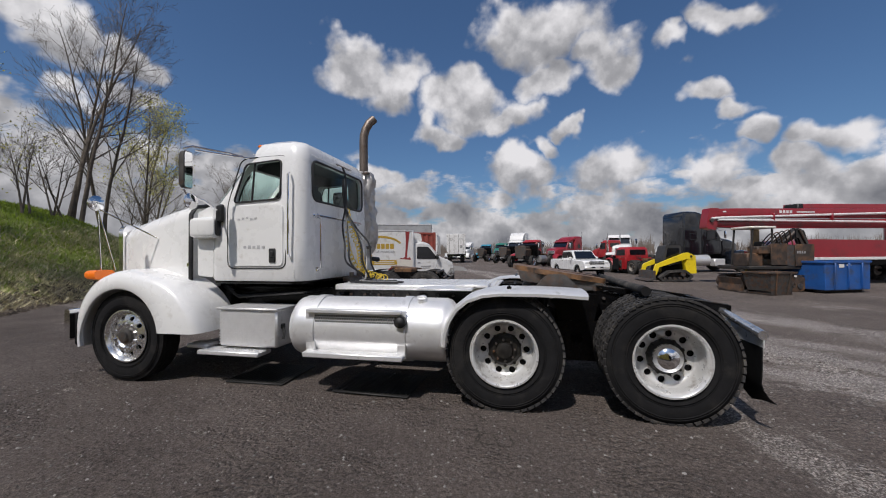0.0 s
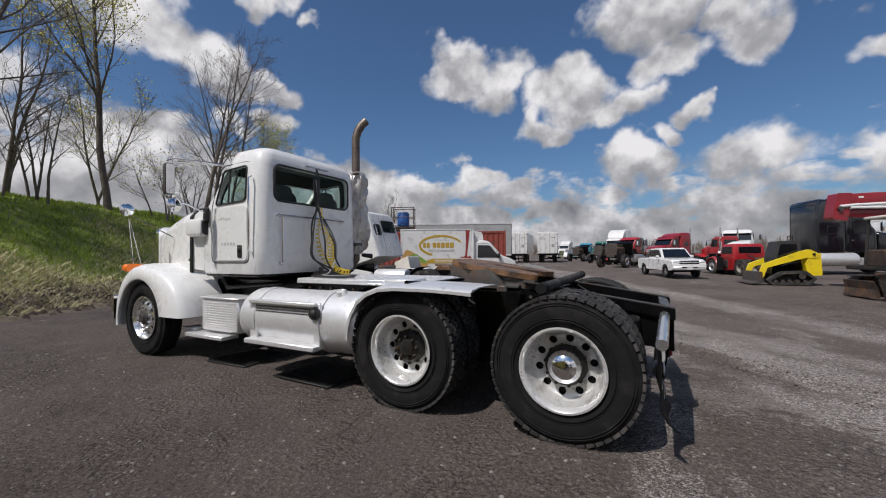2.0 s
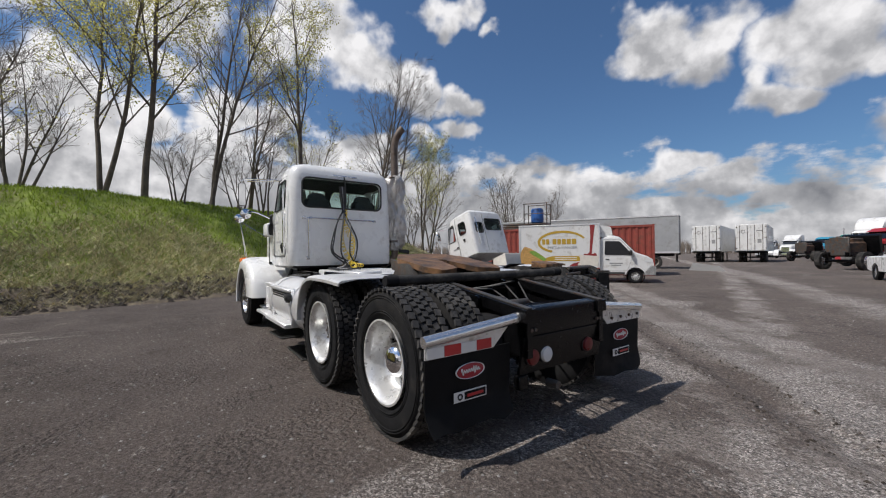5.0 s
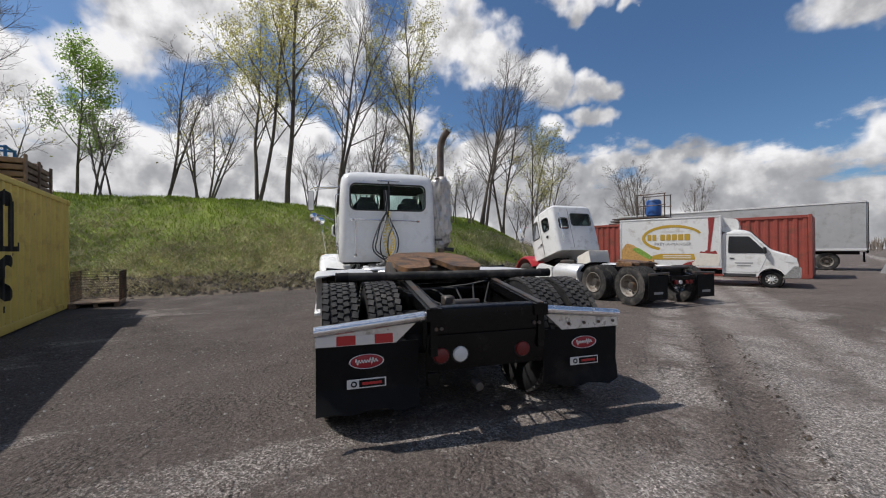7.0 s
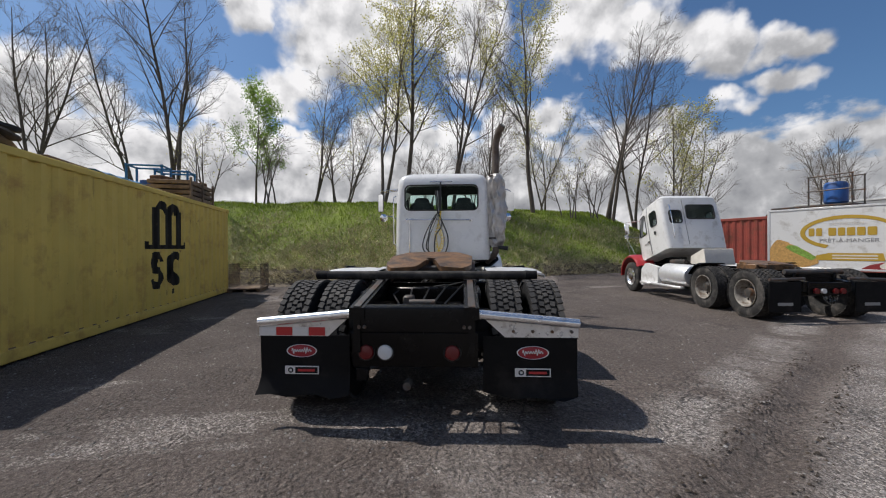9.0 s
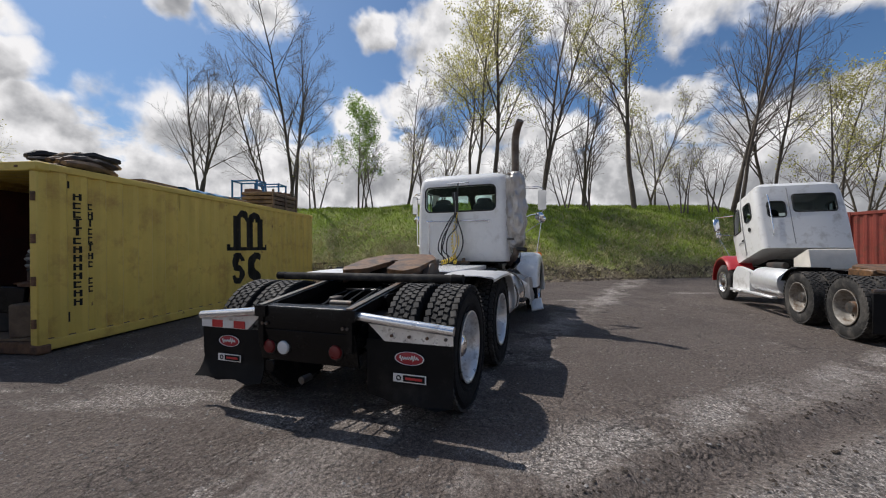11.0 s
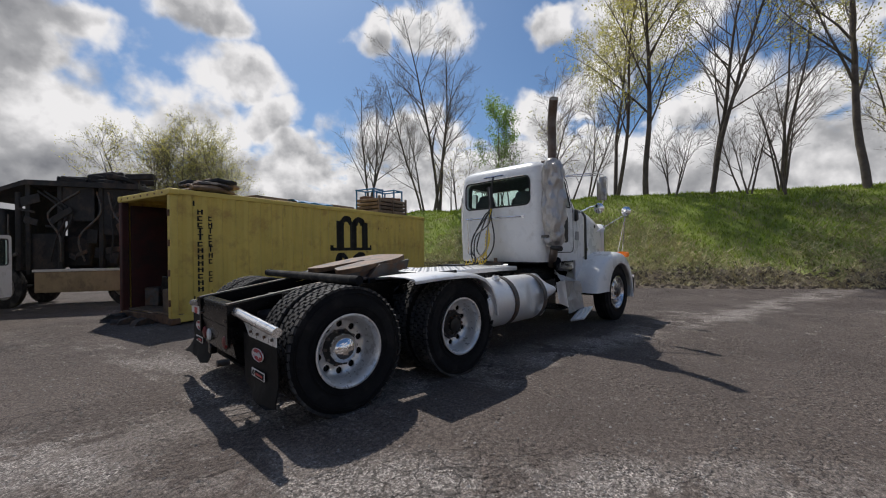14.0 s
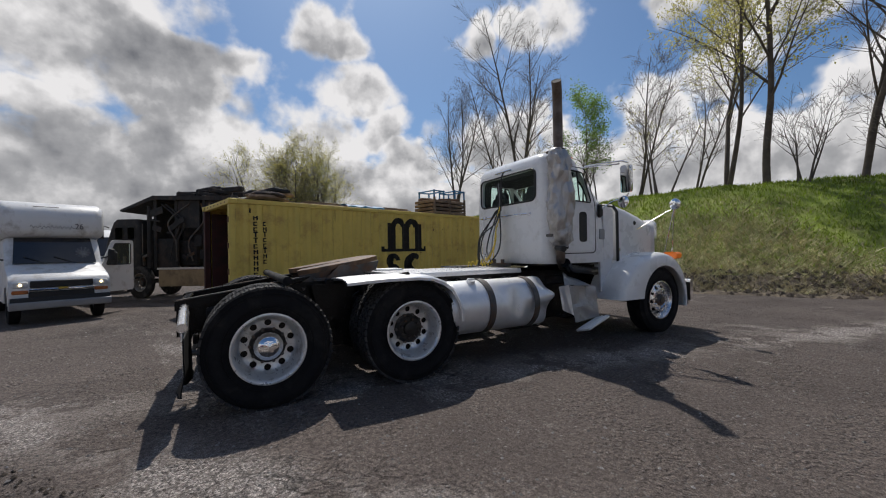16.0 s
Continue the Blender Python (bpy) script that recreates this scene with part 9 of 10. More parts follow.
def pickup(m):
    t = thing("pickup_truck", "white crew-cab pickup truck with chrome wheels parked on asphalt", "pickup", m)
    W = 0.86
    lower = round_poly([(-2.45, 0.50), (-2.45, 1.08), (-0.55, 1.12), (0.95, 1.10), (2.30, 1.02), (2.45, 0.85), (2.45, 0.48), (1.95, 0.42), (-2.2, 0.42)], 0.08, 3)
    body = Geo().loft([[(a, y, 0.42 + (b - 0.42) * k) for a, b in lower] for y, k in ((-W, 0.92), (-W + 0.05, 1.0), (W - 0.05, 1.0), (W, 0.92))])
    arches = [Geo().cyl((x, -1.2, 0.36), (x, 1.2, 0.36), 0.42, n=24) for x in (1.52, -1.50)] + [Geo().box((-1.62, 0, 1.12), (1.5, 1.5, 0.9))]
    part("body", carve(body, arches, "body", M_WHITE, 35), None, t)
    cabp = round_poly([(-0.78, 1.08), (-0.70, 1.66), (0.35, 1.70), (0.62, 1.60), (1.15, 1.10)], 0.09, 3)
    cab = part("cab", Geo().loft([[(a * 0.98, y, b) for a, b in cabp] for y in (-0.70, -0.66, 0.66, 0.70)]).warp(lambda p: Vector((p.x, p.y * (1.0 - 0.12 * (p.z - 1.1) / 0.6) * 1.15, p.z))), M_WHITE, t)
    for s in (1, -1):
        part("side_window", Geo().prism(round_poly([(-0.68, 1.18), (0.05, 1.18), (0.05, 1.58), (-0.62, 1.58)], 0.04), "y", s * 0.745, s * 0.80), M_BLACKPAINT, cab)
        part("side_window", Geo().prism(round_poly([(0.12, 1.18), (0.92, 1.18), (0.52, 1.58), (0.12, 1.60)], 0.04), "y", s * 0.745, s * 0.80), M_BLACKPAINT, cab)
        part("wing_mirror", Geo().box((0.80, s * 0.95, 1.18), (0.12, 0.18, 0.15), 0.03), M_WHITE, t)
        part("headlamp", Geo().box((2.38, s * 0.66, 0.90), (0.16, 0.30, 0.12), 0.03), M_CLEARLENS, t)
        part("fog_lamp", Geo().cyl((2.44, s * 0.62, 0.55), (2.48, s * 0.62, 0.55), 0.05, n=12), M_CLEARLENS, t)
        part("door_handle", Geo().box((-0.55, s * 0.865, 0.98), (0.14, 0.03, 0.035), 0.008), M_TRIM, t)
        pieces("door_seam", [Geo().tube([(x, s * 0.862, z), (x, s * 0.862, 0.55)], 0.006, 4) for x, z in ((0.08, 1.08), (1.0, 1.05), (-0.75, 1.08))], M_GREYPRINT, t)
        for x in (1.52, -1.50):
            small_wheel(t, x, s * 0.76, s, 0.36)
    part("windscreen", Geo().add([(1.12, -0.72, 1.13), (1.12, 0.72, 1.13), (0.64, 0.62, 1.60), (0.64, -0.62, 1.60), (1.09, -0.72, 1.11), (1.09, 0.72, 1.11), (0.61, 0.62, 1.58), (0.61, -0.62, 1.58)], [(0, 1, 2, 3), (4, 5, 6, 7), (0, 1, 5, 4), (1, 2, 6, 5), (2, 3, 7, 6), (3, 0, 4, 7)]).move(pose(0.02, 0, 0.02)), M_BLACKPAINT, cab)
    part("grille", Geo().box((2.44, 0, 0.88), (0.05, 1.0, 0.20), 0.02), M_TRIM, t)
    part("grille_bar", Geo().box((2.475, 0, 0.88), (0.02, 1.0, 0.045), 0.008), M_ALU, t)
    part("front_bumper", Geo().box((2.47, 0, 0.56), (0.10, 1.66, 0.20), 0.04), M_ALU, t)
    part("lower_grille", Geo().box((2.50, 0, 0.60), (0.05, 0.8, 0.08), 0.01), M_TRIM, t)
    part("number_plate", Geo().box((2.53, 0, 0.55), (0.01, 0.30, 0.14)), M_REFL_WHITE, t)
    part("rear_bumper", Geo().box((-2.48, 0, 0.55), (0.10, 1.6, 0.16), 0.03), M_CHROME, t)
    pieces("axle_beam", [Geo().cyl((x, -0.7, 0.36), (x, 0.7, 0.36), 0.05, n=8) for x in (1.52, -1.5)], M_BLACK, t)


pickup(at_ground(7.3, 20.4, -82, 0.77))


def low_truck(m):
    """A low dumper-like tractor: cut-down red cab, dark windows, bare frame and drive wheels."""
    t = thing("tractor_truck", "red low-cab truck with dark windows and bare black chassis", "truck", m, "parked trucks")
    for s in (1, -1):
        part("frame_rail", Geo().box((0.5, s * 0.42, 0.86), (5.0, 0.06, 0.26), 0.01), M_BLACK, t)
        for ax in (0.0, -1.34):
            far_wheel(t, ax, s * 1.0, s)
            far_wheel(t, ax, s * 0.70, s, dish=False)
        far_wheel(t, 2.75, s * 0.98, s, 0.97, dish=False, tread=False)
        part("mud_flap", Geo().box((-2.0, s * 0.86, 0.52), (0.02, 0.62, 0.6), 0.005), M_FLAP, t)
        part("side_skirt", Geo().prism(round_poly([(0.62, 0.35), (1.95, 0.30), (1.95, 1.15), (0.70, 1.20)], 0.06), "y", s * 0.98, s * 1.10), M_RED, t)
        part("front_fender", Geo().loft([[(2.75 + r * math.cos(a), s * y, 0.5 + r * math.sin(a)) for r, y in ((0.68, 0.6), (0.68, 1.06), (0.62, 1.14), (0.58, 1.14), (0.62, 1.04), (0.65, 0.6))] for a in np.linspace(radians(-5), radians(170), 12)]), M_RED, t)
    for ax in (0.0, -1.34, 2.75):
        part("axle", Geo().cyl((ax, -0.9, 0.507), (ax, 0.9, 0.507), 0.07, n=10), M_BLACK, t)
    cab = part("cab", Geo().loft([[(a, b, z) for a, b in rrect(x0, x1, -w, w, 0.12, 4)] for z, x0, x1, w in ((0.95, 0.75, 2.2, 0.94), (1.35, 0.75, 2.2, 0.95), (1.85, 0.80, 2.0, 0.90), (1.98, 0.90, 1.85, 0.80))]), M_RED, t)
    panel_windows(cab, [("y", s * 0.90, s * 0.955, round_poly([(0.95, 1.38), (1.95, 1.38), (1.82, 1.78), (0.98, 1.80)], 0.05)) for s in (1, -1)] + [("x", 0.735, 0.79, rrect(-0.65, 0.65, 1.40, 1.78, 0.06, 3))])
    part("bonnet", Geo().loft([[(x, a, b) for a, b in rrect(-w, w, 0.85, z, 0.12, 4)] for x, w, z in ((2.15, 0.75, 1.45), (2.8, 0.68, 1.40), (3.25, 0.60, 1.28))]), M_RED, t)
    part("bumper", Geo().box((3.36, 0, 0.58), (0.10, 2.2, 0.34), 0.04), M_CHROME, t)
    part("fifth_wheel", Geo().prism(round_poly([(-1.0, 0.35), (-0.3, 0.45), (0.0, 0.2), (0.0, -0.2), (-0.3, -0.45), (-1.0, -0.35), (-0.6, 0)], 0.05), "z", 1.10, 1.15).box((-0.5, 0, 1.03), (0.5, 0.9, 0.14), 0.02), M_RUSTPLATE, t)
    pieces("air_hose", [Geo().tube(bez([(0.76, -0.2 + 0.2 * k, 1.35), (0.5, -0.1 + 0.1 * k, 1.1), (0.2, -0.2 + 0.2 * k, 1.12), (-0.2, 0.1 * k, 1.05)], 6), 0.02, 6) for k in range(3)], M_HOSE, t)
    part("tail_lamp", Geo().box((-2.03, 0, 0.70), (0.05, 0.7, 0.1), 0.02), M_REDLENS, t)


low_truck(at_ground(11.0, 20.6, 101, 0.74))
tractor(at_ground(14.2, 29.0, 112, 0.78), M_RED, "red tractor truck with twin chrome stacks parked behind others", 0.0, 0, 1.2, True, wheelbase=4.0)
tractor(at_ground(13.6, 36.6, 214, 0.86), M_DARKRED, "maroon sleeper tractor truck with tall chrome stacks", 1.5, 0.35, 1.3, True, wheelbase=5.2)
tractor(at_ground(11.3, 51.0, 240, 1.0), M_WHITE2, "white high-roof sleeper tractor truck with chrome grille", 1.7, 1.0, 1.3, False, wheelbase=5.4)
tractor(at_ground(11.1, 42.6, 236, 0.92), M_BLACKPAINT, "black day-cab tractor truck stripped to its chassis", 0.0, 0, 1.2, False, wheelbase=4.0)
tractor(at_ground(12.3, 45.6, 232, 0.95), M_WHITE2, "white day-cab tractor truck among parked wrecks", 0.0, 0, 1.2, False, wheelbase=4.2)
tractor(at_ground(10.6, 39.6, 222, 0.90), M_RED, "faded red day-cab tractor truck beside the maroon one", 0.0, 0, 1.2, False, wheelbase=4.0)
tractor(at_ground(9.6, 72, 245, 1.0), M_TEAL, "teal tractor truck far down the row", 0.0, 0, 1.4, False, wheelbase=4.6)
tractor(at_ground(6.5, 79, 250, 1.0), M_WHITE2, "white tractor truck far down the row", 1.4, 0.6, 1.3, False, wheelbase=5.2)
tractor(at_ground(11.2, 63, 240, 1.0), M_GREEN, "dark green tractor truck far down the row", 0.0, 0, 1.3, True, wheelbase=4.6)
tractor(at_ground(3.6, 86, 255, 1.0), M_GREYBOX, "grey tractor truck at the far end of the row", 0.0, 0, 1.3, False, wheelbase=4.6)
tractor(at_ground(12.5, 57.5, 240, 1.0), M_RED, "red tractor truck far down the row", 0.0, 0, 1.3, True, wheelbase=4.6)
tractor(at_ground(11.75, 22.5, 4, 1.0), M_BLACKPAINT, "glossy black high-roof sleeper tractor truck", 1.35, 0.75, 1.1, False, wheelbase=5.4)
tractor(at_ground(15.4, 33.5, 250, 0.95), M_WHITE2, "white day-cab tractor truck parked between the red ones", 0.0, 0, 1.2, False, wheelbase=4.2)


def stripped_chassis(m, seed, label):
    """A road tractor stripped down to frame, engine and wheels."""
    rnd = random.Random(seed)
    t = thing("stripped_chassis", label, "truck", m, "stripped chassis in the row")
    for s in (1, -1):
        part("frame_rail", Geo().box((1.2, s * 0.42, 0.86), (6.0, 0.06, 0.26), 0.01), M_BLACK, t)
        for x in (0.0, -1.34, 3.7):
            far_wheel(t, x, s * 0.98, s, 0.98, dish=x < 3)
        part("fuel_tank", Geo().lathe([(0.0, 0.9), (0.28, 0.93), (0.31, 1.0), (0.31, 2.1), (0.28, 2.16), (0, 2.2)], "x", (0, s * 0.86, 0.70), 20), M_SHEET, t)
    for x in (0.0, -1.34, 3.7):
        part("axle", Geo().cyl((x, -0.85, 0.5), (x, 0.85, 0.5), 0.08, n=10), M_BLACK, t)
    part("engine_block", Geo().box((3.1, 0, 1.20), (1.3, 0.7, 0.75), 0.10).box((3.0, 0, 1.65), (1.0, 0.45, 0.25), 0.06), M_DARKRUST, t)
    part("radiator", Geo().box((3.95, 0, 1.30), (0.14, 0.95, 1.05), 0.04), M_STEEL, t)
    part("bulkhead", Geo().prism(round_poly([(2.2, 0.95), (2.35, 0.95), (2.5, 1.9), (2.3, 2.0)], 0.04), "y", -0.85, 0.85), M_BLACK, t)
    part("fifth_wheel", Geo().prism(round_poly([(-1.0, 0.35), (-0.3, 0.45), (0.0, 0.2), (0.0, -0.2), (-0.3, -0.45), (-1.0, -0.35), (-0.6, 0)], 0.05), "z", 1.10, 1.15).box((-0.5, 0, 1.03), (0.5, 0.9, 0.14), 0.02), M_RUSTPLATE, t)
    for k in range(7):
        part("loose_part", Geo().box((rnd.uniform(0.3, 2.2), rnd.uniform(-0.4, 0.4), 1.08 + rnd.uniform(0, 0.25)), (rnd.uniform(0.2, 0.7), rnd.uniform(0.2, 0.5), rnd.uniform(0.15, 0.4)), 0.04, Matrix.Rotation(rnd.uniform(0, 3), 3, "Z")), rnd.choice((M_DARKRUST, M_BLACK, M_STEEL, M_RED)), t)
    for k in range(4):
        x = rnd.uniform(2.3, 3.6)
        part("hose", Geo().tube(bez([(x, -0.4, 1.2), (x + 0.2, -0.55, 1.7), (x + 0.5, -0.2, 1.85), (x + 0.6, 0.2, 1.5)], 5), 0.03, 6), M_HOSE, t)


stripped_chassis(at_ground(8.7, 33.5, 232, 0.95), 3, "dark stripped tractor chassis with bare engine in the truck row")
stripped_chassis(at_ground(9.3, 46.5, 236, 1.0), 4, "dark stripped tractor chassis among parked wrecks")
stripped_chassis(at_ground(7.6, 56.0, 240, 1.0), 5, "dark stripped tractor chassis far down the row")


def track_loader(m):
    t = thing("track_loader", "bright yellow compact track loader with dark cab", "loader", m)
    for s in (1, -1):
        tr = part("track", carve(Geo().prism(round_poly([(-0.95, 0.30), (-0.70, 0.02), (0.72, 0.02), (0.92, 0.22), (0.35, 0.62), (-0.55, 0.66)], 0.10, 4), "y", s * 0.50, s * 0.86), [Geo().prism(round_poly([(-0.80, 0.32), (-0.62, 0.12), (0.66, 0.12), (0.74, 0.22), (0.30, 0.50), (-0.48, 0.54)], 0.06, 3), "y", s * 0.6, s * 1.0)], "track", M_RUBBER_OLD, 40), None, t)
        for k in range(5):
            part("roller", Geo().cyl((-0.52 + 0.27 * k, s * 0.62, 0.17), (-0.52 + 0.27 * k, s * 0.84, 0.17), 0.08, n=14), M_STEEL, tr)
        part("sprocket", Geo().cyl((-0.42, s * 0.62, 0.42), (-0.42, s * 0.84, 0.42), 0.13, n=16), M_STEEL, tr)
        arm = part("lift_arm", Geo().prism(round_poly([(-1.05, 1.42), (-0.70, 1.62), (-0.42, 1.55), (1.02, 0.96), (1.20, 0.40), (1.02, 0.34), (0.86, 0.80), (-0.55, 1.24), (-1.0, 1.20)], 0.05, 3), "y", s * 0.66, s * 0.82), M_MACHYELLOW, t)
        part("arm_pin", Geo().cyl((-0.85, s * 0.60, 1.40), (-0.85, s * 0.85, 1.40), 0.06, n=12), M_TRIM, arm)
        part("rear_tower", Geo().prism(round_poly([(-1.15, 0.45), (-0.62, 0.45), (-0.55, 0.95), (-0.72, 1.45), (-1.10, 1.45)], 0.06, 3), "y", s * 0.50, s * 0.80), M_MACHYELLOW, t)
        part("side_mark", Geo().box((0.15, s * 0.824, 0.96), (0.45, 0.004, 0.05), 0, Matrix.Rotation(radians(22), 3, "Y")), M_TRIM, arm)
    part("body", Geo().box((-0.2, 0, 0.72), (1.5, 1.0, 0.55), 0.05), M_BLACK, t)
    part("engine_cover", Geo().prism(round_poly([(-1.12, 0.5), (-0.55, 0.5), (-0.55, 1.40), (-1.0, 1.42), (-1.12, 1.25)], 0.06, 3), "y", -0.5, 0.5), M_MACHYELLOW, t)
    cab = part("cab_cage", Geo().prism(round_poly([(-0.55, 0.95), (0.48, 0.95), (0.50, 1.25), (0.30, 2.02), (-0.50, 2.02)], 0.08, 3), "y", -0.46, 0.46), M_VINYL, t, "dark grey operator cab")
    for s in (1, -1):
        part("side_window", Geo().prism(round_poly([(-0.42, 1.12), (0.36, 1.12), (0.22, 1.88), (-0.40, 1.88)], 0.06), "y", s * 0.455, s * 0.47), M_BLACKPAINT, cab)
    part("beacon_bar", Geo().tube([(-0.35, -0.2, 2.0), (-0.35, -0.2, 2.25), (-0.35, 0.2, 2.25), (-0.35, 0.2, 2.0)], 0.018, 6), M_BLACK, cab)
    part("bucket", Geo().prism(round_poly([(1.10, 0.08), (1.55, 0.06), (1.25, 0.16), (1.20, 0.62), (1.08, 0.62)], 0.03), "y", -0.9, 0.9), M_STEEL, t)


track_loader(at_ground(9.9, 16.7, 176, 0.76))


def pump_truck(m):
    t = thing("concrete_pump_truck", "maroon concrete pump truck with folded boom and white pipes", "truck", m)
    for k, (z0, z1, y, x0, x1) in enumerate(((3.02, 3.46, 0.0, 0.05, 12.0), (2.55, 2.98, 0.0, 0.3, 11.5), (3.25, 3.75, 0.55, 4.6, 12.0))):
        part("boom_section", Geo().loft([[(x, y + a, b) for a, b in rrect(-0.17, 0.17, z0 + d, z1 - d * 0.6, 0.03, 2)] for x, d in ((x0, 0.06), (x0 + 1.2, 0.0), (x1, 0.0))]), M_DARKRED, t)
    part("delivery_pipe", Geo().tube([(0.1, -0.24, 2.98), (0.6, -0.25, 3.02), (12, -0.25, 3.32)], 0.055, 12), M_WHITE2, t)
    part("delivery_pipe", Geo().tube([(0.4, -0.26, 2.92), (12, -0.27, 2.78)], 0.055, 12), M_WHITE2, t)
    for x in (3.1, 6.0, 9.0):
        part("pipe_clamp", Geo().box((x, -0.26, 3.06), (0.08, 0.14, 0.34), 0.02), M_DARKRED, t)
    part("knuckle", Geo().prism(round_poly([(-0.12, 2.55), (0.35, 2.45), (0.5, 3.46), (0.05, 3.46), (-0.05, 3.0)], 0.06, 3), "y", -0.22, 0.22), M_DARKRED, t)
    part("knuckle_pin", Geo().cyl((0.1, -0.3, 2.9), (0.1, 0.3, 2.9), 0.08, n=14), M_STEEL, t)
    part("boom_clamp", Geo().box((4.7, 0.30, 3.45), (0.3, 0.7, 0.5), 0.04), M_TRIM, t)
    pieces("letter_bar", [Geo().box((3.55 + 0.17 * k, -0.175, 3.30), (0.12, 0.006, 0.13)) for k in range(4)] + [Geo().box((4.8, -0.175, 3.29), (0.9, 0.006, 0.05)), Geo().box((0.8, -0.175, 3.30), (0.16, 0.006, 0.06))], M_WHITE2, t)
    part("chassis", Geo().box((7.2, 0, 0.95), (9.0, 0.9, 0.3), 0.03), M_BLACK, t)
    part("body_side", Geo().prism(round_poly([(3.2, 1.1), (10.5, 1.1), (10.5, 1.9), (4.0, 2.0), (3.2, 1.7)], 0.08, 3), "y", -1.15, 1.15), M_DARKRED, t)
    part("hopper", Geo().prism(round_poly([(2.6, 1.5), (3.4, 1.5), (3.2, 0.7), (2.8, 0.7)], 0.08), "y", -0.8, 0.8), M_RED, t)
    part("deck_strip", Geo().box((6.8, -1.17, 1.15), (6.8, 0.04, 0.12), 0.01), M_WHITE2, t)
    part("boom_pedestal", Geo().cyl((9.8, 0, 1.5), (9.8, 0, 2.8), 0.5, n=20), M_DARKRED, t)
    for x in (4.6, 5.95, 9.9):
        part("axle", Geo().cyl((x, -0.9, 0.507), (x, 0.9, 0.507), 0.07, n=10), M_BLACK, t)
        for s in (1, -1):
            far_wheel(t, x, s * 1.0, s)
    part("truck_cab", Geo().loft([[(a, b, z) for a, b in rrect(x0, x1, -1.12, 1.12, 0.12, 3)] for z, x0, x1 in ((0.8, 10.9, 12.6), (1.9, 10.9, 12.6), (2.4, 10.9, 12.4), (2.5, 11.0, 12.2))]), M_DARKRED, t)


pump_truck(at_ground(10.4, 15.0, 4, 0.86))


def excavator(m):
    t = thing("excavator", "rusty old tracked excavator with open cab cage and dozer blade", "excavator", m)
    for s in (1, -1):
        tr = part("track", Geo().prism(round_poly([(-1.05, 0.28), (-0.85, 0.0), (0.85, 0.0), (1.05, 0.28), (0.85, 0.56), (-0.85, 0.56)], 0.16, 4), "y", s * 0.55, s * 0.92), M_DARKRUST, t)
        pieces("track_shoe", [Geo().box((-0.9 + 0.138 * k, s * 0.735, 0.575), (0.06, 0.37, 0.03)) for k in range(14)], M_STEEL, tr)
        pieces("track_roller", [Geo().cyl((-0.7 + 0.35 * k, s * 0.92, 0.2), (-0.7 + 0.35 * k, s * 0.95, 0.2), 0.1, n=12) for k in range(5)], M_STEEL, tr)
    part("undercarriage", Geo().box((0, 0, 0.42), (1.0, 1.1, 0.3), 0.04).cyl((0, 0, 0.5), (0, 0, 0.8), 0.42, n=20), M_STEEL, t)
    part("dozer_blade", Geo().prism(round_poly([(-1.55, 0.04), (-1.42, 0.04), (-1.36, 0.25), (-1.45, 0.52), (-1.55, 0.52), (-1.48, 0.28)], 0.02), "y", -0.95, 0.15).box((-1.2, 0.05, 0.3), (0.5, 0.1, 0.14)).box((-1.2, -0.45, 0.3), (0.5, 0.1, 0.14)), M_DARKRUST, t, "rusty dozer blade")
    part("deck", Geo().box((0.1, 0, 0.86), (2.3, 1.6, 0.14), 0.03), M_BURNT, t)
    part("counterweight", Geo().prism(round_poly([(0.35, 0.93), (1.35, 0.93), (1.42, 1.6), (0.35, 1.72)], 0.06, 3), "y", -0.8, 0.82), M_STEEL, t)
    part("rust_panel", Geo().box((0.05, -0.80, 1.35), (0.62, 0.03, 0.78), 0.01), M_DARKRUST, t)
    part("rust_panel", Geo().box((1.0, -0.83, 1.32), (0.72, 0.03, 0.8), 0.01), M_DARKRUST, t)
    part("valve_box", Geo().box((-0.75, -0.35, 1.15), (0.6, 0.7, 0.5), 0.04).box((-0.45, -0.5, 1.5), (0.5, 0.5, 0.3), 0.04), M_DARKRUST, t)
    cage = pieces("cage_post", [Geo().tube([(x, y, 0.93), (x + d, y, 2.30)], 0.035, 8) for x, y, d in ((-1.0, -0.75, 0.12), (-1.0, 0.1, 0.12), (-0.15, -0.75, 0), (-0.15, 0.1, 0))], M_BURNT, t)
    part("cage_roof", Geo().box((-0.5, -0.32, 2.34), (0.95, 1.0, 0.09), 0.03), M_CREAM, cage)
    part("seat", Geo().box((-0.45, -0.3, 1.25), (0.4, 0.4, 0.12), 0.03).box((-0.25, -0.3, 1.55), (0.1, 0.4, 0.55), 0.03), M_BURNT, cage)
    part("mast", Geo().box((-0.05, 0.1, 1.9), (0.22, 0.2, 0.95), 0.02), M_LEDGE, t)
    part("boom_arm", Geo().prism(round_poly([(0.2, 1.3), (0.9, 2.0), (1.5, 2.35), (1.75, 2.25), (2.0, 1.5), (2.15, 0.8), (2.0, 0.75), (1.7, 1.6), (1.5, 2.0), (1.0, 1.75), (0.4, 1.1)], 0.06, 3), "y", -0.1, 0.12), M_BURNT, t)
    part("hydraulic_ram", Geo().cyl((0.5, -0.16, 1.5), (1.3, -0.16, 2.2), 0.05, n=12).cyl((1.5, -0.14, 2.3), (2.0, -0.14, 1.4), 0.045, n=12), M_STEEL, t)
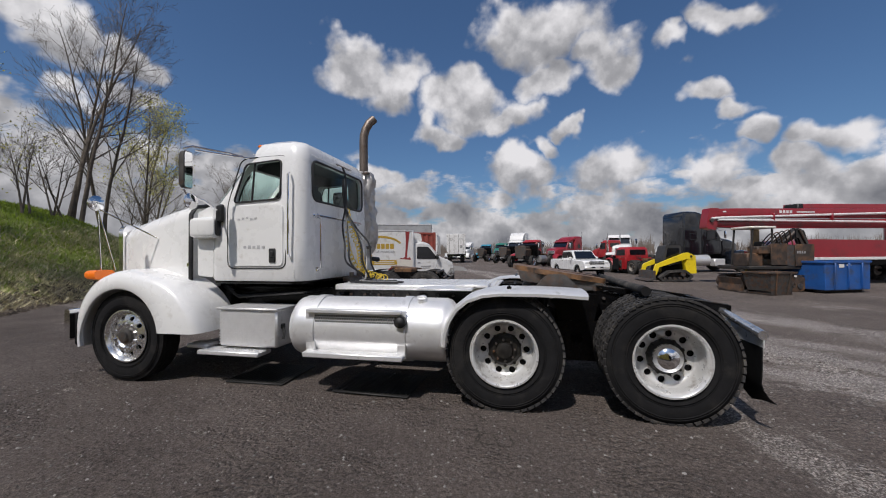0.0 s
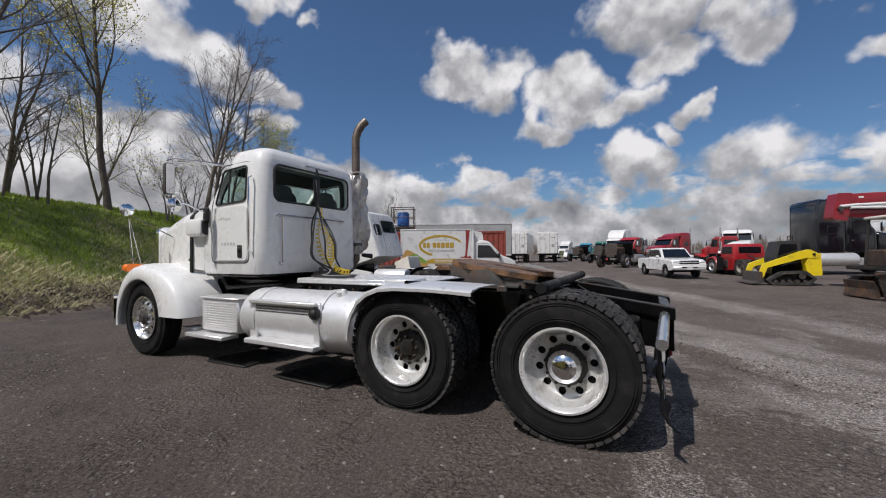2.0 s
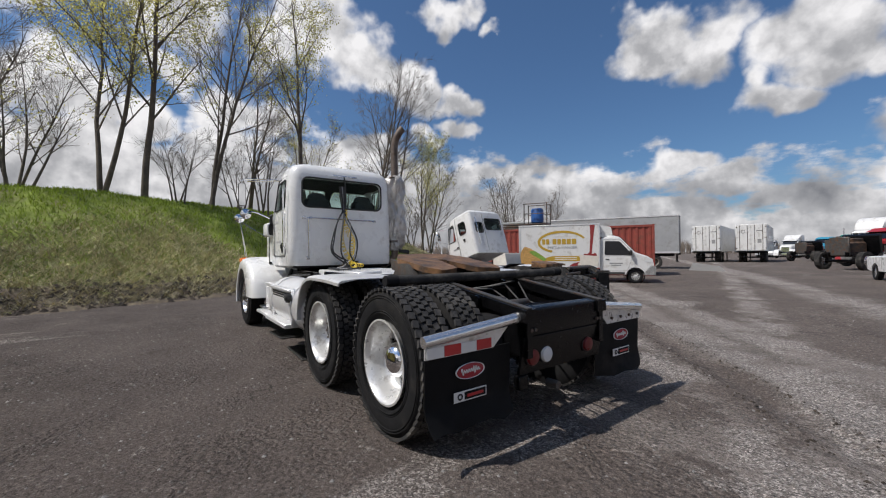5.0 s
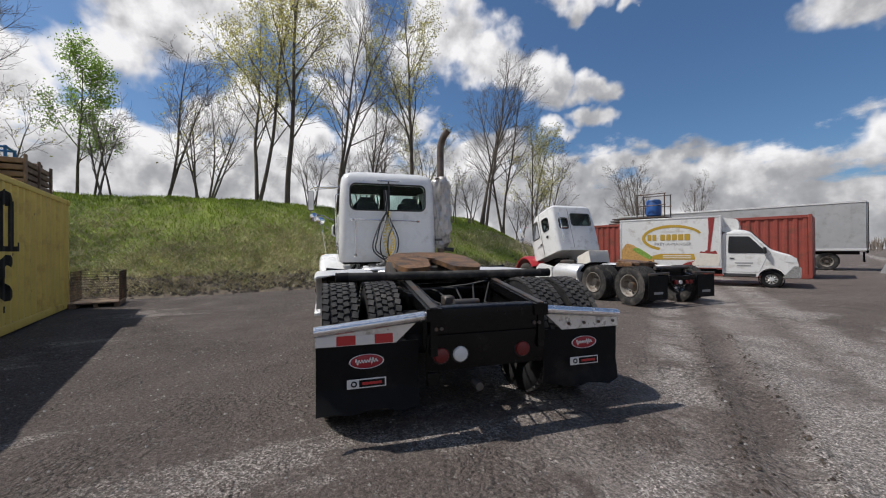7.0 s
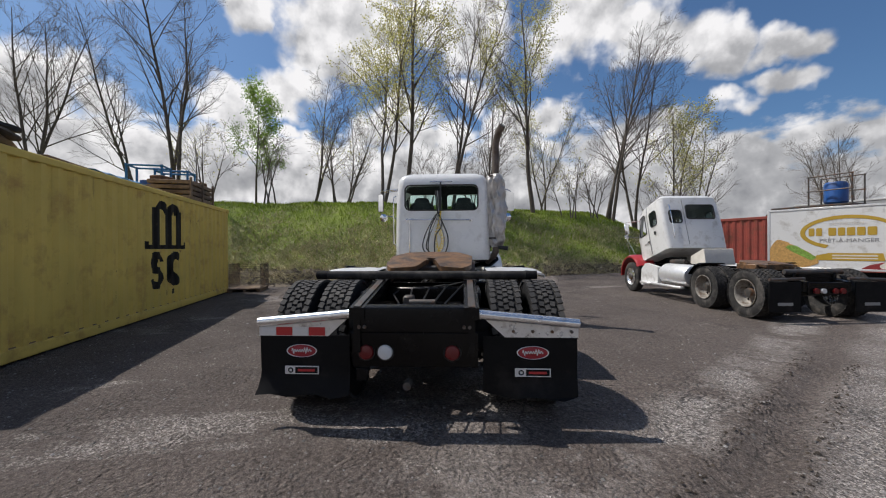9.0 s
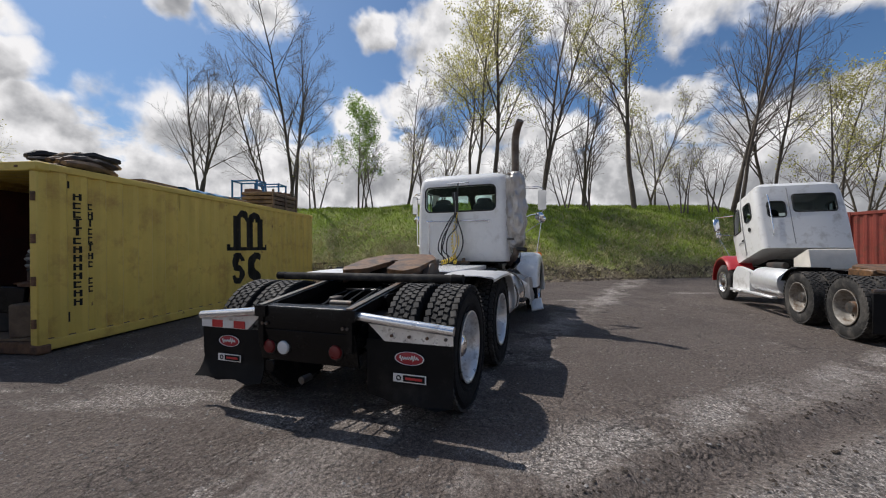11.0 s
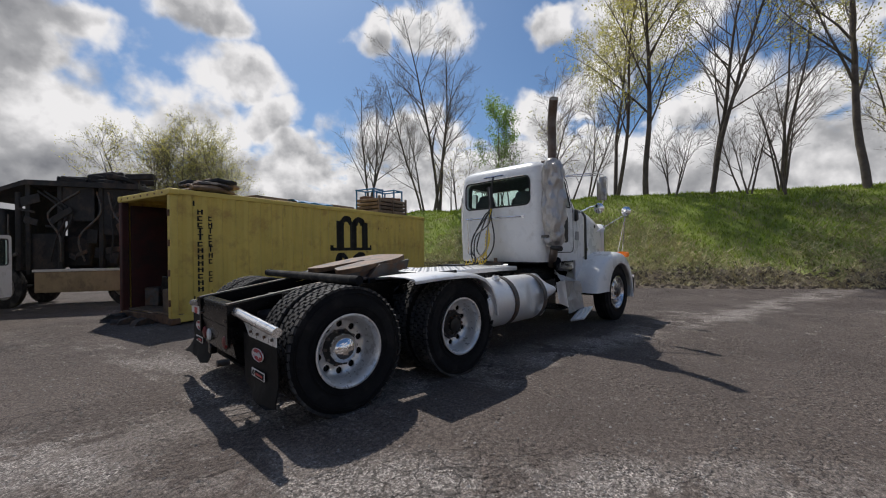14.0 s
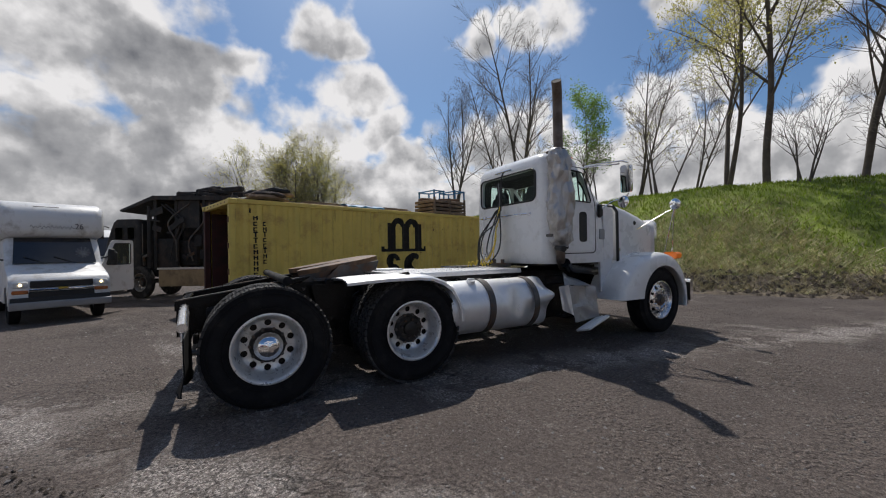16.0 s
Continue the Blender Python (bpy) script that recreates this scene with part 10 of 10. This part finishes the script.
    for k in range(5):
        part("hose", Geo().tube(bez([(-0.3 + 0.22 * k, -0.4 + 0.1 * k, 1.7), (0.0 + 0.22 * k, -0.5, 2.1 + 0.05 * k), (0.4 + 0.2 * k, -0.3, 2.0), (0.6 + 0.2 * k, -0.2, 1.6)], 6), 0.022, 6), M_RUST if k % 2 else M_HOSE, t)
    part("bucket", Geo().prism(round_poly([(1.8, 0.75), (2.3, 0.72), (2.35, 0.15), (1.95, 0.02), (1.65, 0.3)], 0.08, 3), "y", -0.4, 0.4), M_RED, t)
    pieces("panel_mark", [Geo().box((0.72 + 0.09 * k, -0.85, 1.42), (0.06, 0.004, 0.09)) for k in range(4)], M_GREYPRINT, t)


excavator(at_ground(11.0, 13.2, 2, 0.90))


def steel_bin(m):
    t = thing("steel_bin", "heavy dark rusty steel scrap bin on the ground", "bin", m)
    b = Geo().add([(-0.62, -0.5, 0), (0.58, -0.5, 0), (0.58, 0.5, 0), (-0.62, 0.5, 0), (-0.80, -0.62, 1.0), (0.72, -0.62, 1.0), (0.72, 0.62, 1.0), (-0.80, 0.62, 1.0)], [(0, 1, 2, 3), (4, 5, 6, 7), (0, 1, 5, 4), (1, 2, 6, 5), (2, 3, 7, 6), (3, 0, 4, 7)])
    part("body", carve(b, [Geo().box((-0.03, 0, 0.6), (1.25, 1.0, 1.0))], "body", M_STEEL, 30), None, t)
    part("rim", Geo().box((-0.04, -0.63, 1.0), (1.6, 0.06, 0.08), 0.01).box((-0.04, 0.63, 1.0), (1.6, 0.06, 0.08), 0.01).box((-0.82, 0, 1.0), (0.06, 1.3, 0.08), 0.01).box((0.74, 0, 1.0), (0.06, 1.3, 0.08), 0.01), M_DARKRUST, t)
    pieces("corner_rib", [Geo().tube([(0.30, -0.53, 0.0), (0.36, -0.65, 0.98)], 0.04, 6), Geo().tube([(-0.4, -0.53, 0.0), (-0.46, -0.65, 0.98)], 0.03, 6)], M_DARKRUST, t)
    pieces("scrap_piece", [Geo().box((-0.5 + 0.2 * k, 0.1 * (k % 3) - 0.1, 0.95 + 0.03 * (k % 2)), (0.3, 0.5, 0.12), 0.02, Matrix.Rotation(0.4 * k, 3, "Z")) for k in range(6)], M_DARKRUST, t)
    part("lift_eye", Geo().torus((0.42, -0.70, 0.45), 0.09, 0.02, "y", 14, 6), M_BURNT, t)
    part("tag", Geo().box((0.62, -0.64, 0.85), (0.16, 0.006, 0.08), 0, Matrix.Rotation(0.1, 3, "Y")), M_REFL_WHITE, t)


steel_bin(at_ground(10.25, 11.9, 14, 0.68))


def dumpster(m):
    t = thing("dumpster", "bright blue steel dumpster standing on the asphalt", "dumpster", m)
    b = Geo().box((0, 0, 0.60), (2.0, 1.6, 1.0), 0.02)
    part("body", carve(b, [Geo().box((0, 0, 0.75), (1.9, 1.5, 1.0))], "body", M_BLUE, 30), None, t)
    part("rim", Geo().box((0, -0.8, 1.08), (2.06, 0.08, 0.08), 0.01).box((0, 0.8, 1.08), (2.06, 0.08, 0.08), 0.01).box((-1.0, 0, 1.08), (0.08, 1.6, 0.08), 0.01).box((1.0, 0, 1.08), (0.08, 1.6, 0.08), 0.01), M_BLUE, t)
    for x in (-0.6, 0.0, 0.6):
        part("rib", Geo().box((x, -0.83, 0.6), (0.08, 0.06, 0.9), 0.01), M_BLUE, t)
    part("skid", Geo().box((0, -0.5, 0.05), (2.0, 0.14, 0.10), 0.01).box((0, 0.5, 0.05), (2.0, 0.14, 0.10), 0.01), M_BLACK, t)
    part("label_plate", Geo().box((-0.3, -0.815, 0.95), (0.22, 0.006, 0.12)).box((0.02, -0.815, 0.97), (0.2, 0.006, 0.04)), M_REFL_WHITE, t)


dumpster(at_ground(12.7, 12.7, 10, 0.9))


# ---- behind the open container end: shuttle bus and burnt-out carrier ----
def shuttle_bus(m):
    """x forward."""
    t = thing("shuttle_bus", "white cutaway shuttle bus with lit headlamps and cracked windscreen", "bus", m)
    body = [[(x, a, b) for a, b in rrect(-w, w, 0.55, z, 0.18, 4)] for x, w, z in ((-5.2, 1.12, 2.80), (-5.1, 1.18, 2.88), (-0.75, 1.18, 2.90), (-0.6, 1.16, 2.88))]
    part("coach_body", Geo().loft(body), M_WHITE2, t)
    cap = [[(x, a, b) for a, b in rrect(-w, w, z0, z1, 0.16, 4)] for x, w, z0, z1 in ((-0.7, 1.17, 1.98, 2.90), (-0.1, 1.17, 1.96, 2.88), (0.35, 1.14, 1.98, 2.80), (0.58, 1.05, 2.06, 2.66), (0.66, 0.9, 2.16, 2.5))]
    c = part("roof_cap", Geo().loft(cap), M_WHITE2, t)
    part("cap_vent", Geo().box((0.44, -0.15, 2.72), (0.05, 0.55, 0.05), 0.01, Matrix.Rotation(0.5, 3, "Y")), M_TRIM, c)
    letters("route_number", "26", 0.20, M_DARKPRINT, pose(0.672, 0.52, 2.20, 90, 0, 90), c, 1.0, 0.006)
    part("script_mark", Geo().tube([(0.664, -0.50 + 0.012 * k, 2.235 + 0.03 * math.sin(0.9 * k) * (1.5 if k % 17 < 4 else 0.7)) for k in range(78)], 0.008, 5), M_GREYPRINT, c)
    P = round_poly([(-0.7, 0.45), (-0.7, 1.98), (0.35, 1.98), (0.85, 1.32), (1.55, 1.12), (1.75, 0.98), (1.78, 0.55), (1.6, 0.45)], 0.10, 3)
    nose = Geo().loft([[(a, y, 0.45 + (b - 0.45) * k) for a, b in P] for y, k in ((-1.0, 0.94), (-0.92, 1.0), (0.92, 1.0), (1.0, 0.94))])
    nose = carve(nose, [Geo().cyl((0.95, -1.3, 0.38), (0.95, 1.3, 0.38), 0.46, n=24)], "nose", M_WHITE2, 35)
    nose = part("nose", nose, None, t)
    part("windscreen", Geo().add([(0.86, -0.86, 1.35), (0.86, 0.86, 1.35), (0.40, 0.80, 1.96), (0.40, -0.80, 1.96), (0.82, -0.86, 1.33), (0.82, 0.86, 1.33), (0.36, 0.80, 1.94), (0.36, -0.80, 1.94)], [(0, 1, 2, 3), (4, 5, 6, 7), (0, 1, 5, 4), (1, 2, 6, 5), (2, 3, 7, 6), (3, 0, 4, 7)]).move(pose(0.03, 0, 0.02)), M_BLACKPAINT, nose, "dark cracked windscreen")
    star = Geo()
    for k in range(11):
        a = 0.571 * k
        star.box((0.72 + 0.02 - math.sin(a) * 0.055, 0.58 + math.cos(a) * 0.10, 1.60 + math.sin(a) * 0.075), (0.012, 0.16, 0.006), 0, Matrix.Rotation(a, 3, "X"))
    part("crack", star, M_REFL_WHITE, nose)
    for y in (0.35, -0.25):
        part("wiper", Geo().tube([(0.90, y, 1.37), (0.80, y - 0.4, 1.52)], 0.01, 5), M_TRIM, nose)
    part("grille", Geo().box((1.77, 0, 0.90), (0.06, 1.25, 0.16), 0.02), M_TRIM, nose)
    part("lower_grille", Geo().box((1.78, 0, 0.66), (0.06, 1.3, 0.16), 0.02), M_TRIM, nose)
    part("grille_bar", Geo().box((1.80, 0, 0.78), (0.05, 1.3, 0.05), 0.015), M_CHROME, nose)
    part("emblem_bar", Geo().box((1.825, 0, 0.80), (0.02, 0.20, 0.05), 0.01), M_GOLD, nose)
    part("front_bumper", Geo().prism(round_poly([(1.55, 0.36), (1.92, 0.36), (1.94, 0.52), (1.6, 0.54)], 0.04), "y", -1.0, 1.0), M_GREYPRINT, t)
    part("bumper_gap", Geo().prism(round_poly([(1.50, 0.50), (1.86, 0.50), (1.84, 0.62), (1.5, 0.62)], 0.02), "y", -0.98, 0.98), M_TRIM, t)
    for s in (1, -1):
        part("headlamp", Geo().box((1.72, s * 0.80, 0.90), (0.14, 0.30, 0.15), 0.03), M_CLEARLENS, nose)
        part("lit_bulb", Geo().cyl((1.79, s * 0.80, 0.90), (1.80, s * 0.80, 0.90), 0.034, n=14), M_HEADLIGHT, nose, "lit headlamp")
        part("turn_lamp", Geo().box((1.73, s * 0.80, 0.74), (0.14, 0.30, 0.08), 0.02), M_AMBERDULL, nose)
        small_wheel(t, 0.95, s * 0.86, s, 0.38, 0.24, M_GREYPRINT)
        small_wheel(t, -3.4, s * 0.90, s, 0.38, 0.40, M_GREYPRINT)
        part("mirror_arm", Geo().tube([(0.55, s * 1.0, 1.45), (0.62, s * 1.22, 1.50)], 0.02, 6), M_TRIM, t)
        part("mirror_head", Geo().box((0.62, s * 1.28, 1.55), (0.08, 0.18, 0.30), 0.03), M_TRIM, t)
        for k in range(4):
            part("side_window", Geo().prism(rrect(-4.6 + 1.0 * k, -3.7 + 1.0 * k, 1.45, 2.3, 0.06, 3), "y", s * 1.16, s * 1.19), M_BLACKPAINT, t)
    pane = round_poly([(-0.45, 1.28), (0.36, 1.28), (0.08, 1.86), (-0.45, 1.86)], 0.05)
    leaf = carve(Geo().prism(round_poly([(-0.55, 0.55), (0.45, 0.55), (0.5, 1.25), (0.15, 1.95), (-0.55, 1.95)], 0.08, 3), "y", -0.03, 0.03), [Geo().prism(pane, "y", -0.2, 0.2)], "open_door", M_WHITE2, 35)
    door = part("open_door", leaf, None, t, "open white cab door")
    door.matrix_local = pose(0.45, 1.05, 0, 0, 0, -62) @ pose(-0.5, 0, 0)
    part("door_window", Geo().prism(pane, "y", -0.004, 0.004), M_GLASS, door)
    part("window_rubber", Geo().tube([(a, 0.032, b) for a, b in pane], 0.014, 5, closed=True), M_TRIM, door)
    part("door_mirror", Geo().box((0.22, 0.16, 1.45), (0.10, 0.20, 0.36), 0.03), M_TRIM, door)
    part("underbody", Geo().box((-2.2, 0, 0.5), (5.8, 1.6, 0.25), 0.03), M_BLACK, t)
    pieces("axle_beam", [Geo().cyl((x, -0.8, 0.38), (x, 0.8, 0.38), 0.06, n=8) for x in (0.95, -3.4)], M_BLACK, t)
    return t


BUS = at_ground(4.08, -3.68, 100, 1.0) @ Matrix.Diagonal((0.74, 0.74, 0.88, 1.0))
shuttle_bus(BUS)


def burnt_carrier(m):
    """A dark burnt-out carrier lorry seen side on; x to its front."""
    t = thing("burnt_carrier_truck", "charred black carrier truck with canopy and stripped cab", "truck", m)
    part("chassis", Geo().box((0.4, 0, 0.75), (6.4, 1.0, 0.25), 0.03), M_BURNT, t)
    part("side_ledge", Geo().box((-0.9, 1.12, 0.60), (3.0, 0.06, 0.50), 0.01), M_LEDGE, t, "pale yellow-brown side board")
    part("ledge_top", Geo().box((-0.9, 1.1, 0.885), (3.1, 0.16, 0.06), 0.01), M_CREAM, t)
    cab = Geo().loft([[(a, b, z) for a, b in rrect(x0, x1, -1.0, 1.0, 0.12, 4)] for z, x0, x1 in ((0.85, 1.45, 2.95), (1.6, 1.45, 2.98), (2.0, 1.46, 2.82), (2.30, 1.48, 2.66), (2.40, 1.56, 2.5))])
    inner = Geo().loft([[(a, b, z) for a, b in rrect(x0, x1, -0.94, 0.94, 0.1, 4)] for z, x0, x1 in ((0.95, 1.52, 2.88), (1.6, 1.52, 2.91), (2.0, 1.53, 2.75), (2.28, 1.55, 2.59))])
    cuts = [inner] + [Geo().prism(rrect(a, b, 1.78, 2.16, 0.06, 2), "y", -1.3, 1.3) for a, b in ((1.70, 2.02), (2.20, 2.55))]
    cabm = part("stripped_cab", carve(cab, cuts, "stripped_cab", M_BURNT, 35), None, t)
    pieces("cab_window_frame", [Geo().tube([(a, 1.005, b) for a, b in rrect(x0, x1, 1.78, 2.16, 0.06, 3)], 0.018, 5, closed=True) for x0, x1 in ((1.70, 2.02), (2.20, 2.55))], M_BURNT, cabm)
    pieces("frame_post", [Geo().box((x, y, 1.95), (0.14, 0.14, 2.3), 0.02) for x in (-2.3, -1.2, 0.0, 0.9) for y in (-0.85, 0.85)], M_BURNT, t)
    part("machine_block", Geo().box((-1.0, -0.3, 1.6), (2.4, 1.0, 1.4), 0.06).box((-0.3, 0.2, 1.35), (0.9, 0.9, 0.8), 0.05), M_BURNT, t)
    pieces("side_panel", [Geo().box(c, d, 0.02) for c, d in (((-1.75, 0.86, 2.35), (1.1, 0.05, 1.2)), ((-0.5, 0.86, 2.55), (1.0, 0.05, 0.9)), ((-0.9, -0.92, 1.95), (3.2, 0.05, 2.1)), ((0.45, 0.80, 1.35), (0.8, 0.06, 0.9)), ((0.92, 0.0, 2.0), (0.05, 1.6, 1.9)))], M_BURNT, t)
    can = part("canopy", Geo().prism(round_poly([(-2.4, 2.92), (0.9, 2.98), (2.25, 2.62), (2.3, 2.68), (0.9, 3.10), (-2.4, 3.06)], 0.02), "y", -1.05, 1.05), M_BURNT, t, "sagging black canopy roof")
    for k, (x, y, l, a) in enumerate(((-1.6, 0.3, 1.4, 8), (-1.2, 0.5, 1.2, -12), (-0.6, 0.1, 1.5, 4), (-1.9, -0.2, 1.0, 20), (-1.0, 0.35, 0.9, -6))):
        part("scrap_beam", Geo().box((x, y, 3.13 + 0.09 * (k // 2)), (l, 0.22, 0.16), 0.03, Matrix.Rotation(radians(a), 3, "Z") @ Matrix.Rotation(radians(3 * k - 6), 3, "Y")), M_BURNT, can)
    rnd = random.Random(21)
    for k in range(16):
        x, z = rnd.uniform(-2.2, 0.9), rnd.uniform(1.1, 2.8)
        part("scrap_piece", Geo().box((x, 0.9 + rnd.uniform(-0.1, 0.08), z), (rnd.uniform(0.08, 0.7), 0.06, rnd.uniform(0.05, 0.35)), 0.015, Matrix.Rotation(rnd.uniform(-0.5, 0.5), 3, "Y")), M_BURNT if k % 4 else M_DARKRUST, t)
    for k in range(6):
        x = rnd.uniform(-2.2, 0.6)
        part("bent_pipe", Geo().tube(bez([(x, 0.95, 1.1), (x + rnd.uniform(-0.3, 0.3), 1.0, 1.7), (x + rnd.uniform(-0.5, 0.5), 0.95, 2.3), (x + rnd.uniform(-0.6, 0.6), 0.9, 2.85)], 5), 0.03, 6), M_STEEL if k % 2 else M_BURNT, t)
    for k in range(7):
        x = -2.3 + 0.42 * k
        part("scrap_beam", Geo().box((x, rnd.uniform(-0.2, 0.8), 3.16 + rnd.uniform(0, 0.16)), (rnd.uniform(0.5, 1.0), 0.2, rnd.uniform(0.1, 0.2)), 0.03, Matrix.Rotation(rnd.uniform(-0.6, 0.6), 3, "Z") @ Matrix.Rotation(rnd.uniform(-0.16, 0.16), 3, "Y")), M_BURNT, can)
    part("pipe_stub", Geo().tube([(1.35, 0.95, 1.0), (1.3, 1.05, 1.25), (1.1, 1.08, 1.3)], 0.05, 8), M_STEEL, t)
    part("post", Geo().cyl((1.15, 0.9, 0.9), (1.15, 0.9, 2.8), 0.09, n=10), M_BURNT, t)
    part("sill_bar", Geo().box((2.2, 1.0, 0.80), (1.5, 0.08, 0.10), 0.02).box((2.2, 0.98, 0.62), (1.35, 0.05, 0.06), 0.01), M_BURNT, t)
    pieces("hanging_pipe", [Geo().tube([(x, 0.98, 0.85), (x + 0.06, 1.04, 0.66), (x - 0.04, 1.0, 0.46)], 0.035, 7) for x in (2.0, 2.35, 2.7)], M_DARKRUST, t)
    part("air_tank", Geo().lathe([(0.0, -0.32), (0.10, -0.30), (0.13, -0.25), (0.13, 0.25), (0.10, 0.30), (0.0, 0.32)], "x", (2.35, 0.72, 0.62), 16), M_DARKRUST, t)
    part("front_bumper", Geo().box((3.02, 0, 0.72), (0.14, 2.0, 0.22), 0.03), M_BURNT, t)
    part("mirror_arm", Geo().tube([(2.80, 1.0, 2.15), (2.90, 1.16, 2.20), (2.92, 1.18, 1.80)], 0.02, 6).box((2.92, 1.20, 1.98), (0.06, 0.14, 0.34), 0.02), M_BURNT, t)
    part("bright_rod", Geo().cyl((1.36, 1.02, 1.30), (1.36, 1.02, 2.25), 0.022, n=8), M_STEEL, t)
    pieces("cab_trim", [Geo().box((2.15, 1.01, 1.16), (0.14, 0.02, 0.24), 0.006), Geo().box((2.3, 1.012, 0.98), (1.0, 0.012, 0.03), 0.003)], M_STEEL, cabm)
    for x in (-1.9, 1.5):
        for s in (1, -1):
            far_wheel(t, x, s * 0.9, s, 0.95)
    pieces("axle", [Geo().cyl((x, -0.8, 0.48), (x, 0.8, 0.48), 0.07, n=8) for x in (-1.9, 1.5)], M_BLACK, t)


burnt_carrier(at_ground(1.0, -6.5, -42, 1.0) @ Matrix.Diagonal((0.73, 0.73, 1.03, 1.0)))


def white_van(m):
    t = thing("minibus", "white minibus parked behind the shuttle bus", "bus", m)
    part("body", Geo().loft([[(x, a, b) for a, b in rrect(-w, w, 0.45, z, 0.2, 4)] for x, w, z in ((-4.5, 0.95, 2.3), (-4.3, 1.02, 2.42), (0.2, 1.02, 2.45), (0.7, 0.98, 2.2), (1.3, 0.95, 1.3), (1.6, 0.9, 1.05))]), M_WHITE2, t)
    part("windscreen", Geo().add([(1.22, -0.8, 1.40), (1.22, 0.8, 1.40), (0.80, 0.75, 2.1), (0.80, -0.75, 2.1), (1.18, -0.8, 1.38), (1.18, 0.8, 1.38), (0.76, 0.75, 2.08), (0.76, -0.75, 2.08)], [(0, 1, 2, 3), (4, 5, 6, 7), (0, 1, 5, 4), (1, 2, 6, 5), (2, 3, 7, 6), (3, 0, 4, 7)]).move(pose(0.05, 0, 0.04)), M_BLACKPAINT, t)
    for s in (1, -1):
        part("side_window", Geo().prism(rrect(-3.5, 0.2, 1.4, 2.0, 0.06, 3), "y", s * 1.0, s * 1.03), M_BLACKPAINT, t)
        for x in (0.9, -3.0):
            small_wheel(t, x, s * 0.86, s, 0.36)


white_van(at_ground(3.25, -10.9, 96, 0.95))
